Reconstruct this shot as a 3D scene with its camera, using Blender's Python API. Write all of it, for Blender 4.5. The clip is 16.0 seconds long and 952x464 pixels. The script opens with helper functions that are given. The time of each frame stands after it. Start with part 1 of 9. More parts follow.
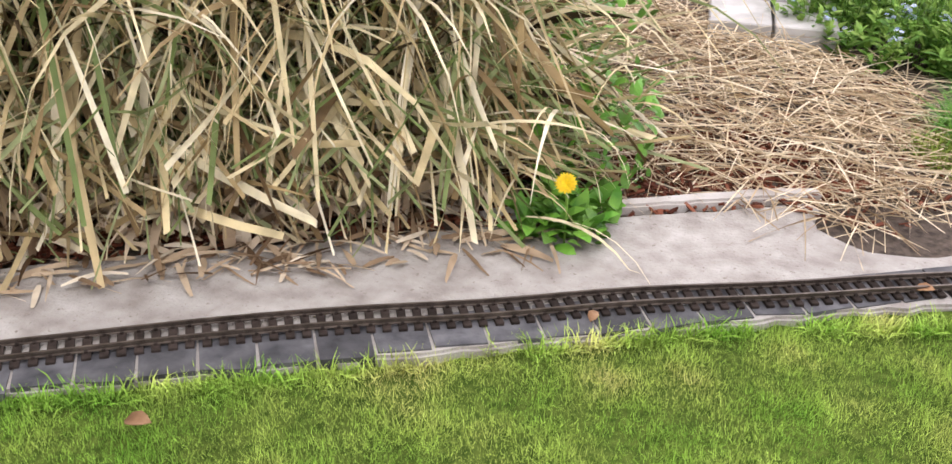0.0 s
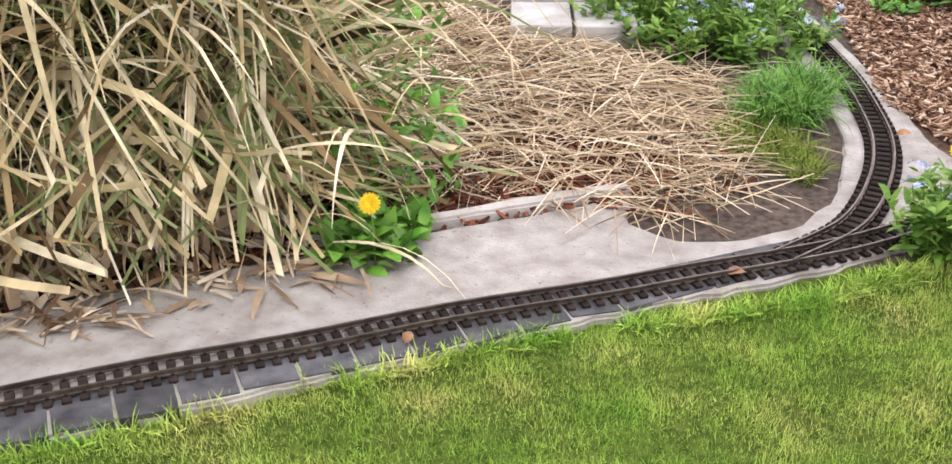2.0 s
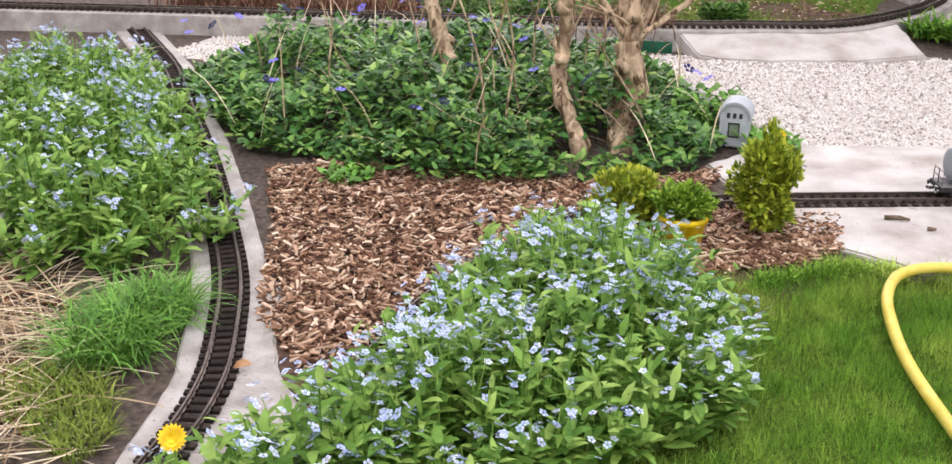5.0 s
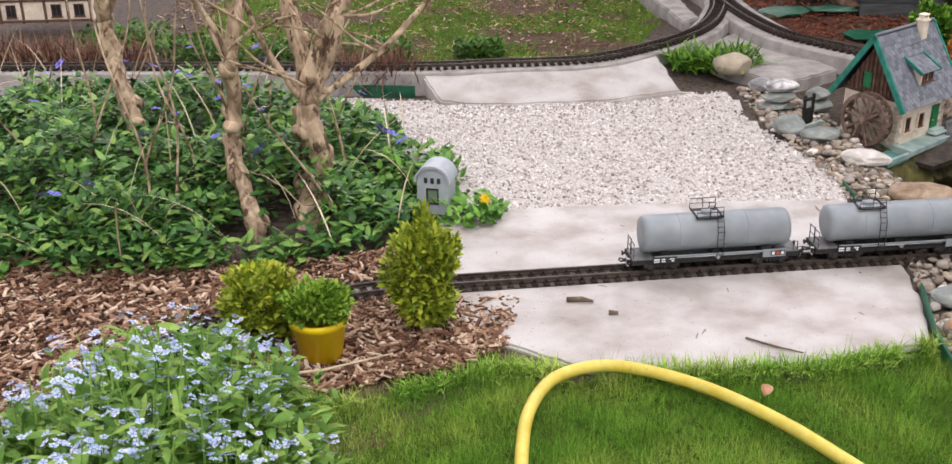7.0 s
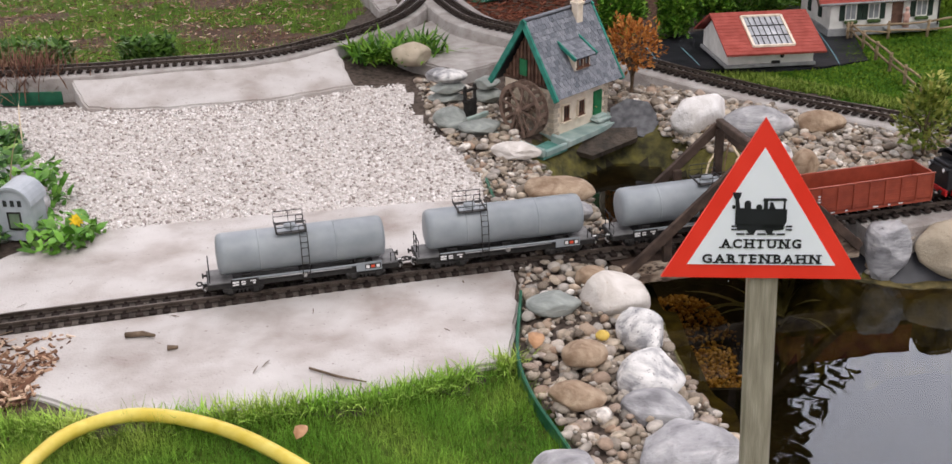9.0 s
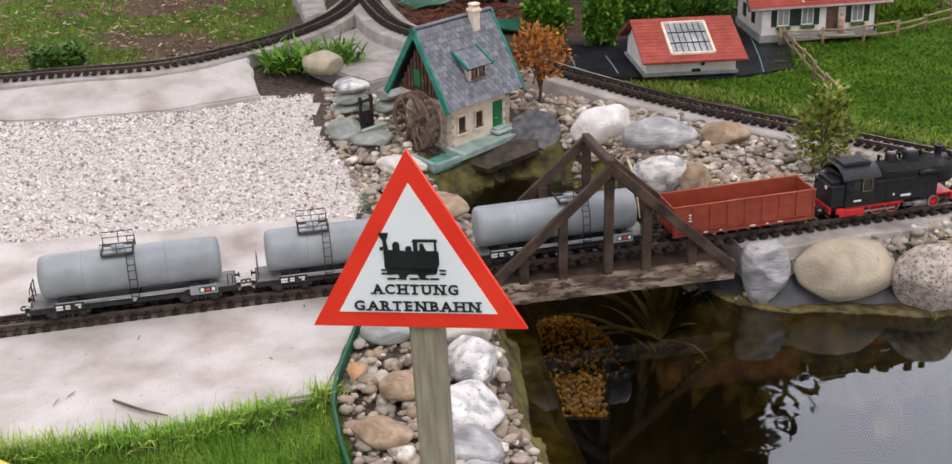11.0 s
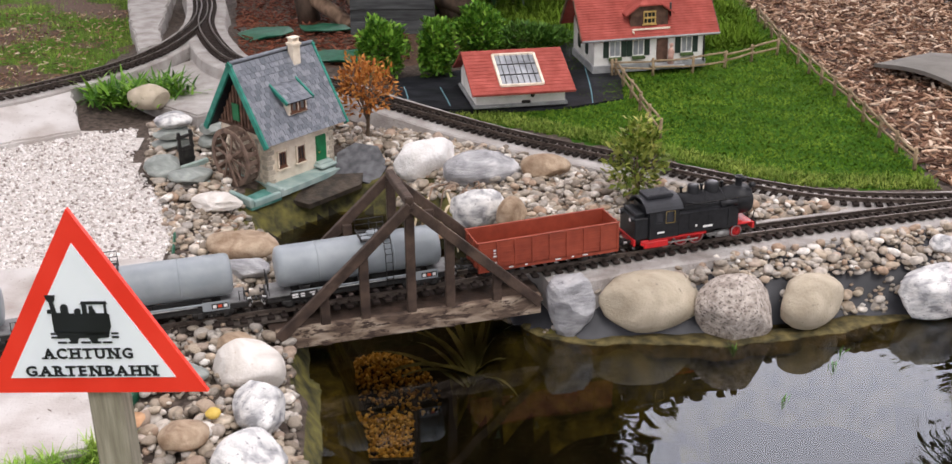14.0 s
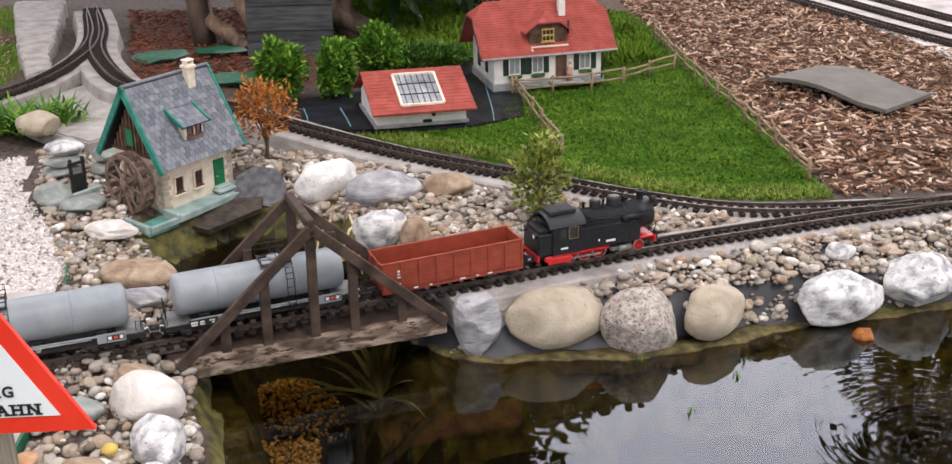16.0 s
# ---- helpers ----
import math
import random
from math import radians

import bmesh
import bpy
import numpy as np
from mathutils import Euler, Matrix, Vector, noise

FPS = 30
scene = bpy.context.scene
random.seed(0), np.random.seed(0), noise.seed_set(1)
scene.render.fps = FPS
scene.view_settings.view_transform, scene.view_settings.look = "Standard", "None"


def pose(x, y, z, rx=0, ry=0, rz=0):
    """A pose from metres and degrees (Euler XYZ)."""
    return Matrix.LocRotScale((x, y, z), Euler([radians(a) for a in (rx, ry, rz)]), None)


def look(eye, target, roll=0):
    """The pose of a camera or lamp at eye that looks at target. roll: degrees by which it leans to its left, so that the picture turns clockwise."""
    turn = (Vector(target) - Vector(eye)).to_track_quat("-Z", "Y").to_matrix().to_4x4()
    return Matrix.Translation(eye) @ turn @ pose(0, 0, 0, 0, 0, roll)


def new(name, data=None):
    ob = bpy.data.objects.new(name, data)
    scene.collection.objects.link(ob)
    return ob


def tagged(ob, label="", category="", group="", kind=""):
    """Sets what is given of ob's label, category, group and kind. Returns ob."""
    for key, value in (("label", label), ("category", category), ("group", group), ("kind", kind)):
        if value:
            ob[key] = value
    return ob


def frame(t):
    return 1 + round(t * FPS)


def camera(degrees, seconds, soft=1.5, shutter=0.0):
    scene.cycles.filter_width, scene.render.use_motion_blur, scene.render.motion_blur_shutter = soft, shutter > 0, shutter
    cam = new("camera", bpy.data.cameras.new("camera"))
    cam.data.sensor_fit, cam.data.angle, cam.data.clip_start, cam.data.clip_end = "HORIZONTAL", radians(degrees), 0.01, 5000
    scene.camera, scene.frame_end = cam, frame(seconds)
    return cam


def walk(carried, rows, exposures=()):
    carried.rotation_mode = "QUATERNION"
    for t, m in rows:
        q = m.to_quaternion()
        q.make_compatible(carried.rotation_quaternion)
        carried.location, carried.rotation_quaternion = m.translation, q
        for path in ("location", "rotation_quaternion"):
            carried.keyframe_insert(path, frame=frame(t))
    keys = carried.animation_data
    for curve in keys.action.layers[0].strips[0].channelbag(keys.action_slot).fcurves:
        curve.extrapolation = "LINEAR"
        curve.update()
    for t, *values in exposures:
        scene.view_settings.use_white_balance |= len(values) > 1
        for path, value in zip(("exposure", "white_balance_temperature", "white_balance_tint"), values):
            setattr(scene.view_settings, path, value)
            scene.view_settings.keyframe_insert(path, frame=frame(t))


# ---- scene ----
cam = camera(45.23, 16.0)
PATH = [
    (0, look((-1.770, -3.143, 1.124), (-2.475, -2.040, 0.391), 1.84)),
    (0.5, look((-1.761, -3.143, 1.114), (-2.447, -2.024, 0.388), 1.27)),
    (1, look((-1.761, -3.144, 1.113), (-2.415, -2.004, 0.389), 1.27)),
    (1.5, look((-1.761, -3.122, 1.102), (-2.373, -1.956, 0.384), 0.73)),
    (2, look((-1.730, -3.047, 1.092), (-2.270, -1.839, 0.384), -0.13)),
    (2.5, look((-1.665, -2.904, 1.090), (-2.105, -1.652, 0.390), -0.40)),
    (3, look((-1.576, -2.720, 1.091), (-1.919, -1.431, 0.404), -0.62)),
    (3.5, look((-1.456, -2.560, 1.077), (-1.753, -1.248, 0.414), -0.69)),
    (4, look((-1.286, -2.424, 1.068), (-1.590, -1.096, 0.442), -0.65)),
    (4.2, look((-1.215, -2.368, 1.073), (-1.519, -1.031, 0.464), -0.39)),
    (6.3, look((-0.709, -1.753, 1.135), (-0.907, -0.384, 0.554), -0.87)),
    (6.5, look((-0.648, -1.710, 1.138), (-0.829, -0.339, 0.555), -0.91)),
    (7, look((-0.467, -1.628, 1.150), (-0.627, -0.256, 0.566), -1.17)),
    (7.5, look((-0.297, -1.549, 1.137), (-0.431, -0.174, 0.552), -1.30)),
    (8, look((-0.132, -1.481, 1.112), (-0.207, -0.106, 0.517), -1.19)),
    (8.5, look((0.000, -1.400, 1.088), (-0.000, -0.026, 0.487), -1.01)),
    (9, look((0.113, -1.337, 1.096), (0.150, 0.035, 0.492), -1.23)),
    (9.2, look((0.168, -1.327, 1.098), (0.198, 0.046, 0.496), -1.62)),
    (11.3, look((0.527, -1.202, 1.069), (0.533, 0.173, 0.469), -1.72)),
    (11.5, look((0.552, -1.193, 1.068), (0.567, 0.182, 0.468), -1.42)),
    (12, look((0.608, -1.180, 1.071), (0.643, 0.195, 0.470), -0.89)),
    (12.5, look((0.638, -1.178, 1.072), (0.692, 0.197, 0.475), -0.92)),
    (13, look((0.652, -1.184, 1.076), (0.734, 0.193, 0.486), -0.83)),
    (13.5, look((0.670, -1.188, 1.077), (0.783, 0.192, 0.499), -0.72)),
    (14, look((0.681, -1.194, 1.084), (0.831, 0.184, 0.511), -0.51)),
    (14.5, look((0.685, -1.189, 1.080), (0.873, 0.187, 0.513), -0.40)),
    (15, look((0.693, -1.190, 1.078), (0.913, 0.184, 0.517), -0.43)),
    (15.5, look((0.698, -1.182, 1.075), (0.945, 0.190, 0.520), -0.37)),
    (16, look((0.692, -1.175, 1.076), (0.964, 0.194, 0.526), -0.25)),
]
walk(cam, PATH, [(0.0, 0.50), (4.2, 0.52), (6.3, 0.35), (9.0, 0.12), (12.0, 0.24), (14.0, 0.38), (16.0, 0.45)])

# ---- light ----
world = bpy.data.worlds.new("sky")
scene.world = world
world.use_nodes = True
wn = world.node_tree.nodes
sky = wn.new("ShaderNodeTexSky")
sky.sky_type = "NISHITA"
sky.sun_disc = False
sky.sun_elevation, sky.sun_rotation = radians(60), radians(165)
sky.air_density, sky.dust_density, sky.ozone_density = 1.0, 4.0, 0.8
veil = wn.new("ShaderNodeHueSaturation")  # cloud cover takes most of the blue away
veil.inputs["Saturation"].default_value = 0.3
world.node_tree.links.new(sky.outputs[0], veil.inputs["Color"])
cloud = wn.new("ShaderNodeMix")  # an even layer of cloud over it
cloud.data_type = "RGBA"
cloud.inputs[0].default_value = 0.8
cloud.inputs[7].default_value = (6.25, 5.75, 6.1, 1)
world.node_tree.links.new(veil.outputs[0], cloud.inputs[6])
way = wn.new("ShaderNodeTexCoord")  # added sky brightening low in the north, so the pond mirrors a bright sky
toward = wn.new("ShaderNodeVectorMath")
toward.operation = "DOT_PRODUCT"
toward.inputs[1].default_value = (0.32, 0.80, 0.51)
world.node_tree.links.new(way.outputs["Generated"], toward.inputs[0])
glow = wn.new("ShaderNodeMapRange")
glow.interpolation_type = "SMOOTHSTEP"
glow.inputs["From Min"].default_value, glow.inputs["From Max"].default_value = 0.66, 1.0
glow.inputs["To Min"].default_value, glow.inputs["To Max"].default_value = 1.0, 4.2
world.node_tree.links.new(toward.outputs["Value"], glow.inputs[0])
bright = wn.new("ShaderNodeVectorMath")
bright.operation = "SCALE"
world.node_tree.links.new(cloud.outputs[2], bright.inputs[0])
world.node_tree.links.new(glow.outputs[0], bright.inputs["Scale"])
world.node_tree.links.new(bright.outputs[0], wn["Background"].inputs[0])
wn["Background"].inputs[1].default_value = 0.15
sun_data = bpy.data.lights.new("sun", "SUN")
sun_data.energy, sun_data.angle, sun_data.color = 0.8, radians(30), (1.0, 0.955, 0.915)
sun = new("sun", sun_data)
sun.matrix_world = look((0.65, -2.4, 4.33), (0, 0, 0))

# ---- helpers of this scene ----


def mat(name, c1, c2, scale=30.0, rough=0.7, metal=0.0, bump=0.3, fine=None, vary=0.0, patch=0.25, patch_scale=3.0, spec=0.4, rand_obj=0.0, stops=None, stretch=None, distort=0.0, fleck=None):
    """A surface with grain between two colours, broader patches, relief and variation from piece to piece."""
    m = bpy.data.materials.new(name)
    m.use_nodes = True
    n, l = m.node_tree.nodes, m.node_tree.links
    b = n["Principled BSDF"]
    co = n.new("ShaderNodeTexCoord")
    src = co.outputs["Object"]
    if stretch:
        mp = n.new("ShaderNodeMapping")
        mp.inputs["Scale"].default_value = stretch
        l.new(src, mp.inputs[0])
        src = mp.outputs[0]
    no = n.new("ShaderNodeTexNoise")
    no.inputs["Scale"].default_value = scale
    no.inputs["Detail"].default_value = 8
    no.inputs["Distortion"].default_value = distort
    l.new(src, no.inputs["Vector"])
    ra = n.new("ShaderNodeValToRGB")
    el = ra.color_ramp.elements
    if stops:
        el[0].position, el[0].color = stops[0][0], (*stops[0][1], 1)
        el[1].position, el[1].color = stops[-1][0], (*stops[-1][1], 1)
        for p, c in stops[1:-1]:
            e = el.new(p)
            e.color = (*c, 1)
    else:
        el[0].position, el[0].color = 0.32, (*c1, 1)
        el[1].position, el[1].color = 0.68, (*c2, 1)
    l.new(no.outputs["Fac"], ra.inputs[0])
    col = ra.outputs[0]

    def scaled(col, fac, lo, hi):
        mr = n.new("ShaderNodeMapRange")
        mr.inputs["To Min"].default_value, mr.inputs["To Max"].default_value = lo, hi
        l.new(fac, mr.inputs[0])
        hs = n.new("ShaderNodeHueSaturation")
        l.new(mr.outputs[0], hs.inputs["Value"])
        l.new(col, hs.inputs["Color"])
        return hs.outputs[0]
    if patch:
        n2 = n.new("ShaderNodeTexNoise")
        n2.inputs["Scale"].default_value = patch_scale
        n2.inputs["Detail"].default_value = 3
        l.new(co.outputs["Object"], n2.inputs["Vector"])
        col = scaled(col, n2.outputs["Fac"], 1 - patch * 1.6, 1 + patch * 1.6)
    if fleck:  # small sharp flecks: size, share of the surface, colour
        nf = n.new("ShaderNodeTexNoise")
        nf.inputs["Scale"].default_value = fleck[0]
        nf.inputs["Detail"].default_value = 4
        nf.inputs["Roughness"].default_value = 0.7
        l.new(src, nf.inputs["Vector"])
        rf = n.new("ShaderNodeMapRange")
        rf.inputs["From Min"].default_value, rf.inputs["From Max"].default_value = fleck[1], fleck[1] + 0.06
        l.new(nf.outputs["Fac"], rf.inputs[0])
        mf = n.new("ShaderNodeMix")
        mf.data_type = "RGBA"
        mf.inputs[7].default_value = (*fleck[2], 1)
        l.new(rf.outputs[0], mf.inputs[0])
        l.new(col, mf.inputs[6])
        col = mf.outputs[2]
    if vary:
        g = n.new("ShaderNodeNewGeometry")
        col = scaled(col, g.outputs["Random Per Island"], 1 - vary, 1 + vary)
    if rand_obj:
        oi = n.new("ShaderNodeObjectInfo")
        col = scaled(col, oi.outputs["Random"], 1 - rand_obj, 1 + rand_obj)
    l.new(col, b.inputs["Base Color"])
    b.inputs["Roughness"].default_value = rough
    b.inputs["Metallic"].default_value = metal
    b.inputs["Specular IOR Level"].default_value = spec
    if bump:
        n3 = n.new("ShaderNodeTexNoise")
        n3.inputs["Scale"].default_value = fine or scale * 4
        n3.inputs["Detail"].default_value = 5
        l.new(src, n3.inputs["Vector"])
        bp = n.new("ShaderNodeBump")
        bp.inputs["Strength"].default_value = bump
        bp.inputs["Distance"].default_value = 0.004
        l.new(n3.outputs["Fac"], bp.inputs["Height"])
        l.new(bp.outputs[0], b.inputs["Normal"])
    return m


def pieces_mat(name, stops, rough=0.6, scale=60, vary=0.15, bump=0.2, translucent=0.0, grain=0.12, obj=False):
    """A surface whose colour changes from piece to piece along a ramp."""
    m = bpy.data.materials.new(name)
    m.use_nodes = True
    n, l = m.node_tree.nodes, m.node_tree.links
    b = n["Principled BSDF"]
    if obj:
        fac = n.new("ShaderNodeObjectInfo").outputs["Random"]
    else:
        fac = n.new("ShaderNodeNewGeometry").outputs["Random Per Island"]
    ra = n.new("ShaderNodeValToRGB")
    el = ra.color_ramp.elements
    el[0].position, el[0].color = stops[0][0], (*stops[0][1], 1)
    el[1].position, el[1].color = stops[-1][0], (*stops[-1][1], 1)
    for p, c in stops[1:-1]:
        el.new(p).color = (*c, 1)
    l.new(fac, ra.inputs[0])
    co = n.new("ShaderNodeTexCoord")
    no = n.new("ShaderNodeTexNoise")
    no.inputs["Scale"].default_value = scale
    no.inputs["Detail"].default_value = 8
    l.new(co.outputs["Object"], no.inputs["Vector"])
    mr = n.new("ShaderNodeMapRange")
    mr.inputs["From Min"].default_value, mr.inputs["From Max"].default_value = 0.25, 0.75
    mr.inputs["To Min"].default_value, mr.inputs["To Max"].default_value = 1 - grain * 2, 1 + grain * 2
    l.new(no.outputs["Fac"], mr.inputs[0])
    hs = n.new("ShaderNodeHueSaturation")
    l.new(mr.outputs[0], hs.inputs["Value"])
    l.new(ra.outputs[0], hs.inputs["Color"])
    l.new(hs.outputs[0], b.inputs["Base Color"])
    b.inputs["Roughness"].default_value = rough
    b.inputs["Specular IOR Level"].default_value = 0.2
    if bump:
        bp = n.new("ShaderNodeBump")
        bp.inputs["Strength"].default_value = bump
        bp.inputs["Distance"].default_value = 0.003
        l.new(no.outputs["Fac"], bp.inputs["Height"])
        l.new(bp.outputs[0], b.inputs["Normal"])
    if translucent:
        tr = n.new("ShaderNodeBsdfTranslucent")
        l.new(hs.outputs[0], tr.inputs[0])
        mx = n.new("ShaderNodeMixShader")
        mx.inputs[0].default_value = translucent
        out = n["Material Output"]
        l.new(b.outputs[0], mx.inputs[1])
        l.new(tr.outputs[0], mx.inputs[2])
        l.new(mx.outputs[0], out.inputs[0])
    return m


class Build:
    """Gathers vertices and faces of one part."""

    def __init__(self):
        self.v, self.f, self.s = [], [], []

    def add(self, verts, faces, smooth=False, m=None):
        k = len(self.v)
        for p in verts:
            self.v.append(tuple(m @ Vector(p)) if m else tuple(p))
        for f in faces:
            self.f.append(tuple(i + k for i in f))
            self.s.append(smooth)
        return self

    def box(self, c, size, bev=0.0, m=None):
        x, y, z = (a / 2 for a in size)
        b = min(bev, x * 0.9, y * 0.9, z * 0.9)
        M = Matrix.Translation(c)
        M = m @ M if m else M
        if b <= 0:
            v = [(sx * x, sy * y, sz * z) for sz in (-1, 1) for sy in (-1, 1) for sx in (-1, 1)]
            f = [(0, 2, 3, 1), (4, 5, 7, 6), (0, 1, 5, 4), (2, 6, 7, 3), (0, 4, 6, 2), (1, 3, 7, 5)]
            return self.add(v, f, False, M)
        v = []
        idx = {}
        for sx in (-1, 1):
            for sy in (-1, 1):
                for sz in (-1, 1):
                    for a in range(3):
                        p = [sx * (x - b), sy * (y - b), sz * (z - b)]
                        p[a] = (sx * x, sy * y, sz * z)[a]
                        idx[sx, sy, sz, a] = len(v)
                        v.append(p)
        f = []
        for a in range(3):
            o, q = [k for k in range(3) if k != a]
            for s in (-1, 1):
                loop = []
                for s1, s2 in ((-1, -1), (1, -1), (1, 1), (-1, 1)):
                    key = [0, 0, 0]
                    key[a], key[o], key[q] = s, s1, s2
                    loop.append(idx[(*key, a)])
                f.append(loop if (s > 0) == (a != 1) else loop[::-1])
        for a in range(3):
            o, q = [k for k in range(3) if k != a]
            for s1 in (-1, 1):
                for s2 in (-1, 1):
                    k0, k1 = [0, 0, 0], [0, 0, 0]
                    k0[a], k1[a] = -1, 1
                    k0[o] = k1[o] = s1
                    k0[q] = k1[q] = s2
                    loop = [idx[(*k0, o)], idx[(*k1, o)], idx[(*k1, q)], idx[(*k0, q)]]
                    f.append(loop)
        for sx in (-1, 1):
            for sy in (-1, 1):
                for sz in (-1, 1):
                    f.append([idx[sx, sy, sz, 0], idx[sx, sy, sz, 1], idx[sx, sy, sz, 2]])
        return self.add(v, f, False, M)

    def tube(self, pts, radii, seg=10, caps=True, smooth=True, m=None):
        pts = [Vector(p) for p in pts]
        if not hasattr(radii, "__len__"):
            radii = [radii] * len(pts)
        v, f = [], []
        up = Vector((0.13, 0.21, 1.0))
        for i, p in enumerate(pts):
            d = (pts[min(i + 1, len(pts) - 1)] - pts[max(i - 1, 0)]).normalized()
            a = d.cross(up)
            if a.length < 0.05:
                a = d.cross(Vector((1, 0, 0)))
            a.normalize()
            b = d.cross(a).normalized()
            for k in range(seg):
                t = 2 * math.pi * k / seg
                v.append(p + (a * math.cos(t) + b * math.sin(t)) * radii[i])
        for i in range(len(pts) - 1):
            for k in range(seg):
                k2 = (k + 1) % seg
                f.append((i * seg + k, i * seg + k2, (i + 1) * seg + k2, (i + 1) * seg + k))
        self.add(v, f, smooth, m)
        if caps:
            n0 = len(self.v) - len(v)
            self.f.append(tuple(n0 + k for k in range(seg))[::-1])
            self.s.append(False)
            n1 = n0 + (len(pts) - 1) * seg
            self.f.append(tuple(n1 + k for k in range(seg)))
            self.s.append(False)
        return self

    def rod(self, p0, p1, r, seg=8, r1=None, m=None):
        return self.tube([p0, p1], [r, r if r1 is None else r1], seg, m=m)

    def lathe(self, prof, seg=20, axis="z", c=(0, 0, 0), smooth=True, m=None):
        """prof: (radius, height) from one end to the other."""
        v, f = [], []
        for r, h in prof:
            for k in range(seg):
                t = 2 * math.pi * k / seg
                a, b = r * math.cos(t), r * math.sin(t)
                q = (a, b, h) if axis == "z" else ((h, a, b) if axis == "x" else (b, h, a))
                v.append((q[0] + c[0], q[1] + c[1], q[2] + c[2]))
        for i in range(len(prof) - 1):
            for k in range(seg):
                k2 = (k + 1) % seg
                f.append((i * seg + k, i * seg + k2, (i + 1) * seg + k2, (i + 1) * seg + k))
        return self.add(v, f, smooth, m)

    def prism(self, poly, z0, z1, m=None):
        """A flat outline (x, y) raised from z0 to z1."""
        k = len(poly)
        v = [(x, y, z0) for x, y in poly] + [(x, y, z1) for x, y in poly]
        f = [tuple(range(k))[::-1], tuple(range(k, 2 * k))] + [(i, (i + 1) % k, (i + 1) % k + k, i + k) for i in range(k)]
        return self.add(v, f, False, m)


def obj(name, b, material, parent=None, label=""):
    me = bpy.data.meshes.new(name)
    me.from_pydata(b.v, [], b.f)
    me.polygons.foreach_set("use_smooth", b.s)
    if material:
        me.materials.append(material)
    bm = bmesh.new()
    bm.from_mesh(me)
    bmesh.ops.recalc_face_normals(bm, faces=bm.faces)
    bm.to_mesh(me)
    bm.free()
    o = new(name, me)
    if parent:
        o.parent = parent
    if label:
        o["label"] = label
    return o


def part(name, b, material, parent, label=""):
    return obj(name, b, material, parent, label)


def shared(name, me, parent, m):
    """One more piece on a mesh that others use too."""
    o = new(name, me)
    o.parent = parent
    o.matrix_basis = m
    return o


def root(name, m, label, category, group="", kind=""):
    o = new(name)
    o.empty_display_size = 0.05
    o.matrix_basis = m
    return tagged(o, label, category, group, kind)


def mesh_np(name, v, f, material, smooth=False):
    """A mesh of many alike faces (an array, k corners each)."""
    me = bpy.data.meshes.new(name)
    nv, nf, k = len(v), len(f), f.shape[1]
    me.vertices.add(nv)
    me.vertices.foreach_set("co", np.ascontiguousarray(v, np.float32).ravel())
    me.loops.add(nf * k)
    me.loops.foreach_set("vertex_index", np.ascontiguousarray(f, np.int32).ravel())
    me.polygons.add(nf)
    me.polygons.foreach_set("loop_start", np.arange(0, nf * k, k, dtype=np.int32))
    me.polygons.foreach_set("use_smooth", np.full(nf, smooth, dtype=bool))
    for mt in (material if isinstance(material, (list, tuple)) else [material]):
        me.materials.append(mt)
    me.update(calc_edges=True)
    me.validate()
    return new(name, me)


def in_poly(p, poly):
    x, y = p[:, 0], p[:, 1]
    c = np.zeros(len(p), bool)
    k = len(poly)
    for i in range(k):
        (x0, y0), (x1, y1) = poly[i], poly[(i + 1) % k]
        if y0 == y1:
            continue
        hit = ((y0 > y) != (y1 > y)) & (x < (x1 - x0) * (y - y0) / (y1 - y0) + x0)
        c ^= hit
    return c


def edge_dist(p, poly, closed=True):
    d = np.full(len(p), 1e9)
    k = len(poly)
    for i in range(k if closed else k - 1):
        a, b = np.array(poly[i]), np.array(poly[(i + 1) % k])
        t = np.clip(((p - a) @ (b - a)) / max(((b - a) ** 2).sum(), 1e-12), 0, 1)
        d = np.minimum(d, np.linalg.norm(p - (a + t[:, None] * (b - a)), axis=1))
    return d


def scatter_in(poly, count, rng, spread=None):
    lo, hi = np.min(poly, 0), np.max(poly, 0)
    out = np.zeros((0, 2))
    while len(out) < count:
        p = lo + rng.random((count * 2, 2)) * (hi - lo)
        out = np.vstack([out, p[in_poly(p, poly)]])
    return out[:count]


def smooth_path(pts, step):
    """Points at even steps along a curve through pts."""
    P = [np.array(p, float) for p in pts]
    P = [2 * P[0] - P[1]] + P + [2 * P[-1] - P[-2]]
    dense = []
    for i in range(1, len(P) - 2):
        for t in np.linspace(0, 1, 40, endpoint=False):
            a, b, c, d = P[i - 1:i + 3]
            dense.append(0.5 * (2 * b + (c - a) * t + (2 * a - 5 * b + 4 * c - d) * t * t + (3 * b - a - 3 * c + d) * t ** 3))
    dense.append(P[-2])
    dense = np.array(dense)
    s = np.concatenate([[0], np.cumsum(np.linalg.norm(np.diff(dense, axis=0), axis=1))])
    u = np.arange(0, s[-1], step)
    return np.stack([np.interp(u, s, dense[:, k]) for k in range(dense.shape[1])], 1)


def wobble(p, scale, amount, seed=0.0):
    """Uneven heights, the same for the same place."""
    x, y = p[:, 0] * scale + seed, p[:, 1] * scale - seed
    return amount * (np.sin(x * 1.7 + 1.3 * np.sin(y * 1.1)) + np.sin(y * 2.3 + 1.7 * np.sin(x * 0.9)) + 0.5 * np.sin(3.9 * x + 2.7 * y) + 0.5 * np.sin(5.3 * y - 3.1 * x)) / 3


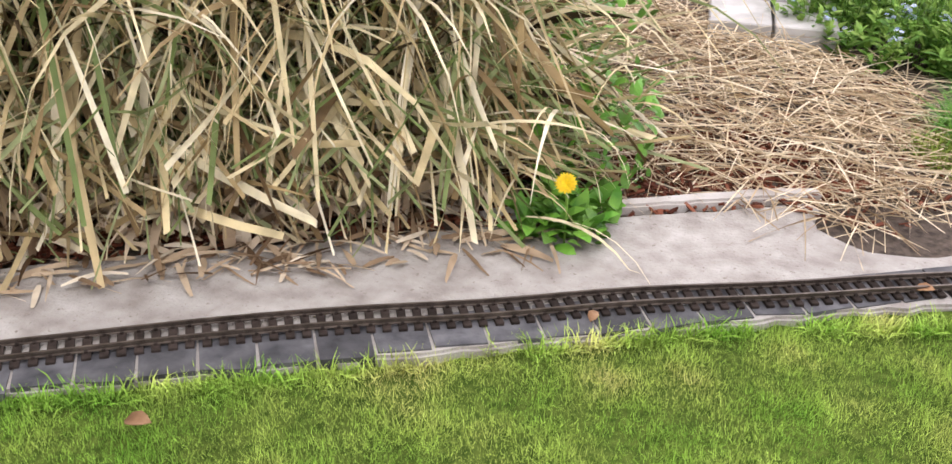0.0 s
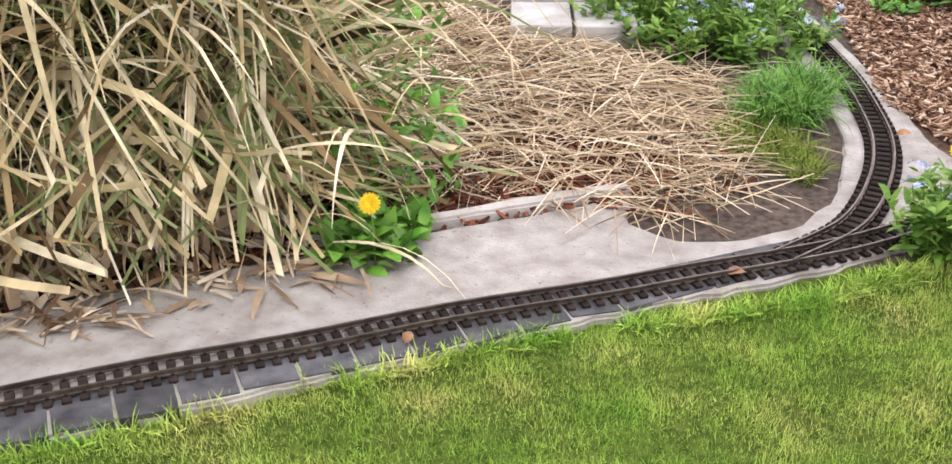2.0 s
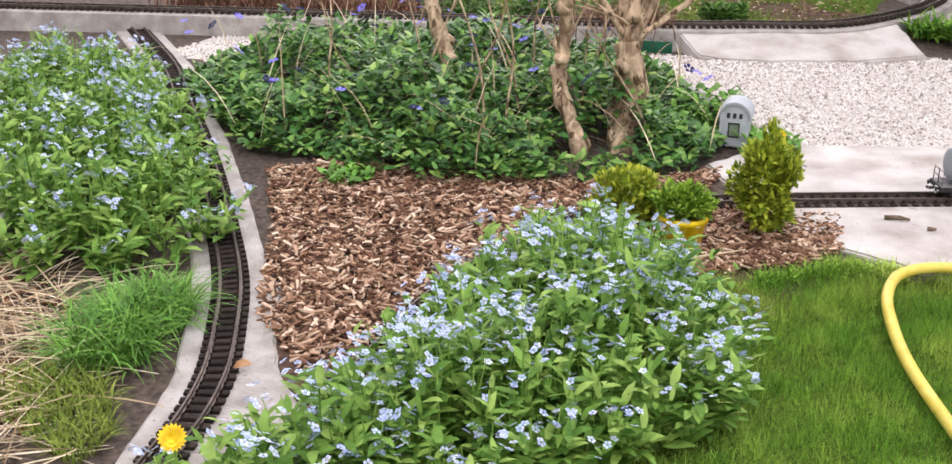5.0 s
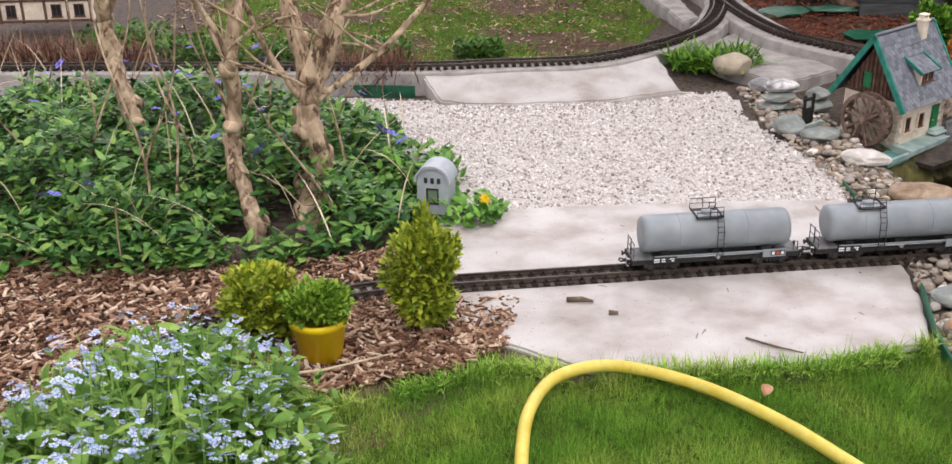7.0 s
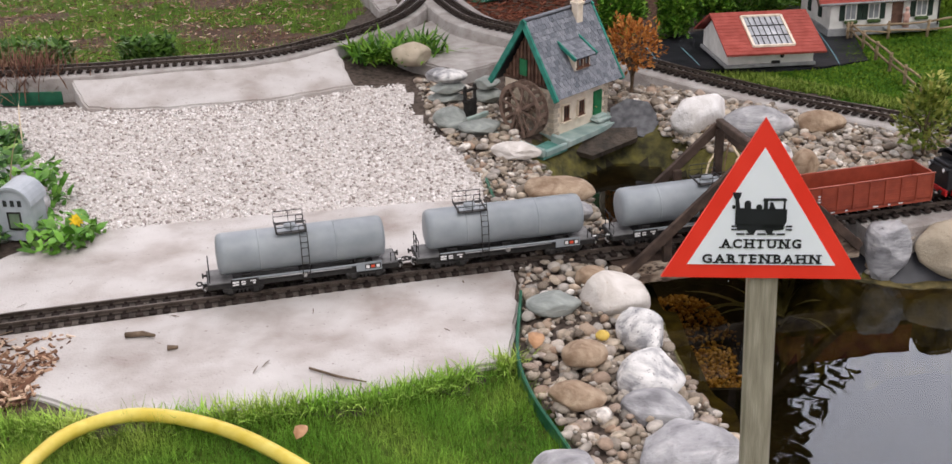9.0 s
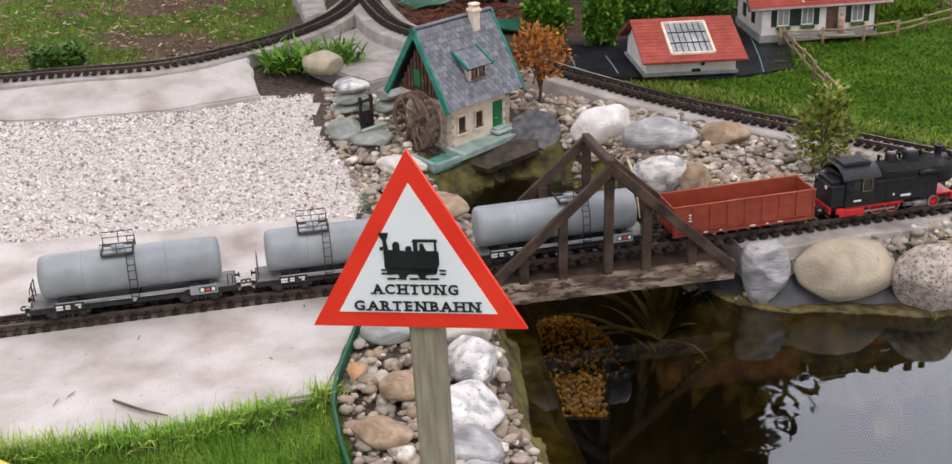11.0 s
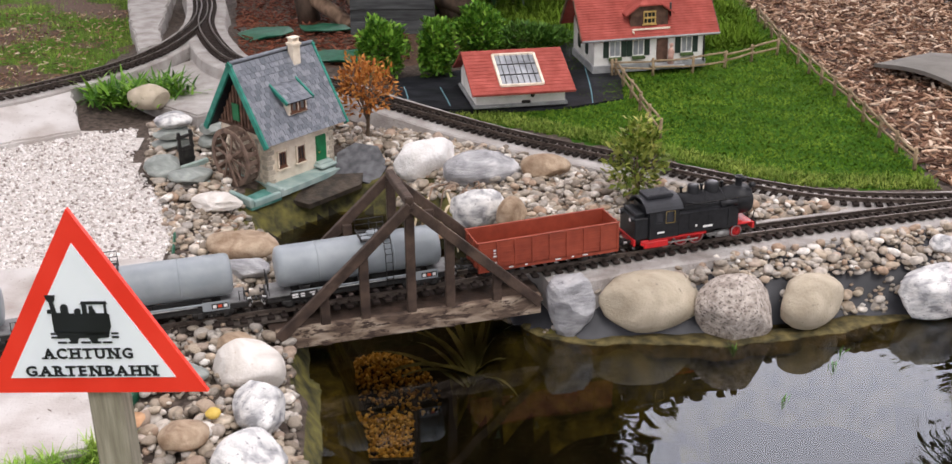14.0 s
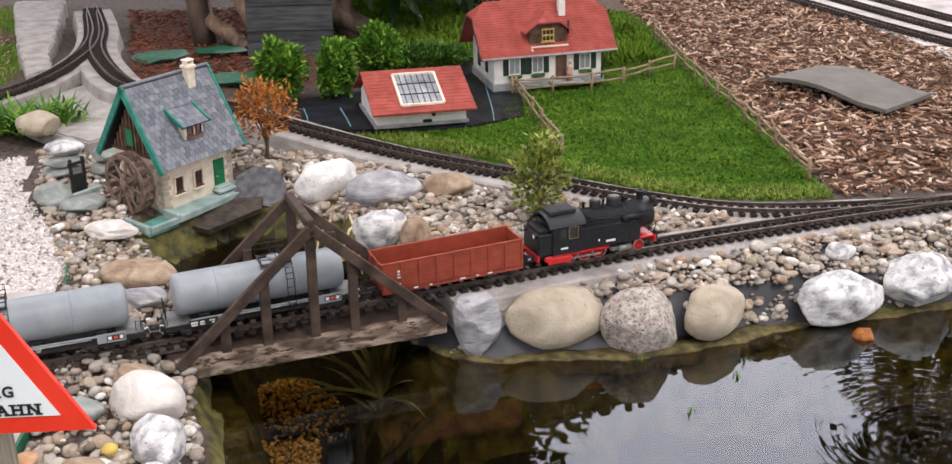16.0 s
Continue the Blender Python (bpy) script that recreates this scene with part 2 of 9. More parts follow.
def ribbons(base, heading, length, width, rise, droop, segs, rng, twist=0.0, tip=0.1, fold=False):
    """Blades: each starts at base, leaves along heading at the angle rise and bends down by droop; arrays of one value a blade."""
    n = len(base)
    t = np.linspace(0, 1, segs + 1)
    ang = rise[:, None] - droop[:, None] * t[None] ** 1.3
    st = length[:, None] / segs
    dx = np.concatenate([np.zeros((n, 1)), np.cumsum(np.cos(ang[:, :-1]) * st, 1)], 1)
    dz = np.concatenate([np.zeros((n, 1)), np.cumsum(np.sin(ang[:, :-1]) * st, 1)], 1)
    h = np.stack([np.cos(heading), np.sin(heading)], 1)
    ctr = np.zeros((n, segs + 1, 3))
    ctr[:, :, :2] = base[:, None, :2] + h[:, None] * dx[:, :, None]
    ctr[:, :, 2] = base[:, None, 2] + dz
    prof = np.minimum(1.0, 0.55 + 3 * t) * np.where(t > 0.55, 1 - (t - 0.55) / 0.45 * (1 - tip), 1)
    tw = twist * (rng.random(n)[:, None] - 0.5) * (0.3 + t[None]) * 2
    side = np.stack([-h[:, 1:2] * np.cos(tw), h[:, 0:1] * np.cos(tw), np.sin(tw)], 2)
    w = width[:, None, None] * prof[None, :, None] / 2
    v = np.stack([ctr - side * w, ctr + side * w], 2).reshape(-1, 3)
    k = (np.arange(n) * (segs + 1) * 2)[:, None] + np.arange(segs)[None] * 2
    f = np.stack([k, k + 1, k + 3, k + 2], 2).reshape(-1, 4)
    return v, f


def lumps(n_kind, rng, sub=1, rough=0.18, flat=0.7):
    """Some stone shapes as vertices and triangles."""
    out = []
    for i in range(n_kind):
        bm = bmesh.new()
        bmesh.ops.create_icosphere(bm, subdivisions=sub, radius=0.5)
        v = np.array([x.co[:] for x in bm.verts])
        f = np.array([[x.index for x in p.verts] for p in bm.faces])
        bm.free()
        a = rng.normal(size=(5, 3))
        for q in a:
            q = q / np.linalg.norm(q)
            v = v * (1 + rough * np.tanh((v @ q) * 3)[:, None] * rng.choice([-1, 1]))
        v = v * (1 + (rng.random((len(v), 1)) - 0.5) * rough * 0.4)
        v[:, 2] *= flat
        out.append((v / np.abs(v).max() * 0.5, f))
    return out


def strew(shapes, pos, size, rng, tilt=0.4, stretch=(0.7, 1.3)):
    """Copies of the shapes as one array of vertices and faces."""
    V, Fc, k = [], [], 0
    which = rng.integers(len(shapes), size=len(pos))
    for j, (v, f) in enumerate(shapes):
        i = np.where(which == j)[0]
        if not len(i):
            continue
        n = len(i)
        sc = size[i][:, None] * (stretch[0] + rng.random((n, 3)) * (stretch[1] - stretch[0]))
        a, b, c = rng.random(n) * 6.283, (rng.random(n) - 0.5) * 2 * tilt, (rng.random(n) - 0.5) * 2 * tilt
        w = v[None] * sc[:, None]
        x, y, z = w[..., 0], w[..., 1], w[..., 2]
        y, z = y * np.cos(b)[:, None] - z * np.sin(b)[:, None], y * np.sin(b)[:, None] + z * np.cos(b)[:, None]
        x, z = x * np.cos(c)[:, None] + z * np.sin(c)[:, None], -x * np.sin(c)[:, None] + z * np.cos(c)[:, None]
        x, y = x * np.cos(a)[:, None] - y * np.sin(a)[:, None], x * np.sin(a)[:, None] + y * np.cos(a)[:, None]
        w = np.stack([x, y, z], 2) + pos[i][:, None]
        V.append(w.reshape(-1, 3))
        Fc.append((f[None] + (np.arange(n) * len(v))[:, None, None]).reshape(-1, f.shape[1]) + k)
        k += n * len(v)
    return np.vstack(V), np.vstack(Fc)

# ---- materials ----
CONCRETE = mat("concrete", (0, 0, 0), (0, 0, 0), 7, 0.85, bump=0.6, fine=170, patch=0.13, patch_scale=2.2, distort=0.1, fleck=(75, 0.63, (0.27, 0.235, 0.21)), stops=[(0.3, (0.34, 0.295, 0.265)), (0.44, (0.45, 0.415, 0.39)), (0.56, (0.545, 0.52, 0.50)), (0.75, (0.62, 0.60, 0.58))])
OLD_CONCRETE = mat("weathered_concrete", (0, 0, 0), (0, 0, 0), 16, 0.9, bump=0.8, fine=150, patch=0.10, patch_scale=3, stops=[(0.28, (0.26, 0.235, 0.215)), (0.45, (0.35, 0.325, 0.305)), (0.6, (0.42, 0.40, 0.38)), (0.75, (0.50, 0.485, 0.47))], fleck=(90, 0.62, (0.21, 0.18, 0.155)))
SOIL = mat("soil", (0.032, 0.023, 0.017), (0.12, 0.092, 0.074), 60, 0.95, bump=0.8, fine=140, patch=0.25)
LAWN_SOIL = mat("lawn_floor", (0.035, 0.065, 0.010), (0.10, 0.14, 0.028), 60, 0.95, spec=0.05, bump=0.8, fine=180, patch=0.3, patch_scale=4)
CLOVER_FLOOR = mat("clover_floor", (0.018, 0.055, 0.005), (0.05, 0.125, 0.012), 50, 0.95, spec=0.04, bump=0.8, fine=180, patch=0.25, patch_scale=4)
MULCH = mat("bark_mulch_floor", (0.035, 0.018, 0.012), (0.14, 0.08, 0.05), 70, 0.95, bump=1.0, fine=160, patch=0.2)
GRAVEL_BED = mat("gravel_bed", (0.42, 0.38, 0.35), (0.72, 0.69, 0.66), 90, 0.9, bump=0.8, fine=160, patch=0.1)
LINER = mat("pond_liner", (0.018, 0.019, 0.023), (0.05, 0.052, 0.06), 12, 0.55, bump=0.2, fine=60, patch=0.3, spec=0.5)
POND_MUD = mat("pond_mud", (0.009, 0.008, 0.004), (0.035, 0.029, 0.013), 14, 0.9, bump=0.5, fine=50, patch=0.4)
MOSS = mat("wet_moss", (0.022, 0.021, 0.006), (0.14, 0.125, 0.026), 26, 0.8, bump=0.8, fine=90, patch=0.35, patch_scale=7)
RAIL = mat("rail_metal", (0.07, 0.055, 0.045), (0.16, 0.13, 0.11), 40, 0.5, metal=0.6, bump=0.1, patch=0.25, patch_scale=6)
SLEEPER = mat("sleeper_plastic", (0.016, 0.012, 0.010), (0.04, 0.03, 0.026), 60, 0.85, spec=0.15, bump=0.3, rand_obj=0.35, patch=0.3, patch_scale=5)

# ---- plan of the ground ----
POND = [(0.50, 1.25), (0.51, 1.05), (0.54, 0.85), (0.56, 0.55), (0.60, 0.30), (0.70, 0.0), (0.80, -0.35), (1.6, -0.5), (2.6, -0.4), (3.6, 0.2), (3.7, 0.9), (2.6, 1.11), (1.95, 1.095),
        (1.40, 1.055), (1.16, 1.06), (1.05, 1.14), (1.03, 1.38), (0.98, 1.62), (0.88, 1.74), (0.77, 1.87), (0.64, 1.93), (0.52, 1.84), (0.41, 1.73), (0.42, 1.56), (0.48, 1.44)]
LAWN = [(-3.9, -3.0), (-3.3, -2.47), (-2.72, -1.86), (-2.30, -1.43), (-1.90, -1.12), (-1.64, -0.82), (-1.32, -0.50), (-1.06, -0.18), (-1.01, 0.06), (-1.0, 0.22), (-0.66, 0.42), (-0.45, 0.36), (0.0, 0.42), (0.24, 0.54),
        (0.30, 0.30), (0.42, -0.2), (0.6, -0.6), (0.6, -4.5), (-4.5, -4.5)]
FAR_LAWN = [(0.98, 2.42), (1.30, 2.10), (1.60, 1.80), (1.85, 1.56), (2.22, 1.50), (2.26, 1.75), (2.42, 2.9), (2.55, 4.2), (1.9, 4.6), (1.35, 3.4), (1.1, 2.6)]
BACK_LAWN = [(-2.2, 2.75), (-0.6, 2.72), (-0.35, 3.0), (-0.2, 3.5), (-0.3, 5.2), (-2.6, 5.2)]
RIGHT_MULCH = [(2.26, 1.55), (4.5, 1.5), (4.5, 6.0), (2.6, 6.0), (2.5, 4.0), (2.42, 2.9)]
FRONT_MULCH = [(-1.85, -0.05), (-1.6, -0.9), (-0.75, 0.25), (-0.66, 0.40), (-0.6, 0.72), (-0.95, 0.72), (-1.3, 0.55), (-1.5, 0.9), (-2.0, 0.8), (-2.05, 0.4)]
FAR_MULCH = [(0.3, 3.15), (0.95, 3.1), (1.45, 3.5), (1.6, 4.7), (0.1, 4.9)]
GRAVEL = [(-1.0, 1.20), (0.21, 1.34), (0.22, 1.6), (0.02, 2.1), (-0.02, 2.45), (-0.25, 2.42), (-1.0, 2.28), (-1.9, 2.36), (-2.9, 2.5), (-3.1, 2.0), (-2.7, 1.75), (-1.6, 2.0), (-1.1, 1.75)]
WATER_Z = -0.11


def track_height(x):
    return 0.03 * np.clip((np.asarray(x) - 0.4) / 1.2, 0, 1)


def ground_height(p):
    z = -0.012 + wobble(p, 3.0, 0.006)
    z = z + np.where(p[:, 0] > 0.4, track_height(p[:, 0]) * np.clip((p[:, 1] - 0.6) / 0.3, 0, 1), 0)
    d = edge_dist(p, POND)
    inside = in_poly(p, POND)
    shelf = np.clip(d / 0.035, 0, 1)
    deep = np.clip((d - 0.085 - wobble(p, 7, 0.02)) / 0.14, 0, 1)
    z = np.where(inside, -0.05 - 0.068 * shelf - 0.34 * deep ** 0.8 + wobble(p, 16, 0.007), z - 0.035 * np.clip(1 - d / 0.12, 0, 1))
    # the raised back track stands on a low bank
    back = edge_dist(p, [(-2.2, 2.45), (-0.55, 2.56), (-0.1, 3.0), (0.06, 3.7), (0.34, 2.95)], closed=False)
    z = z + np.where((p[:, 1] > 2.4) & (p[:, 1] < 6), 0.055 * np.clip(1 - back / 0.35, 0, 1), 0)
    # a hollow under the bridge of the back track
    lawn = in_poly(p, LAWN)
    z = np.where(lawn, z - 0.012, z)
    return z


gx = np.concatenate([[-400, -150, -60, -25, -12, -8, -6, -5], np.arange(-4.4, 4.61, 0.032), [5.2, 6.5, 9, 14, 28, 60, 150, 400]])
gy = np.concatenate([[-400, -150, -60, -25, -12, -8, -6, -5.2], np.arange(-4.4, 6.01, 0.032), [6.6, 7.5, 9, 14, 28, 60, 150, 400]])
X, Y = np.meshgrid(gx, gy)
P2 = np.stack([X.ravel(), Y.ravel()], 1)
GZ = ground_height(P2)
nx, ny = len(gx), len(gy)
ii = (np.arange(ny - 1)[:, None] * nx + np.arange(nx - 1)[None]).ravel()
quads = np.stack([ii, ii + 1, ii + nx + 1, ii + nx], 1)
ground = mesh_np("ground", np.column_stack([P2, GZ]), quads, [SOIL, LAWN_SOIL, MULCH, GRAVEL_BED, LINER, POND_MUD, MOSS, CLOVER_FLOOR], True)
tagged(ground, "garden ground of soil, lawn, bark mulch and pale gravel", "ground", kind="structure")
cen = P2[quads].mean(1) + np.stack([wobble(P2[quads].mean(1), 14, 0.025), wobble(P2[quads].mean(1), 17, 0.025, 3)], 1)
mi = np.zeros(len(quads), np.int32)
far = np.linalg.norm(cen, axis=1) > 6.2
mi[far] = 1
mi[(cen[:, 1] < -0.5) & (cen[:, 0] > -1.0)] = 1
mi[(cen[:, 0] - cen[:, 1] > -0.9) & (cen[:, 1] < -1.0)] = 1
mi[(cen[:, 1] < -3.2) | (cen[:, 0] < -4.6) | (cen[:, 0] > 4.55) | (cen[:, 1] > 5.9)] = 1
for idx, poly in ((1, LAWN), (7, FAR_LAWN), (1, BACK_LAWN), (2, RIGHT_MULCH), (2, FRONT_MULCH), (2, FAR_MULCH), (3, GRAVEL)):
    mi[in_poly(cen, poly)] = idx
pc = P2[quads].mean(1)
mi[in_poly(cen, BACK_LAWN) & (wobble(pc, 4, 1.0, 2) < -0.2)] = 2
pin = in_poly(pc, POND)
pd = edge_dist(pc, POND)
mi[(pd < 0.14) & ~in_poly(pc, LAWN)] = 4
mi[pin & ((pd >= 0.04) | (pc[:, 0] < 1.0))] = 6
mi[~pin & (pd < 0.14) & (pc[:, 0] < 0.9) & (pc[:, 1] < 1.3) & ~in_poly(pc, LAWN)] = 0
mi[(pd < 0.06) & (pc[:, 1] > 1.3)] = 6
mi[pin & (pd >= np.where(pc[:, 1] > 1.3, 0.035, 0.16))] = 5
mi[(pd < 0.2) & ~pin & (pc[:, 1] > 1.3)] = 0
mi[(pd < 0.09) & ~pin & (pc[:, 1] > 1.4)] = 6
ground.data.polygons.foreach_set("material_index", mi)


def ground_z(p):
    return ground_height(np.atleast_2d(np.asarray(p, float))[:, :2])


def gz(x, y):
    return float(ground_z([(x, y)])[0])


# water
WATER = bpy.data.materials.new("pond_water")
WATER.use_nodes = True
_n, _l = WATER.node_tree.nodes, WATER.node_tree.links
_b = _n["Principled BSDF"]
_n.remove(_b)
_t = _n.new("ShaderNodeBsdfTransparent")
_t.inputs[0].default_value = (0.56, 0.46, 0.29, 1)
_g = _n.new("ShaderNodeBsdfGlossy")
_g.inputs["Roughness"].default_value = 0.015
_g.inputs["Color"].default_value = (0.84, 0.92, 1.0, 1)
_f = _n.new("ShaderNodeFresnel")
_f.inputs["IOR"].default_value = 1.5
_m = _n.new("ShaderNodeMixShader")
_l.new(_f.outputs[0], _m.inputs[0])
_l.new(_t.outputs[0], _m.inputs[1])
_l.new(_g.outputs[0], _m.inputs[2])
_l.new(_m.outputs[0], _n["Material Output"].inputs[0])
_c = _n.new("ShaderNodeTexCoord")
_w = _n.new("ShaderNodeTexNoise")
_w.inputs["Scale"].default_value = 7
_w.inputs["Detail"].default_value = 2
_l.new(_c.outputs["Object"], _w.inputs["Vector"])
_p = _n.new("ShaderNodeBump")
_p.inputs["Strength"].default_value = 0.035
_p.inputs["Distance"].default_value = 0.02
_v = _n.new("ShaderNodeVectorMath")  # rings spreading from a fish near the far bank
_v.operation = "DISTANCE"
_v.inputs[1].default_value = (1.92, 0.52, WATER_Z)
_l.new(_c.outputs["Object"], _v.inputs[0])
_k = []
for _op, _a in (("MULTIPLY", 210.0), ("SINE", 0.0)):
    _q = _n.new("ShaderNodeMath")
    _q.operation = _op
    _l.new(_v.outputs["Value"] if not _k else _k[-1].outputs[0], _q.inputs[0])
    if _op == "MULTIPLY":
        _q.inputs[1].default_value = _a
    _k.append(_q)
_d = _n.new("ShaderNodeMapRange")
_d.inputs["From Min"].default_value, _d.inputs["From Max"].default_value = 0.04, 0.42
_d.inputs["To Min"].default_value, _d.inputs["To Max"].default_value = 0.22, 0.0
_l.new(_v.outputs["Value"], _d.inputs[0])
_r = _n.new("ShaderNodeMath")
_r.operation = "MULTIPLY_ADD"
_l.new(_k[-1].outputs[0], _r.inputs[0])
_l.new(_d.outputs[0], _r.inputs[1])
_l.new(_w.outputs["Fac"], _r.inputs[2])
_l.new(_r.outputs[0], _p.inputs["Height"])
_l.new(_p.outputs[0], _g.inputs["Normal"])
wb = Build()
wb.add([(0.3, -0.8, WATER_Z), (4.0, -0.8, WATER_Z), (4.0, 2.0, WATER_Z), (0.3, 2.0, WATER_Z)], [(0, 1, 2, 3)])
water = tagged(mesh_np("water", np.array(wb.v), np.array(wb.f), WATER), "dark still pond water mirroring the sky", "water", kind="structure")
water.visible_shadow = False

# concrete slabs
def slab(name, poly, z0, z1, label, material=CONCRETE, rough=0.006):
    """A cast slab with a slightly broken outline."""
    pts = []
    r = random.Random(len(name) * 7 + int(abs(poly[0][0]) * 100))
    for i in range(len(poly)):
        a, b = Vector(poly[i]), Vector(poly[(i + 1) % len(poly)])
        k = max(2, int((b - a).length / 0.035))
        for j in range(k):
            q = a.lerp(b, j / k)
            pts.append((q.x + r.uniform(-rough, rough), q.y + r.uniform(-rough, rough)))
    bm = bmesh.new()
    vs = [bm.verts.new((x, y, z1)) for x, y in pts]
    face = bm.faces.new(vs)
    if face.normal.z < 0:
        face.normal_flip()
    bm.normal_update()
    ret = bmesh.ops.extrude_face_region(bm, geom=[face])
    for v in [g for g in ret["geom"] if isinstance(g, bmesh.types.BMVert)]:
        v.co.z = z0
    bmesh.ops.recalc_face_normals(bm, faces=bm.faces)
    top = [e for e in bm.edges if all(abs(v.co.z - z1) < 1e-6 for v in e.verts)]
    bmesh.ops.bevel(bm, geom=top, offset=0.006, segments=2, affect="EDGES")
    bmesh.ops.triangulate(bm, faces=[f for f in bm.faces if len(f.verts) > 4])
    me = bpy.data.meshes.new(name)
    bm.to_mesh(me)
    bm.free()
    me.materials.append(material)
    return tagged(new(name, me), label, "pavement", kind="structure")


slab("pavement", [(-0.86, 0.69), (-0.68, 0.49), (-0.50, 0.395), (-0.25, 0.40), (-0.04, 0.44), (0.22, 0.545), (0.255, 0.78), (0.25, 1.06), (0.19, 1.37), (-0.4, 1.30), (-0.82, 1.22), (-0.98, 1.02), (-0.9, 0.80)],
     -0.06, 0.0, "pale weathered concrete slab under the garden railway track")
front_, back_ = [(-1.03, 2.225), (-0.89, 2.195), (-0.66, 2.222), (-0.43, 2.268), (-0.185, 2.395)], [(-0.27, 2.70), (-0.51, 2.505), (-0.86, 2.43), (-1.13, 2.385)]
ramp = slab("pavement", front_ + back_, -0.06, 0.066, "pale concrete slab sloping from the white gravel to the back track")
for v_ in ramp.data.vertices:
    if v_.co.z > 0.05:
        q_ = np.array([[v_.co.x, v_.co.y]])
        e0_, e1_ = edge_dist(q_, front_, False)[0], edge_dist(q_, back_, False)[0]
        v_.co.z += (0.008 - 0.066) * e1_ / (e0_ + e1_)
# the strip that carries the track along the lawn
slab("pavement", [(-4.2, -3.35), (-3.19, -2.345), (-2.70, -1.86), (-2.26, -1.41), (-1.90, -1.07), (-1.66, -0.78), (-1.60, -0.55), (-1.78, -0.30), (-1.90, 0.05), (-2.05, 0.05), (-1.99, -0.20), (-1.95, -0.38), (-1.925, -0.60), (-1.93, -0.75),
     (-1.97, -0.88), (-2.06, -0.99), (-2.18, -1.05), (-2.29, -1.02), (-2.33, -0.90), (-2.69, -1.25), (-3.37, -1.95), (-4.3, -2.95)], -0.06, -0.002, "weathered concrete strip carrying the railway track beside the lawn", OLD_CONCRETE)
slab("trim", [(-2.86, -1.40), (-2.66, -1.20), (-2.38, -0.93), (-2.33, -0.88), (-2.35, -0.86), (-2.42, -0.91), (-2.69, -1.18), (-2.89, -1.38)], -0.05, 0.012, "low mortar kerb behind the track strip", CONCRETE, 0.003)

# ---- railway tracks ----
MAIN = [(-4.4, -3.50), (-3.7, -2.76), (-3.22, -2.235), (-3.02, -2.018), (-2.85, -1.85), (-2.67, -1.69), (-2.473, -1.497), (-2.254, -1.311), (-2.13, -1.197), (-1.85, -0.94), (-1.69, -0.70), (-1.61, -0.38), (-1.54, 0.0), (-1.42, 0.31), (-1.27, 0.53), (-1.10, 0.645), (-0.87, 0.735), (-0.37, 0.848),
        (0.10, 0.95), (0.52, 1.03), (1.01, 1.12), (1.46, 1.21), (1.82, 1.275), (2.43, 1.36), (3.3, 1.42), (4.4, 1.44)]
CURVE = [(-1.97, -1.06), (-1.87, -0.86), (-1.845, -0.62), (-1.865, -0.40), (-1.93, -0.18), (-2.01, 0.03), (-2.14, 0.29), (-2.36, 0.70), (-2.63, 1.16), (-2.96, 1.71), (-3.4, 2.3)]
SIDE = [(2.75, 1.385), (2.35, 1.37), (1.95, 1.42), (1.72, 1.55), (1.46, 1.78), (1.15, 2.06), (0.84, 2.38), (0.62, 2.62), (0.40, 2.80), (0.25, 2.96), (0.15, 3.25), (0.08, 3.6), (0.05, 4.0), (-0.03, 4.5)]
BACK = [(-4.2, 2.25), (-2.6, 2.36), (-1.25, 2.42), (-0.86, 2.48), (-0.53, 2.55), (-0.30, 2.74), (-0.11, 2.99), (0.0, 3.30), (0.05, 3.75), (-0.02, 4.4)]
PITCH = 0.028


def lift(pts, fn):
    return [(x, y, fn(x, y)) for x, y in pts]


def main_z(x, y):
    return float(track_height(x)) * (1 if y > 0.6 else 0)


def side_z(x, y):
    return 0.03 + 0.05 * max(0.0, min(1.0, (y - 2.2) / 0.7))


def sweep(b, path, prof):
    """A profile (across, up) drawn along a path."""
    n, k = len(path), len(prof)
    d = np.gradient(path, axis=0)
    d /= np.linalg.norm(d, axis=1)[:, None]
    sd = np.stack([-d[:, 1], d[:, 0], 0 * d[:, 0]], 1)
    sd /= np.linalg.norm(sd, axis=1)[:, None]
    v = [path[i] + sd[i] * a + np.array([0, 0, u]) for i in range(n) for a, u in prof]
    f = [(i * k + j, i * k + (j + 1) % k, (i + 1) * k + (j + 1) % k, (i + 1) * k + j) for i in range(n - 1) for j in range(k)]
    return b.add(v, f)


def sleeper_shape():
    b = Build()
    b.box((0, 0, 0.0035), (0.0155, 0.084, 0.007), 0.0012)
    for s in (-1, 1):
        for q in (-1, 1):
            b.box((0, s * 0.0225 + q * 0.0055, 0.009), (0.006, 0.004, 0.005))
    return b


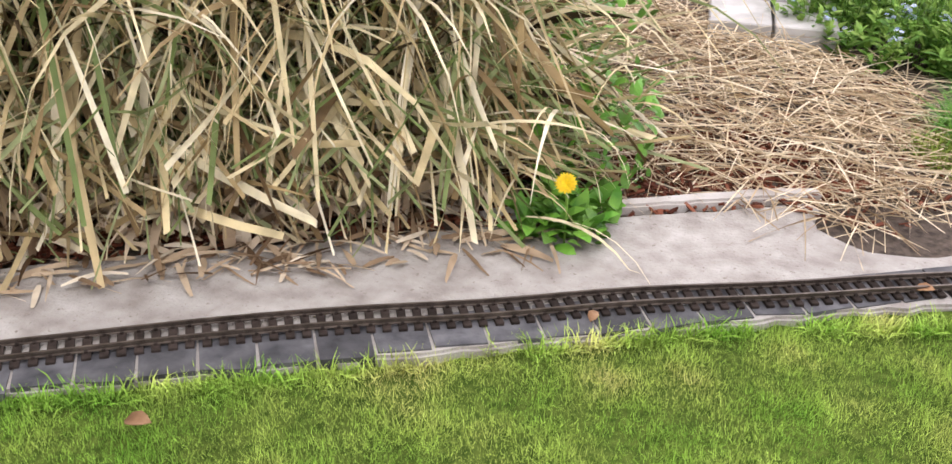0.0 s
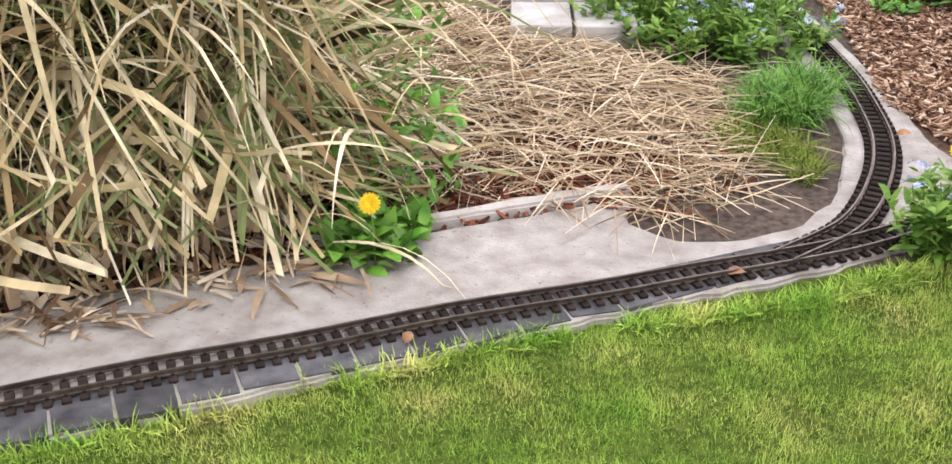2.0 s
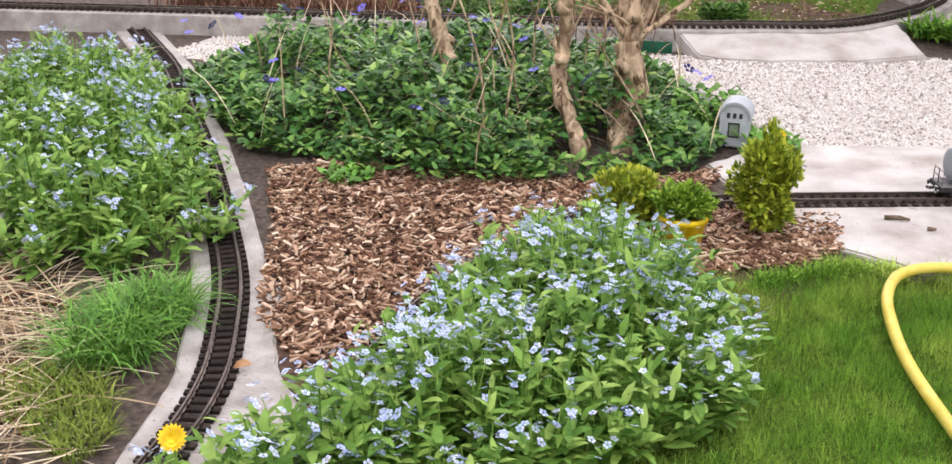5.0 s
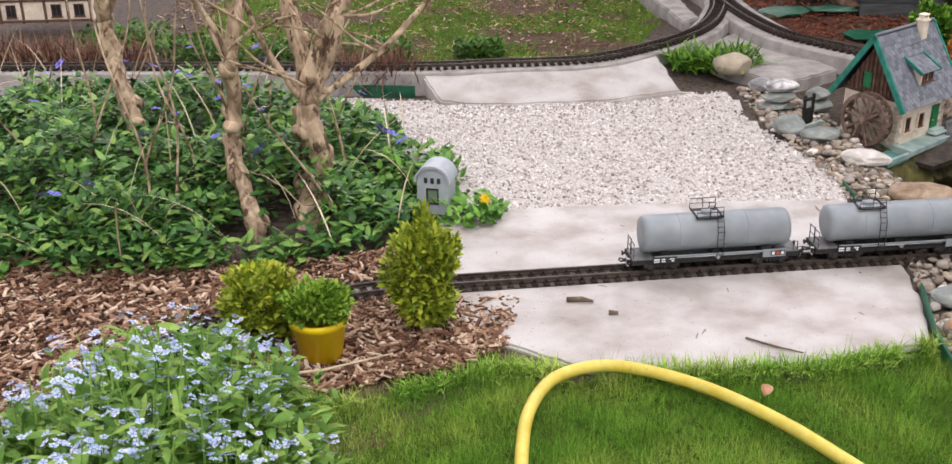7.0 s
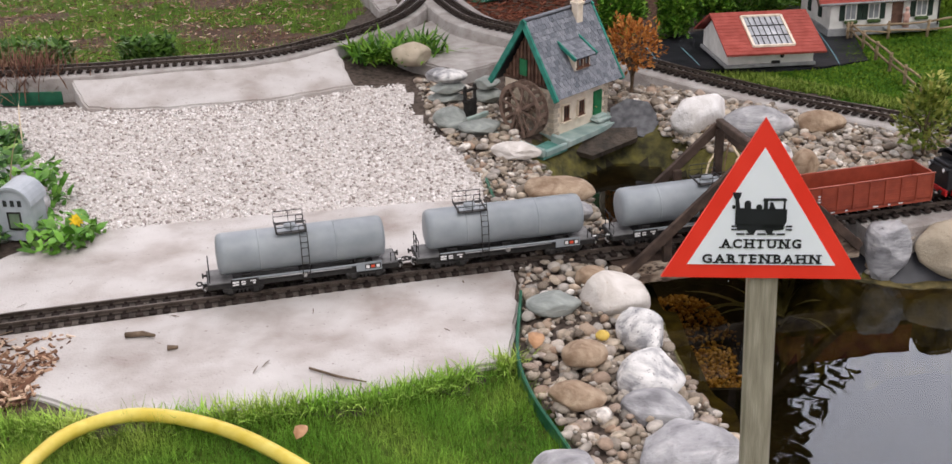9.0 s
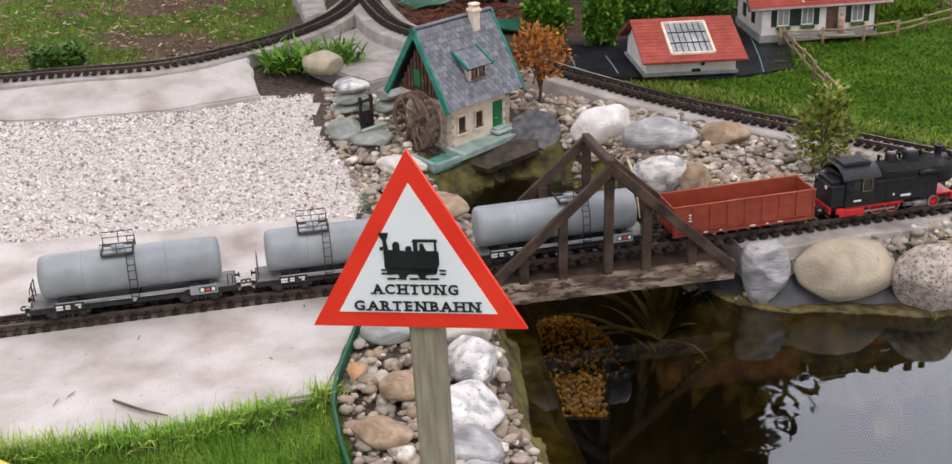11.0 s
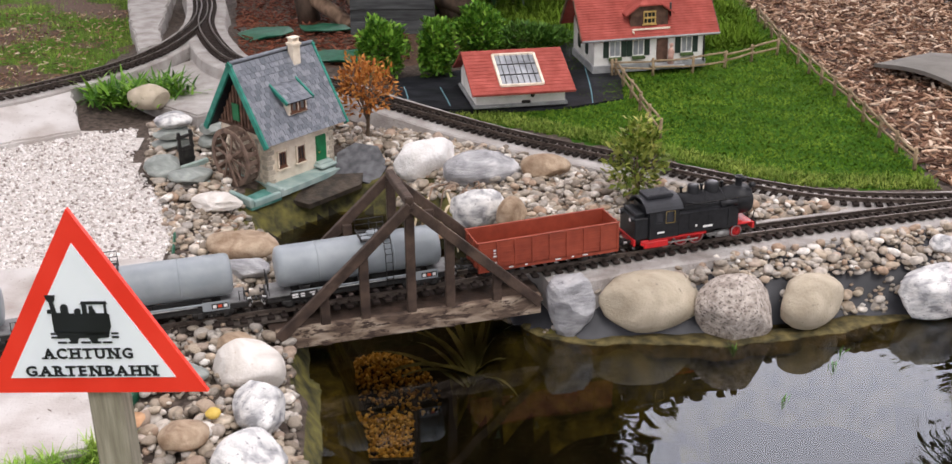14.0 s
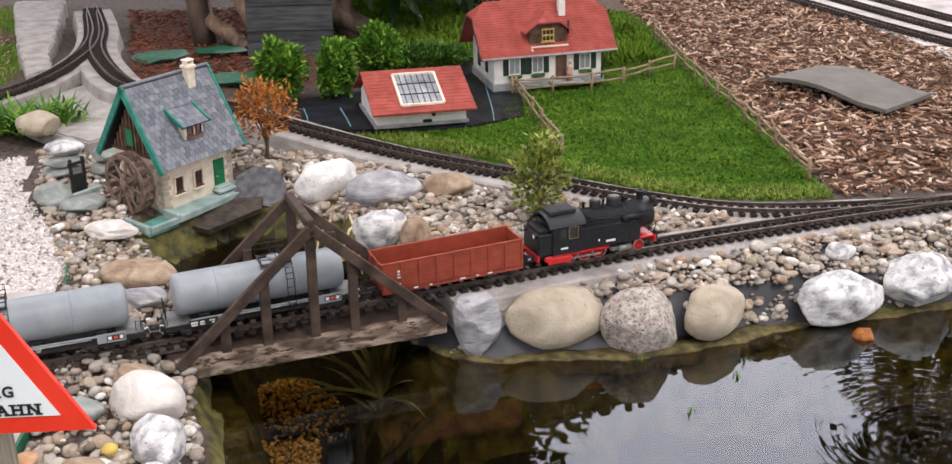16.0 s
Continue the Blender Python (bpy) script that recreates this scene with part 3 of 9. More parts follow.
def railway(name, pts3, label, near=None):
    path = smooth_path(pts3, 0.02)
    tr = root(name, Matrix(), label, "railway track", "railway tracks")
    for s in (-1, 1):
        prof = [(s * 0.0225 + a, u) for a, u in ((-0.004, 0.007), (0.004, 0.007), (0.004, 0.0085), (0.001, 0.0095), (0.001, 0.013), (0.0022, 0.014), (0.0022, 0.0175), (-0.0022, 0.0175), (-0.0022, 0.014), (-0.001, 0.013), (-0.001, 0.0095), (-0.004, 0.0085))]
        part("rail", sweep(Build(), path, prof), RAIL, tr)
    ties = smooth_path(pts3, PITCH)
    d = np.gradient(ties, axis=0)
    one = sleeper_shape()
    me = None
    ov, of = np.array(one.v), one.f
    rest = Build()
    count = 0
    for i, p in enumerate(ties):
        a = math.atan2(d[i][1], d[i][0]) + random.uniform(-0.02, 0.02)
        m = Matrix.Translation(p) @ Matrix.Rotation(a, 4, "Z")
        if near and near(p) and count < 300:
            if me is None:
                o = part("sleeper", one, SLEEPER, tr)
                me = o.data
                o.matrix_basis = m
            else:
                shared("sleeper", me, tr, m)
            count += 1
        else:
            c, s = math.cos(a), math.sin(a)
            w = np.stack([ov[:, 0] * c - ov[:, 1] * s + p[0], ov[:, 0] * s + ov[:, 1] * c + p[1], ov[:, 2] + p[2]], 1)
            k = len(rest.v)
            rest.v.extend(map(tuple, w))
            rest.f.extend(tuple(j + k for j in q) for q in of)
            rest.s.extend([False] * len(of))
    if rest.v:
        o = part("sleepers", rest, SLEEPER, tr)
        o["kind"] = "stuff"
    return tr


railway("railway_track", lift(MAIN, main_z), "dark metal rails on brown plastic sleepers across concrete and bridge", lambda p: p[0] > -2.9 and p[0] < 2.9)
railway("railway_track", lift(CURVE, lambda x, y: 0.002), "curved dark rails on sleepers along a pale kerb", lambda p: p[1] < 1.2)
railway("railway_track", lift(SIDE, side_z), "dark rails on sleepers running behind the pebbles", lambda p: p[1] < 2.5)
railway("railway_track", lift(BACK, lambda x, y: 0.075), "dark rails curving behind the gravel on a raised bank")


def bed(name, pts3, half, label, t0=0.0, drop=0.07):
    """A concrete bed under a track."""
    path = smooth_path(pts3, 0.04)
    path[:, 2] -= 0.003
    w = wobble(path[:, :2], 9, 0.006)
    b = Build()
    n = len(path)
    d = np.gradient(path, axis=0)
    sd = np.stack([-d[:, 1], d[:, 0], 0 * d[:, 0]], 1)
    sd /= np.linalg.norm(sd, axis=1)[:, None]
    v = []
    for i in range(n):
        for a, u in ((-half - 0.012, -drop), (-half + w[i], -0.004), (-half + 0.006 + w[i], 0), (half - 0.006 + w[i], 0), (half + w[i], -0.004), (half + 0.012, -drop)):
            v.append(path[i] + sd[i] * a + np.array([0, 0, u]))
    f = [(i * 6 + j, i * 6 + j + 1, i * 6 + j + 7, i * 6 + j + 6) for i in range(n - 1) for j in range(5)]
    f += [tuple(range(6)), tuple(range(n * 6 - 6, n * 6))]
    b.add(v, f)
    return tagged(obj(name, b, OLD_CONCRETE), label, "track bed", kind="structure")


bed("trim", [(x, y, main_z(x, y)) for x, y in [(1.075, 1.132)] + MAIN if x > 1.05], 0.085, "rough concrete bed under the railway track beside the pond")
bed("trim", lift(SIDE[1:], side_z), 0.085, "rough concrete bed under the side track")
bed("trim", lift(BACK, lambda x, y: 0.075), 0.065, "concrete wall carrying the back track", drop=0.12)
bed("trim", lift(MAIN[12:18], lambda x, y: 0.0), 0.07, "narrow concrete bed under the curving track")
bed("trim", lift(CURVE[2:], lambda x, y: 0.002), 0.085, "pale concrete kerb under the curved track")
DIRT = mat("packed_dirt", (0.035, 0.028, 0.023), (0.12, 0.10, 0.085), 50, 0.95, bump=0.8, fine=140, patch=0.3, patch_scale=7, fleck=(120, 0.64, (0.34, 0.31, 0.28)))
_dp = smooth_path(lift([q for q in MAIN if -1.0 < q[0] < 0.6], lambda x, y: 0.0), 0.03)
tagged(obj("trim", sweep(Build(), _dp, [(-0.040, -0.004), (0.040, -0.004), (0.040, 0.0025), (0.030, 0.0045), (-0.030, 0.0045), (-0.040, 0.0025)]), DIRT), "dark dirt packed between the sleepers on the slab", "track bed", kind="structure")
slab("pavement", [(-0.45, 4.9), (-0.39, 4.56), (-0.24, 3.72), (-0.13, 3.25), (-0.06, 3.35), (-0.1, 3.6), (-0.13, 4.0), (-0.2, 4.9)], -0.05, 0.065, "pale concrete slab beyond the back track", OLD_CONCRETE)
slab("pavement", [(-0.06, 2.66), (0.18, 2.42), (0.40, 2.62), (0.28, 2.92), (0.08, 3.2), (-0.06, 2.98)], -0.05, 0.035, "sloping grey concrete between the back tracks", OLD_CONCRETE)

# ---- train ----
BLACK = mat("black_paint", (0.009, 0.0095, 0.011), (0.020, 0.021, 0.024), 90, 0.42, spec=0.3, bump=0.08, patch=0.3, patch_scale=12)
DARK = mat("dark_frame", (0.010, 0.010, 0.010), (0.03, 0.028, 0.026), 80, 0.6, bump=0.15, patch=0.3, patch_scale=20)
GREY_ROOF = mat("grey_roof_paint", (0.016, 0.017, 0.021), (0.030, 0.032, 0.038), 60, 0.5, spec=0.3, bump=0.08, patch=0.2, patch_scale=14)
RED = mat("red_paint", (0.42, 0.012, 0.014), (0.62, 0.02, 0.022), 60, 0.4, bump=0.05, patch=0.2, patch_scale=15)
BROWN_RED = mat("oxide_red_plastic", (0.24, 0.042, 0.021), (0.32, 0.062, 0.031), 50, 0.55, bump=0.08, patch=0.15, patch_scale=10)
TANK_GREY = mat("grey_tank_paint", (0.22, 0.25, 0.27), (0.29, 0.32, 0.34), 22, 0.42, bump=0.05, patch=0.14, patch_scale=9)
STEEL = mat("bright_steel", (0.35, 0.35, 0.35), (0.6, 0.6, 0.6), 60, 0.35, metal=0.8, bump=0.05)
WORN_STEEL = mat("worn_steel", (0.10, 0.10, 0.10), (0.28, 0.28, 0.27), 60, 0.45, metal=0.6, bump=0.1)
WHITE = mat("white_marking", (0.7, 0.7, 0.7), (0.82, 0.82, 0.82), 60, 0.5, bump=0.0, patch=0.05)
GLASS_DARK = mat("cab_glass", (0.02, 0.02, 0.022), (0.04, 0.04, 0.045), 20, 0.08, bump=0.0, patch=0.0, spec=0.8)
BRASS = mat("brass", (0.5, 0.36, 0.12), (0.65, 0.5, 0.2), 50, 0.35, metal=0.9, bump=0.05)
ORANGE = mat("red_symbol", (0.62, 0.07, 0.03), (0.72, 0.10, 0.04), 50, 0.5, bump=0.0, patch=0.05)
RAILTOP = 0.0175


def wheel(b, x, y, z, r, w=0.008):
    b.lathe([(0.002, -w / 2), (r * 0.72, -w / 2), (r * 0.8, -w / 2 + 0.002), (r, -w / 2), (r, w * 0.3), (r * 1.14, w * 0.35), (r * 1.14, w / 2), (0.002, w / 2)], 20, "y", (x, y, z))


def bogie(parent, x, r=0.014, gauge=0.0225):
    bg = Build()
    for dx in (-0.027, 0.027):
        bg.rod((x + dx, -0.03, RAILTOP + r), (x + dx, 0.03, RAILTOP + r), 0.002)
    for s in (-1, 1):
        bg.box((x, s * 0.034, RAILTOP + r + 0.002), (0.085, 0.005, 0.007), 0.001)
        for dx in (-0.027, 0.027):
            bg.box((x + dx, s * 0.0365, RAILTOP + r), (0.013, 0.006, 0.013), 0.0015)
        for k in range(3):
            bg.box((x + (k - 1) * 0.008, s * 0.037, RAILTOP + r), (0.004, 0.004, 0.010), 0.001)
    bg.box((x, 0, RAILTOP + r + 0.006), (0.02, 0.06, 0.006), 0.001)
    bo = part("bogie", bg, DARK, parent)
    for dx in (-0.027, 0.027):
        for s in (-1, 1):
            w = Build()
            wheel(w, x + dx, s * gauge, RAILTOP + r, r, 0.008 * s)
            part("wheel", w, DARK, bo)


def couplers(parent, half, z=0.038):
    for s in (-1, 1):
        c = Build()
        c.box((s * (half + 0.004), 0, z), (0.022, 0.010, 0.005), 0.001)
        c.tube([(s * (half + 0.012), -0.007, z), (s * (half + 0.021), -0.009, z + 0.001), (s * (half + 0.024), 0, z + 0.001), (s * (half + 0.021), 0.009, z + 0.001), (s * (half + 0.012), 0.007, z)], 0.0018, 6)
        part("coupler", c, DARK, parent)
        for q in (-1, 1):
            u = Build()
            u.lathe([(0.0025, 0), (0.0025, 0.010), (0.006, 0.0105), (0.006, 0.013), (0.001, 0.0135)], 10, "x", (0, 0, 0), m=Matrix.Translation((s * (half - 0.002), q * 0.026, z + 0.006)) @ Matrix.Scale(s, 4, (1, 0, 0)))
            part("buffer", u, DARK, parent)


def marks(parent, items, y, material=WHITE, name="marking"):
    """Plain bars for small lettering: (x, z, width, height) on the side at y."""
    for x, z, w, h in items:
        b = Build()
        b.box((x, y, z), (w, 0.0008, h))
        part(name, b, material, parent)


def tank_wagon(m, ladder, label):
    t = root("tank_wagon", m, label, "tank wagon", "wagons of the model train")
    L = 0.40
    f = Build()
    f.box((0, 0, 0.047), (L, 0.072, 0.005), 0.001)
    for s in (-1, 1):
        f.box((0, s * 0.034, 0.043), (L, 0.004, 0.011), 0.0008)
        f.box((s * L / 2, 0, 0.044), (0.004, 0.076, 0.012), 0.001)
    part("underframe", f, DARK, t)
    for s in (-1, 1):
        d = Build()
        d.box((s * (L / 2 - 0.026), 0, 0.0505), (0.05, 0.07, 0.002))
        part("deck_plate", d, mat_deck, t, "weathered grey end platform")
    r, h = 0.044, 0.178
    zc = 0.058 + r
    c = Build()
    prof = [(0.001, -h), (r * 0.6, -h + 0.001), (r * 0.86, -h + 0.0035), (r * 0.95, -h + 0.007), (r, -h + 0.014), (r, -h + 0.017)]
    prof += [(r, -0.0915), (r, -0.09), (r + 0.0005, -0.0898), (r + 0.0005, -0.0882), (r, -0.088), (r, -0.0865), (r, 0.0685), (r, 0.07), (r + 0.0005, 0.0702), (r + 0.0005, 0.0718), (r, 0.072), (r, 0.0735)]
    prof += [(q, -x) for q, x in prof[5::-1]]
    c.lathe(prof, 40, "x", (0.0, 0, zc))
    part("tank", c, TANK_GREY, t, "smooth grey cylindrical tank")
    for x in (-0.12, 0.0, 0.12):
        sd = Build()
        sd.box((x, 0, 0.056), (0.02, 0.06, 0.014), 0.001)
        part("saddle", sd, DARK, t)
    # dome platform, railings and ladder
    lx = ladder
    pl = Build()
    for s in (-1, 1):
        pl.box((lx, s * 0.026, zc + r - 0.002), (0.062, 0.012, 0.0015))
    pl.box((lx - 0.03, 0, zc + r + 0.001), (0.004, 0.062, 0.0015))
    pl.box((lx + 0.03, 0, zc + r + 0.001), (0.004, 0.062, 0.0015))
    pf = part("platform", pl, DARK, t)
    for s in (-1, 1):
        rl = Build()
        rl.tube([(lx - 0.031, s * 0.032, zc + r), (lx - 0.031, s * 0.032, zc + r + 0.024), (lx + 0.031, s * 0.032, zc + r + 0.024), (lx + 0.031, s * 0.032, zc + r)], 0.0011, 6)
        rl.rod((lx - 0.031, s * 0.032, zc + r + 0.012), (lx + 0.031, s * 0.032, zc + r + 0.012), 0.0008, 6)
        rl.rod((lx, s * 0.032, zc + r), (lx, s * 0.032, zc + r + 0.024), 0.0009, 6)
        part("railing", rl, DARK, pf)
        ld = Build()
        pts = [Vector((0, s * 0.030, zc + r + 0.012)), Vector((0, s * 0.0475, zc + 0.012)), Vector((0, s * 0.0475, 0.038))]
        for dx in (-0.0075, 0.0075):
            ld.tube([p + Vector((lx + 0.024 + dx, 0, 0)) for p in pts], 0.0009, 6)
        for k in range(9):
            u = k / 8
            q = pts[0].lerp(pts[1], min(1, u * 2)) if u < 0.5 else pts[1].lerp(pts[2], u * 2 - 1)
            ld.rod(q + Vector((lx + 0.0165, 0, 0)), q + Vector((lx + 0.0315, 0, 0)), 0.0008, 5)
        part("ladder", ld, DARK, t)
    hd = Build()
    hd.lathe([(0.013, zc + r - 0.004), (0.013, zc + r + 0.006), (0.011, zc + r + 0.008), (0.001, zc + r + 0.009)], 16, "z", (lx, 0, 0))
    part("dome", hd, TANK_GREY, t)
    vb = Build()
    vb.rod((0, -0.036, 0.051), (0, -0.045, 0.051), 0.005, 10)
    vb.rod((-0.1, -0.04, 0.053), (0.1, -0.04, 0.053), 0.0015, 6)
    part("valve", vb, STEEL, t)
    for s in (-1, 1):
        lb = Build()
        x0 = 0.125 * s
        lb.box((x0, s * 0.0405, 0.049), (0.058, 0.002, 0.017), 0.0005)
        pn = part("label_board", lb, DARK, t)
        marks(pn, [(x0 - 0.019, 0.0515, 0.013, 0.004), (x0 - 0.019, 0.046, 0.013, 0.003), (x0 - 0.003, 0.0515, 0.009, 0.003), (x0 - 0.003, 0.0465, 0.009, 0.003), (x0 + 0.017, 0.052, 0.012, 0.0025), (x0 + 0.019, 0.047, 0.005, 0.004)], s * 0.0419)
        rb = Build()
        rb.box((x0 * -1 + 0.012, s * 0.0405, 0.051), (0.055, 0.002, 0.020), 0.0005)
        pn = part("placard", rb, TANK_GREY, t)
        x1 = x0 * -1 + 0.02
        bb = Build()
        bb.box((x1, s * 0.0418, 0.051), (0.034, 0.001, 0.011))
        part("placard_field", bb, DARK, pn)
        marks(pn, [(x1 - 0.011, 0.051, 0.007, 0.007), (x1 + 0.011, 0.051, 0.007, 0.007)], s * 0.0428)
        marks(pn, [(x1, 0.051, 0.008, 0.006)], s * 0.0428, ORANGE, "symbol")
        gd = Build()
        gd.box((0, s * 0.0395, 0.057), (0.30, 0.003, 0.0045), 0.0006)
        part("side_girder", gd, TANK_GREY, t, "light grey girder under the tank")
    # end handrail with brake post
    for s in (-1, 1):
        hr = Build()
        x = s * (L / 2 - 0.004)
        if s < 0:
            hr.tube([(x, -0.030, 0.05), (x, -0.030, 0.088), (x, 0.030, 0.088), (x, 0.030, 0.05)], 0.0012, 6)
            hr.rod((x, -0.03, 0.07), (x, 0.03, 0.07), 0.001, 6)
            hr.rod((x, 0, 0.05), (x, 0, 0.092), 0.0015, 6)
        else:
            hr.tube([(x, -0.030, 0.05), (x, -0.030, 0.072), (x - 0.01, -0.030, 0.072), (x - 0.01, -0.03, 0.05)], 0.0012, 6)
        part("handrail", hr, DARK, t)
        ho = Build()
        ho.tube([(x + s * 0.004, -0.018, 0.046), (x + s * 0.013, -0.02, 0.050), (x + s * 0.016, -0.021, 0.040), (x + s * 0.010, -0.021, 0.031)], 0.0022, 7)
        part("brake_hose", ho, WHITE, t, "white brake hose")
    bogie(t, -0.13)
    bogie(t, 0.13)
    couplers(t, L / 2)
    return t


mat_deck = mat("deck_grey", (0.13, 0.13, 0.13), (0.22, 0.22, 0.22), 40, 0.7, bump=0.2, patch=0.3, patch_scale=20)


def gondola(m):
    g = root("goods_wagon", m, "empty open goods wagon in oxide-red plastic", "goods wagon", "wagons of the model train")
    L, W, z0, z1, th = 0.333, 0.09, 0.042, 0.105, 0.003
    fl = Build()
    fl.box((0, 0, z0 + 0.002), (L, W, 0.004), 0.0005)
    part("floor_plate", fl, BROWN_RED, g)
    for s in (-1, 1):
        b = Build()
        b.box((0, s * (W / 2 - th / 2), (z0 + z1) / 2), (L, th, z1 - z0), 0.0005)
        for k in range(4):
            b.box((0, s * (W / 2 + 0.0003), z0 + 0.012 + k * 0.012), (L - 0.002, 0.0009, 0.0015))
        sd = part("side_wall", b, BROWN_RED, g)
        for k in range(9):
            r = Build()
            r.box((-L / 2 + 0.004 + k * (L - 0.008) / 8, s * (W / 2 + 0.0014), (z0 + z1) / 2), (0.004, 0.0028, z1 - z0 - 0.002), 0.0006)
            part("rib", r, BROWN_RED, sd)
        c = Build()
        c.box((0, s * (W / 2 - 0.0008), z1 + 0.001), (L + 0.003, 0.0055, 0.002), 0.0005)
        part("top_rail", c, BROWN_RED, sd)
        sill = Build()
        sill.box((0, s * (W / 2 - 0.003), z0 - 0.004), (L, 0.003, 0.008), 0.0005)
        part("sole_bar", sill, BROWN_RED, g)
        marks(sd, [(-0.128, z0 + 0.043, 0.006, 0.004), (-0.128, z0 + 0.036, 0.006, 0.003), (-0.128, z0 + 0.029, 0.008, 0.003), (-0.128, z0 + 0.014, 0.013, 0.003)] if s < 0 else [(0.128, z0 + 0.03, 0.008, 0.014)], s * (W / 2 + 0.0012))
        marks(sd, [(x, z0 - 0.0025, w, 0.003) for x, w in ((-0.09, 0.01), (-0.055, 0.006), (0.02, 0.013), (0.055, 0.006), (0.085, 0.012))], s * (W / 2 - 0.0008))
    for s in (-1, 1):
        b = Build()
        b.box((s * (L / 2 - th / 2), 0, (z0 + z1) / 2), (th, W - 2 * th, z1 - z0), 0.0005)
        for q in (-0.022, 0.022):
            b.box((s * (L / 2 + 0.001), q, (z0 + z1) / 2), (0.003, 0.005, z1 - z0), 0.0005)
        for k in range(4):
            b.box((s * (L / 2 + 0.0004), 0, z0 + 0.012 + k * 0.012), (0.0009, W - 0.004, 0.0015))
        part("end_wall", b, BROWN_RED, g)
    uf = Build()
    uf.box((0, 0, z0 - 0.004), (L - 0.01, 0.05, 0.006))
    part("underframe", uf, DARK, g)
    bogie(g, -0.115)
    bogie(g, 0.115)
    couplers(g, L / 2 + 0.006, 0.036)
    return g


def locomotive(m):
    e = root("steam_locomotive", m, "black model tank locomotive with red running gear", "locomotive", "model train")
    fr = Build()
    fr.box((0.0, 0, 0.042), (0.30, 0.05, 0.012), 0.001)
    part("main_frame", fr, DARK, e)
    bb = Build()
    bb.box((0.148, 0, 0.046), (0.006, 0.088, 0.016), 0.001)
    bb.box((0.128, 0, 0.052), (0.045, 0.08, 0.004), 0.001)
    part("buffer_beam", bb, RED, e, "red front buffer beam")
    bb = Build()
    bb.box((-0.153, 0, 0.044), (0.005, 0.084, 0.016), 0.001)
    part("buffer_beam", bb, RED, e, "red rear buffer beam")
    for s in (-1, 1):
        st = Build()
        st.add([(x, s * y, z) for x, y, z in ((-0.046, 0.026, 0.052), (0.106, 0.026, 0.052), (0.106, 0.026, 0.092), (0.096, 0.026, 0.103), (-0.046, 0.026, 0.103), (-0.046, 0.0455, 0.052), (0.106, 0.0455, 0.052), (0.106, 0.0455, 0.090), (0.096, 0.0455, 0.101), (-0.046, 0.0455, 0.101))],
               [(0, 1, 2, 3, 4), (5, 6, 7, 8, 9), (0, 1, 6, 5), (1, 2, 7, 6), (2, 3, 8, 7), (3, 4, 9, 8), (4, 0, 5, 9)])
        for x in (-0.02, 0.03, 0.08):
            st.box((x, s * 0.0457, 0.077), (0.0012, 0.0012, 0.046))
        st.box((0.03, s * 0.0457, 0.0995), (0.15, 0.0016, 0.002))
        tank_ = part("side_tank", st, BLACK, e)
        lid = Build()
        lid.lathe([(0.001, 0.1035), (0.007, 0.1035), (0.007, 0.106), (0.001, 0.107)], 14, "z", (0.07, s * 0.037, 0))
        part("filler_lid", lid, BLACK, tank_)
    bo = Build()
    bo.lathe([(0.001, -0.07), (0.0335, -0.07), (0.0335, 0.112), (0.035, 0.113), (0.035, 0.148), (0.032, 0.152), (0.020, 0.155), (0.001, 0.156)], 28, "x", (0, 0, 0.099))
    for x in (0.03, 0.075):
        bo.lathe([(0.0335, x), (0.0345, x), (0.0345, x + 0.003), (0.0335, x + 0.003)], 28, "x", (0, 0, 0.099))
    part("boiler", bo, BLACK, e, "dull black boiler")
    cb = Build()
    # cab shell with window openings built of posts and panels
    x0, x1 = -0.118, -0.045
    for s in (-1, 1):
        y = s * 0.0435
        cb.box(((x0 + x1) / 2, y, 0.067), (x1 - x0, 0.003, 0.036))
        cb.box((x0 + 0.008, y, 0.100), (0.016, 0.003, 0.034))
        cb.box((x1 - 0.006, y, 0.100), (0.012, 0.003, 0.034))
        cb.box((-0.080, y, 0.100), (0.004, 0.003, 0.034))
        cb.box(((x0 + x1) / 2, y, 0.115), (x1 - x0, 0.003, 0.006))
    cb.box((x0, 0, 0.084), (0.003, 0.086, 0.070))
    cb.box((x1, 0, 0.084), (0.003, 0.086, 0.070))
    cab = part("cab", cb, BLACK, e)
    for s in (-1, 1):
        for x, w in ((-0.092, 0.020), (-0.067, 0.022)):
            gb = Build()
            gb.box((x, s * 0.0425, 0.098), (w, 0.001, 0.028))
            part("cab_window", gb, GLASS_DARK, cab)
            fb = Build()
            for dz in (-0.014, 0.014):
                fb.box((x, s * 0.0448, 0.098 + dz), (w, 0.0012, 0.0015))
            for dx in (-w / 2, w / 2):
                fb.box((x + dx, s * 0.0448, 0.098), (0.0015, 0.0012, 0.0295))
            part("window_frame", fb, BRASS if x > -0.07 else BLACK, cab)
    rf = Build()
    prof = [(0.050 * math.sin(a), 0.105 + 0.034 * math.cos(a)) for a in np.linspace(-1.25, 1.25, 13)]
    v = [(x, y, z) for x in (-0.128, -0.036) for y, z in prof] + [(x, y * 0.96, z - 0.003) for x in (-0.128, -0.036) for y, z in prof]
    f = [(i, i + 1, i + 14, i + 13) for i in range(12)] + [(26 + i, 26 + i + 13, 26 + i + 14, 26 + i + 1) for i in range(12)]
    f += [(i, i + 26, i + 27, i + 1) for i in range(12)] + [(13 + i, 14 + i, 40 + i, 39 + i) for i in range(12)] + [(0, 13, 39, 26), (12, 38, 51, 25)]
    rf.add(v, f, False)
    roof = part("cab_roof", rf, GREY_ROOF, e, "dark grey curved cab roof")
    vt = Build()
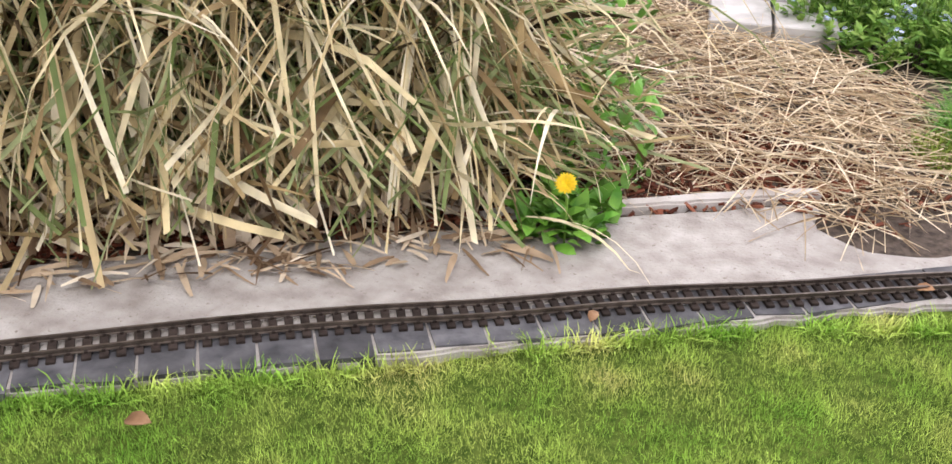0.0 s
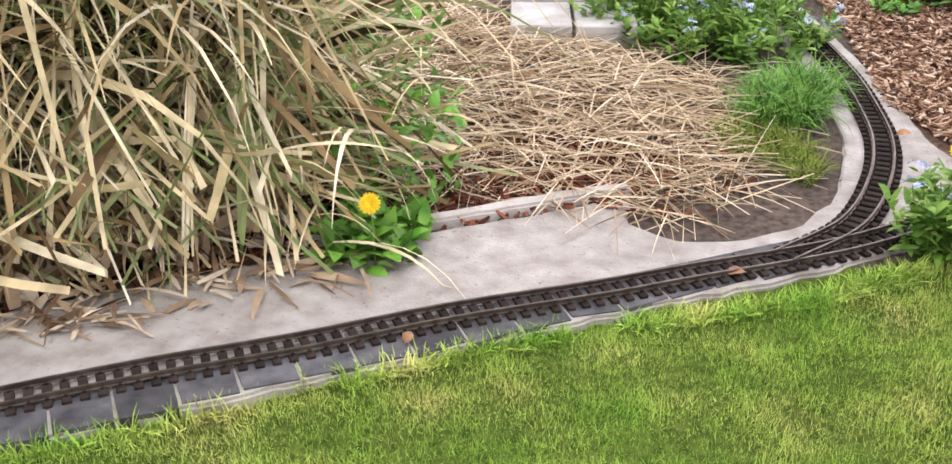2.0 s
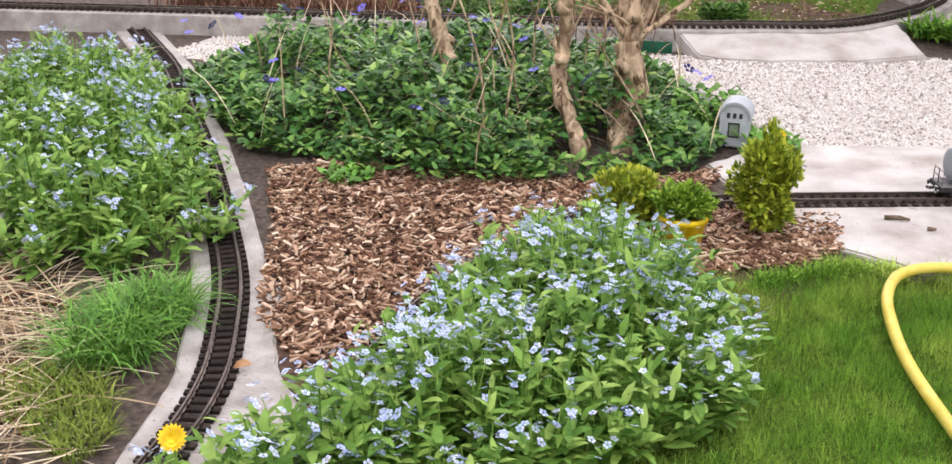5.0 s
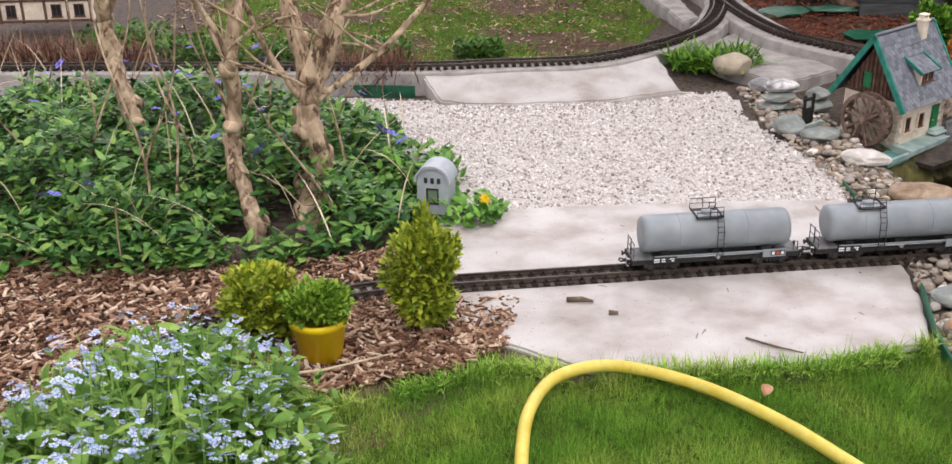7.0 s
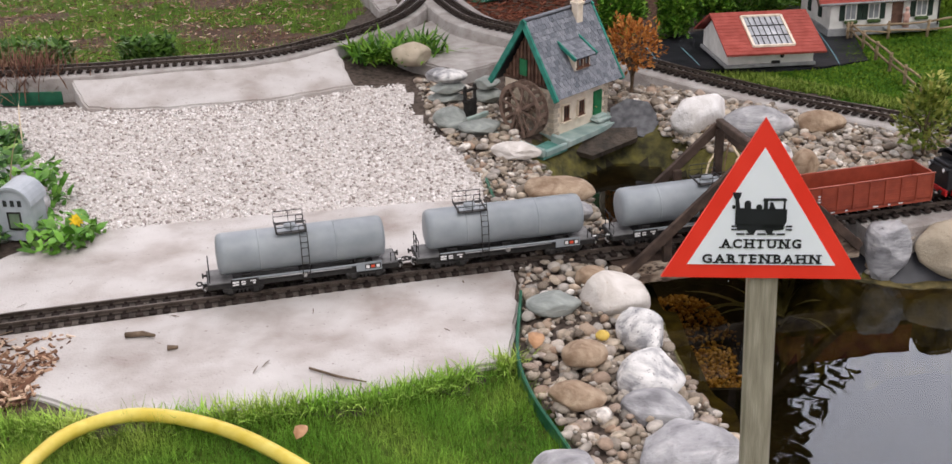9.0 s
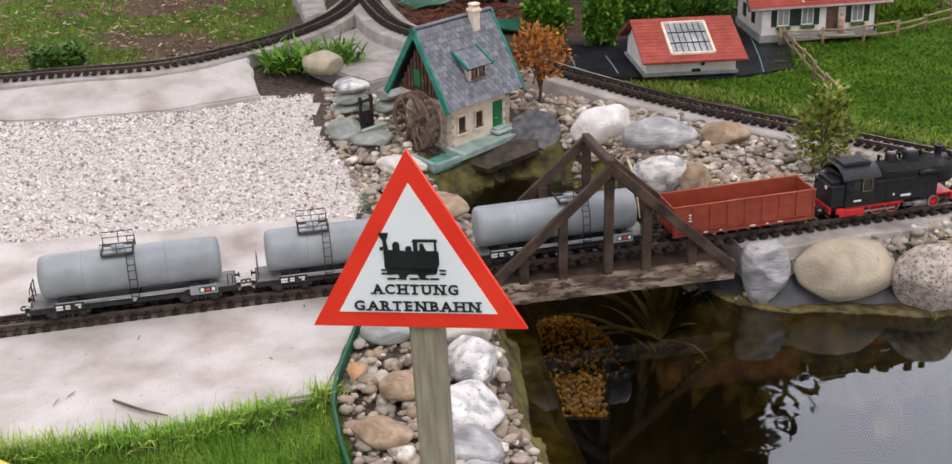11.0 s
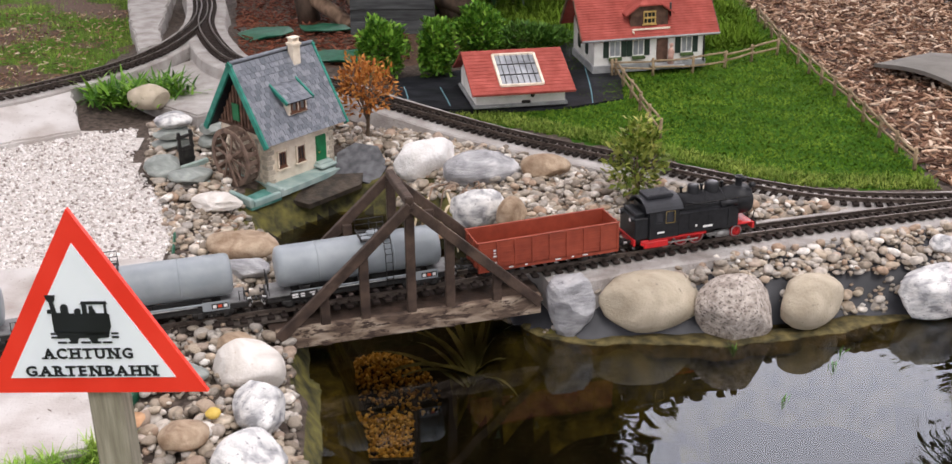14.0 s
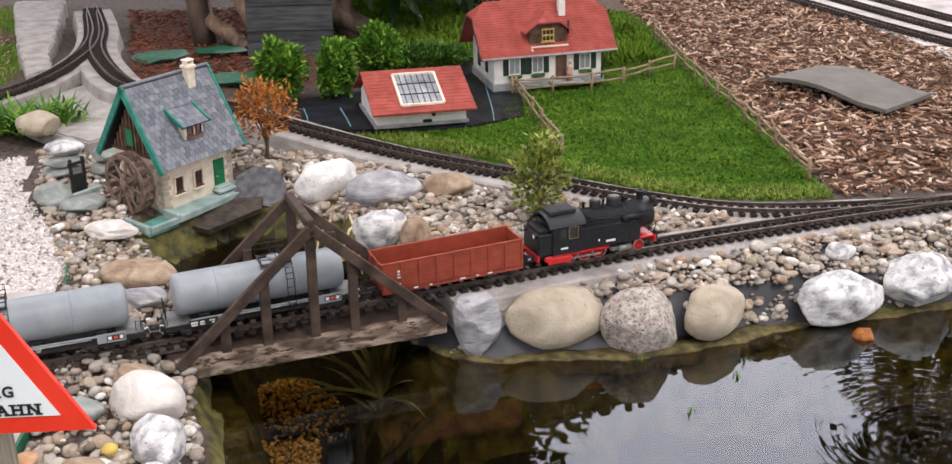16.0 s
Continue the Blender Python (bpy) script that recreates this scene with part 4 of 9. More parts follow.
    vt.box((-0.083, 0, 0.1415), (0.066, 0.045, 0.008), 0.001)
    part("roof_vent", vt, GREY_ROOF, roof)
    sl = Build()
    for k in range(12):
        sl.box((-0.11 + k * 0.005, 0, 0.1462), (0.0025, 0.043, 0.0015))
    part("vent_slats", sl, GREY_ROOF, roof)
    bk = Build()
    bk.box((-0.136, 0, 0.076), (0.034, 0.082, 0.052), 0.002)
    bk.box((-0.136, 0, 0.106), (0.026, 0.064, 0.010), 0.002)
    part("coal_bunker", bk, BLACK, e)
    for name, x, r, h in (("steam_dome", 0.010, 0.0135, 0.151), ("sand_dome", 0.058, 0.017, 0.152)):
        d = Build()
        d.lathe([(r * 1.1, 0.122), (r, 0.130), (r, h - 0.004), (r * 0.85, h - 0.0005), (r * 0.3, h), (0.001, h)], 20, "z", (x, 0, 0))
        part(name, d, BLACK, e)
    ch = Build()
    ch.lathe([(0.012, 0.125), (0.0085, 0.132), (0.0085, 0.150), (0.0105, 0.152), (0.0105, 0.156), (0.0075, 0.156), (0.007, 0.135)], 18, "z", (0.128, 0, 0))
    part("chimney", ch, BLACK, e)
    for x in (-0.018, 0.034, 0.086):
        w = Build()
        w.lathe([(0.003, 0.128), (0.003, 0.143), (0.0045, 0.1435), (0.0045, 0.147), (0.001, 0.148)], 10, "z", (x, 0.004, 0))
        part("whistle" if x < 0 else "valve", w, BLACK, e)
    for q in ((0.152, -0.02, 0.137), (0.152, 0.02, 0.137), (-0.154, -0.028, 0.098), (-0.154, 0.028, 0.098)):
        l_ = Build()
        s = 1 if q[0] > 0 else -1
        l_.lathe([(0.001, -0.006), (0.006, -0.006), (0.0065, 0.006), (0.001, 0.0062)], 12, "x", q, m=None)
        la = part("headlamp", l_, BLACK, e)
        g_ = Build()
        g_.lathe([(0.005, 0), (0.003, 0.001), (0.0005, 0.0013)], 12, "x", (0, 0, 0), m=Matrix.Translation((q[0] + s * 0.0062, q[1], q[2])) @ Matrix.Scale(s, 4, (1, 0, 0)))
        part("lens", g_, WHITE, la)
    hr = Build()
    for s in (-1, 1):
        hr.tube([(-0.03, s * 0.033, 0.116), (0.14, s * 0.033, 0.116)], 0.0011, 6)
    part("handrail", hr, DARK, e)
    pp = Build()
    for s in (-1, 1):
        pp.tube([(-0.02, s * 0.031, 0.121), (0.02, s * 0.033, 0.112), (0.06, s * 0.033, 0.110), (0.10, s * 0.035, 0.104)], 0.0018, 6)
        pp.lathe([(0.001, -0.022), (0.007, -0.022), (0.007, 0.022), (0.001, 0.022)], 12, "x", (0.085, s * 0.036, 0.108))
    part("feed_pipe", pp, BLACK, e)
    for s in (-1, 1):
        cy = Build()
        cy.lathe([(0.001, -0.016), (0.0085, -0.016), (0.0085, 0.016), (0.001, 0.016)], 14, "x", (0.070, s * 0.038, 0.035))
        cy.rod((0.03, s * 0.041, 0.035), (0.058, s * 0.041, 0.035), 0.002, 6)
        cy.box((0.045, s * 0.043, 0.041), (0.035, 0.002, 0.003))
        part("cylinder", cy, WORN_STEEL, e, "worn steel cylinder and slide bars")
        rg = Build()
        rg.box((-0.045, s * 0.040, 0.046), (0.145, 0.006, 0.006), 0.001)
        rg.box((-0.10, s * 0.042, 0.035), (0.06, 0.006, 0.016), 0.002)
        rg.box((-0.128, s * 0.040, 0.041), (0.02, 0.008, 0.012), 0.002)
        part("running_board", rg, RED, e, "bright red frame skirt")
        for x, r in ((-0.03, 0.0185), (0.008, 0.0185), (-0.068, 0.0185), (0.112, 0.0135)):
            w = Build()
            wheel(w, x, s * 0.0235, RAILTOP + r, r, 0.009 * s)
            for k in range(8):
                a = k * math.pi / 4
                w.rod((x, s * 0.0295, RAILTOP + r), (x + 0.8 * r * math.cos(a), s * 0.0295, RAILTOP + r + 0.8 * r * math.sin(a)), 0.0012, 5)
            wh = part("wheel", w, RED, e, "red spoked wheel")
            ty = Build()
            ty.lathe([(r * 0.86, 0), (r * 1.01, 0), (r * 1.01, 0.003), (r * 0.86, 0.003)], 24, "y", (x, s * 0.0275 - (0 if s > 0 else 0.003), RAILTOP + r))
            part("tyre", ty, STEEL, wh)
        rd = Build()
        rd.box((-0.03, s * 0.033, 0.030), (0.085, 0.002, 0.004), 0.0005)
        part("coupling_rod", rd, STEEL, e)
    marks(cab, [(-0.09, 0.063, 0.018, 0.004)], -0.0455)
    marks(e, [(0.028, 0.063, 0.024, 0.005), (-0.002, 0.068, 0.004, 0.005)], -0.0466)
    fp = Build()
    for s in (-1, 1):
        fp.tube([(0.15, s * 0.03, 0.05), (0.157, s * 0.03, 0.075), (0.154, s * 0.026, 0.085)], 0.0013, 6)
        fp.tube([(0.152, s * 0.014, 0.045), (0.165, s * 0.014, 0.055), (0.166, s * 0.014, 0.04)], 0.0018, 6)
    part("front_steps", fp, DARK, e)
    couplers(e, 0.152, 0.038)
    return e


_mp = smooth_path(lift(MAIN, main_z), 0.005)
_ms = np.arange(len(_mp)) * 0.005


def on_track(s):
    i = int(s / 0.005)
    a, b = _mp[i - 16], _mp[i + 16]
    p = _mp[i]
    d = b - a
    return Matrix.Translation(p) @ Matrix.Rotation(math.atan2(d[1], d[0]), 4, "Z") @ Matrix.Rotation(-math.atan2(d[2], math.hypot(d[0], d[1])), 4, "Y")


S0 = float(_ms[np.argmin(np.abs(_mp[:, 0] - 1.085) + (_mp[:, 1] < 0.9) * 9)])
gondola(on_track(S0))
locomotive(on_track(S0 + 0.362))
for k, (lx, txt) in enumerate(((0.035, "grey cylindrical tank wagon coupled behind the red wagon"), (-0.075, "grey cylindrical tank wagon in the middle of the train"), (-0.02, "grey cylindrical tank wagon at the end of the train"))):
    tank_wagon(on_track(S0 - 0.417 - 0.445 * k), lx, txt)

# ---- warning sign ----
SIGN_RED = mat("sign_red", (0.80, 0.035, 0.02), (0.88, 0.05, 0.03), 20, 0.35, bump=0.03, patch=0.06)
SIGN_WHITE = mat("sign_white", (0.82, 0.87, 0.94), (0.86, 0.91, 0.97), 20, 0.35, bump=0.02, patch=0.04)
SIGN_BLACK = mat("sign_black", (0.01, 0.011, 0.015), (0.018, 0.02, 0.026), 20, 0.4, bump=0.0, patch=0.1)
POST_WOOD = mat("grey_post_wood", (0.22, 0.20, 0.15), (0.36, 0.33, 0.26), 30, 0.8, bump=0.35, fine=120, patch=0.15, patch_scale=8, stretch=(6, 6, 0.6))


def words(text, size, width, at, material, parent, name):
    cu = bpy.data.curves.new(name, "FONT")
    cu.body, cu.size, cu.align_x, cu.extrude, cu.offset = text, size, "CENTER", 0.0004, 0.00034
    cu.space_character = 1.34
    tmp = bpy.data.objects.new("tmp", cu)
    scene.collection.objects.link(tmp)
    me = bpy.data.meshes.new_from_object(tmp.evaluated_get(bpy.context.evaluated_depsgraph_get()))
    bpy.data.objects.remove(tmp)
    co = np.array([v.co[:] for v in me.vertices])
    co[:, 0] *= width / (co[:, 0].max() - co[:, 0].min())
    # slab serifs at the feet and heads of the stems
    owner = list(range(len(co)))
    def find(a):
        while owner[a] != a:
            owner[a] = owner[owner[a]]
            a = owner[a]
        return a
    for e in me.edges:
        owner[find(e.vertices[0])] = find(e.vertices[1])
    isles = {}
    for k in range(len(co)):
        isles.setdefault(find(k), []).append(k)
    letters = []
    for q in sorted(isles.values(), key=lambda q: co[q, 0].min()):
        if letters and co[q, 0].min() < co[letters[-1], 0].max():
            letters[-1] = letters[-1] + q
        else:
            letters.append(q)
    cap = np.median([co[q, 1].max() for q in letters])
    b = Build()
    for ch, q in zip(text, letters):
        c = co[q]
        for foot, allowed in ((True, "AHTNRBE"), (False, "HUNBER")):
            if ch not in allowed:
                continue
            row = np.sort(np.unique(c[np.abs(c[:, 1] - (c[:, 1].min() if foot else c[:, 1].max())) < cap * 0.05, 0]))
            groups = np.split(row, np.where(np.diff(row) > cap * 0.3)[0] + 1)
            if ch in "BE":
                groups = [np.array([c[:, 0].min(), c[:, 0].min() + cap * 0.2])]
            if ch == "R" and not foot:
                groups = [np.array([c[:, 0].min(), c[:, 0].min() + cap * 0.2])]
            for g in groups:
                lo_, hi_ = g[0] - cap * 0.2, g[-1] + cap * 0.2
                y = (c[:, 1].min() if foot else c[:, 1].max()) + (0.055 if foot else -0.055) * cap
                b.box(((lo_ + hi_) / 2, y, 0), (hi_ - lo_, cap * 0.13, 0.0011))
    v = co.tolist() + b.v
    f = [tuple(p.vertices) for p in me.polygons] + [tuple(k + len(co) for k in q) for q in b.f]
    me = bpy.data.meshes.new(name)
    me.from_pydata(v, [], f)
    me.materials.append(material)
    o = new(name, me)
    o.parent = parent
    o.matrix_basis = at
    return o


def warning_sign():
    base = (0.453, -0.305, gz(0.453, -0.305))
    s = root("warning_sign", pose(*base, -3, -2.0, -10), "red and white triangular warning sign on a wooden post", "sign")
    H = 0.565 - base[2]
    p = Build()
    p.box((0.004, 0.019, H / 2 + 0.04), (0.031, 0.028, H + 0.08), 0.003)
    part("post", p, POST_WOOD, s, "weathered grey wooden post")
    def tri(k, y0, y1, dz=0.0):
        w, h = 0.1025 * k, 0.173 * k
        cz = H + 0.0575 + dz
        pts = []
        for cx, zz in ((-w, -h / 3), (w, -h / 3), (0, 2 * h / 3)):
            pts.append((cx, cz + zz))
        b = Build()
        k3 = [(x, y0, z) for x, z in pts] + [(x, y1, z) for x, z in pts]
        b.add(k3, [(0, 1, 2), (5, 4, 3), (0, 3, 4, 1), (1, 4, 5, 2), (2, 5, 3, 0)])
        return b
    pl = part("plate", tri(1.0, 0.0, 0.005), SIGN_RED, s, "red-bordered triangular plate")
    part("white_field", tri(0.735, -0.0012, -0.0002), SIGN_WHITE, pl)
    R = Matrix.Rotation(radians(90), 4, "X")
    words("ACHTUNG", 0.0134, 0.081, Matrix.Translation((0.0, -0.002, H + 0.0345)) @ R, SIGN_BLACK, pl, "lettering")
    words("GARTENBAHN", 0.0134, 0.119, Matrix.Translation((0.0, -0.002, H + 0.0175)) @ R, SIGN_BLACK, pl, "lettering")
    e = Build()
    z0 = H + 0.0485
    def flat(x, z, w, h):
        e.box((x * 0.88 - 0.0005, -0.002, z0 + z * 1.03), (w * 0.88, 0.0012, h))
    def shape(*pts):
        e.add([(x * 0.88 - 0.0005, y, z0 + z * 1.03) for y in (-0.0026, -0.0014) for x, z in pts], [tuple(range(len(pts))), tuple(range(len(pts), 2 * len(pts)))[::-1]] + [(i, i + len(pts), (i + 1) % len(pts) + len(pts), (i + 1) % len(pts)) for i in range(len(pts))])
    shape((-0.0345, 0.0450), (-0.0240, 0.0450), (-0.0255, 0.0400), (-0.0270, 0.0385), (-0.0250, 0.0270), (-0.0300, 0.0270), (-0.0310, 0.0385), (-0.0330, 0.0405))  # chimney
    shape((-0.0305, 0.0110), (-0.0305, 0.0270), (-0.0290, 0.0290), (0.0010, 0.0275), (0.0010, 0.0100))  # boiler
    shape((-0.0205, 0.0270), (-0.0205, 0.0345), (-0.0185, 0.0365), (-0.0150, 0.0365), (-0.0130, 0.0345), (-0.0130, 0.0270))  # dome
    shape((-0.0070, 0.0260), (-0.0070, 0.0310), (-0.0050, 0.0325), (-0.0020, 0.0325), (-0.0005, 0.0310), (-0.0005, 0.0260))
    shape((0.0010, 0.0080), (0.0010, 0.0280), (0.0250, 0.0280), (0.0280, 0.0270), (0.0280, 0.0150), (0.0240, 0.0080))  # cab body
    shape((0.0000, 0.0365), (0.0015, 0.0390), (0.0265, 0.0390), (0.0275, 0.0365))  # cab roof
    shape((0.0015, 0.0270), (0.0015, 0.0370), (0.0060, 0.0370), (0.0060, 0.0270))
    shape((0.0235, 0.0270), (0.0240, 0.0370), (0.0258, 0.0370), (0.0262, 0.0270))
    shape((0.0072, 0.0270), (0.0085, 0.0310), (0.0085, 0.0345), (0.0115, 0.0350), (0.0135, 0.0310), (0.0155, 0.0270))
    shape((-0.0280, 0.0050), (-0.0290, 0.0120), (0.0260, 0.0110), (0.0245, 0.0060), (0.0130, 0.0050), (0.0120, 0.0020), (0.0060, 0.0020), (0.0040, 0.0055), (-0.0060, 0.0055), (-0.0080, 0.0025), (-0.0150, 0.0025), (-0.0170, 0.0055))
    for q in ((-0.031, 0.0095), (0.031, 0.0095), (-0.031, 0.0060), (0.031, 0.0060)):
        flat(q[0], q[1], 0.007, 0.0014)
    for q in (-0.024, -0.013, 0.0, 0.011, 0.022):
        flat(q, 0.0012, 0.0095, 0.0016)
    flat(-0.0325, 0.0300, 0.0035, 0.0035)
    part("engine_symbol", e, SIGN_BLACK, pl, "black steam engine silhouette")
    return s


warning_sign()

# ---- timber bridge ----
BRIDGE_WOOD = mat("dark_bridge_wood", (0.028, 0.017, 0.012), (0.085, 0.055, 0.04), 26, 0.75, bump=0.5, fine=90, patch=0.3, patch_scale=12)
BEAM_WOOD = mat("worn_beam_wood", (0, 0, 0), (0, 0, 0), 24, 0.85, bump=0.7, fine=80, patch=0.25, patch_scale=14, distort=0.8, stretch=(0.5, 1, 1.6), stops=[(0.3, (0.05, 0.033, 0.025)), (0.46, (0.13, 0.09, 0.065)), (0.54, (0.24, 0.18, 0.13)), (0.68, (0.38, 0.31, 0.24))], fleck=(70, 0.53, (0.05, 0.032, 0.024)))


def bar(b, p0, p1, w, h):
    """A squared timber from p0 to p1."""
    p0, p1 = Vector(p0), Vector(p1)
    d = p1 - p0
    m = Matrix.Translation((p0 + p1) / 2) @ d.to_track_quat("X", "Z").to_matrix().to_4x4()
    return b.box((0, 0, 0), (d.length, w, h), min(w, h) * 0.12, m=m)


def bridge():
    c = Vector((0.765, 1.072, 0.0))
    ang = math.degrees(math.atan2(0.108, 0.57))
    t = root("railway_bridge", Matrix.Translation(c) @ Matrix.Rotation(radians(ang), 4, "Z"), "dark weathered timber truss bridge over the pond", "bridge")
    half, y = 0.29, 0.082
    dk = Build()
    dk.box((0, 0, -0.014), (2 * half + 0.02, 0.14, 0.012), 0.002)
    part("deck", dk, BRIDGE_WOOD, t)
    for s in (-1, 1):
        b = Build()
        bar(b, (-half, s * y, -0.022), (half, s * y, -0.022), 0.016, 0.046)
        part("main_beam", b, BEAM_WOOD, t, "worn pale beam with peeling stain")
        top = Vector((0, s * y, 0.244))
        for q in (-1, 1):
            b = Build()
            bar(b, (q * (half - 0.005), s * (y + 0.012), -0.015), top + Vector((0, s * 0.012, 0)), 0.012, 0.022)
            part("diagonal", b, BRIDGE_WOOD, t)
        for x in (-0.185, -0.10, 0.0, 0.085, 0.19):
            zt = 0.244 - abs(x) / half * 0.262 - 0.005
            b = Build()
            bar(b, (x, s * (y + 0.001), -0.048), (x, s * (y + 0.001), zt), 0.011, 0.020)
            part("post", b, BRIDGE_WOOD, t)
    b = Build()
    bar(b, (0, -y - 0.01, 0.254), (0, y + 0.01, 0.254), 0.018, 0.018)
    part("ridge_beam", b, BRIDGE_WOOD, t)
    return t


bridge()

# dark flagstones beside the rails
FLAG = mat("dark_flagstone", (0.035, 0.036, 0.042), (0.115, 0.115, 0.125), 20, 0.8, bump=0.4, fine=80, patch=0.3, patch_scale=9, rand_obj=0.3)
fs = root("flagstone_row", pose(-2.46, -1.60, 0.0, 0, 0, 45.5), "row of dark flagstones set beside the rails", "flagstones")
rnd_f = random.Random(4)
for k in range(-11, 13):
    x0 = -0.42 + k * 0.098
    b = Build()
    b.prism([(x0 + 0.002, -0.002 + rnd_f.uniform(-0.010, 0.006)), (x0 + 0.093, -0.002 + rnd_f.uniform(-0.010, 0.006)), (x0 + 0.095, 0.100), (x0, 0.100)], -0.02, 0.0005 + rnd_f.uniform(0, 0.0012))
    part("flagstone", b, FLAG, fs)

# ---- stones ----
ST_WHITE = mat("white_marble", (0, 0, 0), (0, 0, 0), 34, 0.68, bump=0.7, fine=130, patch=0.18, patch_scale=12, distort=0.5, stretch=(0.8, 1, 1.3), stops=[(0.33, (0.25, 0.25, 0.26)), (0.43, (0.45, 0.45, 0.455)), (0.52, (0.64, 0.635, 0.62)), (0.64, (0.78, 0.77, 0.75))], fleck=(120, 0.60, (0.15, 0.15, 0.16)))
ST_BRIGHT = mat("bright_quartz", (0.66, 0.64, 0.61), (0.88, 0.87, 0.86), 20, 0.5, bump=0.9, fine=120, patch=0.12, patch_scale=9, distort=1.0, fleck=(60, 0.66, (0.34, 0.32, 0.30)))
ST_CREAM = mat("cream_limestone", (0.52, 0.48, 0.43), (0.80, 0.77, 0.73), 14, 0.75, bump=0.6, fine=120, patch=0.12, patch_scale=9, distort=0.8, fleck=(45, 0.66, (0.42, 0.33, 0.25)))
ST_BEIGE = mat("beige_boulder", (0.37, 0.315, 0.23), (0.53, 0.465, 0.36), 14, 0.8, bump=0.7, fine=160, patch=0.2, patch_scale=11, distort=0.8, fleck=(70, 0.64, (0.22, 0.19, 0.15)))
ST_GREY = mat("grey_slate_stone", (0, 0, 0), (0, 0, 0), 26, 0.75, bump=0.8, fine=120, distort=0.4, stretch=(0.6, 1, 1.8), patch=0.22, patch_scale=11, stops=[(0.32, (0.20, 0.20, 0.21)), (0.45, (0.31, 0.31, 0.32)), (0.58, (0.42, 0.42, 0.43)), (0.72, (0.60, 0.595, 0.59))], fleck=(90, 0.64, (0.13, 0.13, 0.14)))
ST_GREEN = mat("green_grey_stone", (0.20, 0.225, 0.21), (0.36, 0.385, 0.36), 22, 0.8, bump=0.6, fine=90, patch=0.18, patch_scale=9, distort=1.0, stretch=(0.7, 1, 2), fleck=(80, 0.66, (0.13, 0.14, 0.13)))
ST_BROWN = mat("brown_sandstone", (0.24, 0.16, 0.10), (0.45, 0.35, 0.25), 30, 0.85, bump=0.7, fine=140, distort=0.8, patch=0.2, patch_scale=10)
ST_PUMICE = mat("pitted_stone", (0.28, 0.235, 0.20), (0.62, 0.56, 0.50), 60, 0.95, bump=1.0, fine=190, patch=0.15, patch_scale=10, fleck=(150, 0.55, (0.10, 0.08, 0.07)))
ST_YELLOW = mat("yellow_stone", (0.52, 0.36, 0.06), (0.66, 0.48, 0.11), 40, 0.6, bump=0.3, patch=0.1, patch_scale=20)
ST_ORANGE = mat("orange_stone", (0.22, 0.065, 0.012), (0.46, 0.17, 0.035), 60, 0.6, bump=0.6, fine=120, patch=0.2, patch_scale=20)
ST_SLATE = mat("dark_slate", (0.045, 0.046, 0.05), (0.13, 0.132, 0.14), 40, 0.7, bump=0.35, fine=60, patch=0.2, patch_scale=8)
PEBBLE = pieces_mat("pebble_mix", [(0, (0.17, 0.14, 0.11)), (0.18, (0.36, 0.30, 0.23)), (0.34, (0.27, 0.25, 0.225)), (0.5, (0.47, 0.40, 0.31)), (0.64, (0.33, 0.23, 0.16)), (0.78, (0.40, 0.37, 0.33)), (0.9, (0.56, 0.50, 0.43)), (1.0, (0.70, 0.67, 0.62))], 0.65, 70, bump=0.5, grain=0.22)
PEBBLE_ONE = pieces_mat("pebble_single", [(0, (0.17, 0.14, 0.11)), (0.18, (0.36, 0.30, 0.23)), (0.34, (0.27, 0.25, 0.225)), (0.5, (0.47, 0.40, 0.31)), (0.64, (0.33, 0.23, 0.16)), (0.78, (0.40, 0.37, 0.33)), (0.9, (0.56, 0.50, 0.43)), (1.0, (0.70, 0.67, 0.62))], 0.65, 70, bump=0.5, grain=0.22, obj=True)
WHITE_CHIP = pieces_mat("white_gravel", [(0, (0.26, 0.22, 0.20)), (0.15, (0.46, 0.41, 0.38)), (0.4, (0.64, 0.60, 0.57)), (0.75, (0.77, 0.74, 0.72)), (1.0, (0.86, 0.84, 0.82))], 0.8, 80, bump=0.2)


def boulder(x, y, z, size, rz, material, label, seed, angular=0.3, tilt=0):
    r = np.random.default_rng(seed)
    bm = bmesh.new()
    bmesh.ops.create_icosphere(bm, subdivisions=4, radius=0.5)
    off = Vector(r.random(3) * 20)
    planes = [(Vector(r.normal(size=3)).normalized(), 0.36 + 0.08 * r.random()) for _ in range(int(4 + 14 * angular))]
    for v in bm.verts:
        p = v.co.copy()
        for nrm, dd in planes:
            e = p.dot(nrm) - dd
            if e > 0:
                p -= nrm * e * min(1.0, 0.5 + 1.2 * angular)
        k = noise.noise(p * 1.8 + off) * 0.07 + noise.noise(p * 6 + off) * (0.012 + 0.05 * angular) - abs(noise.noise(p * 13 + off)) * (0.004 + 0.022 * angular) + noise.noise(p * 40 + off) * (0.002 + 0.004 * angular)
        v.co = p * (1 + k)
    me = bpy.data.meshes.new("boulder")
    bm.to_mesh(me)
    bm.free()
    co = np.array([v.co[:] for v in me.vertices])
    ext = co.max(0) - co.min(0)
    co = (co - (co.max(0) + co.min(0)) / 2) / ext * np.array(size)
    if "standing" in label:  # wedge, broad above and narrow below
        co[:, :2] *= (0.80 + 0.62 * co[:, 2:3] / size[2])
    me.vertices.foreach_set("co", co.astype(np.float32).ravel())
    me.polygons.foreach_set("use_smooth", [angular < 0.75] * len(me.polygons))
    me.materials.append(material)
    o = new("boulder", me)
    o.matrix_basis = pose(x, y, z + size[2] * 0.42, tilt, tilt * 0.5, rz)
    return tagged(o, label, "boulder", "boulders round the pond")


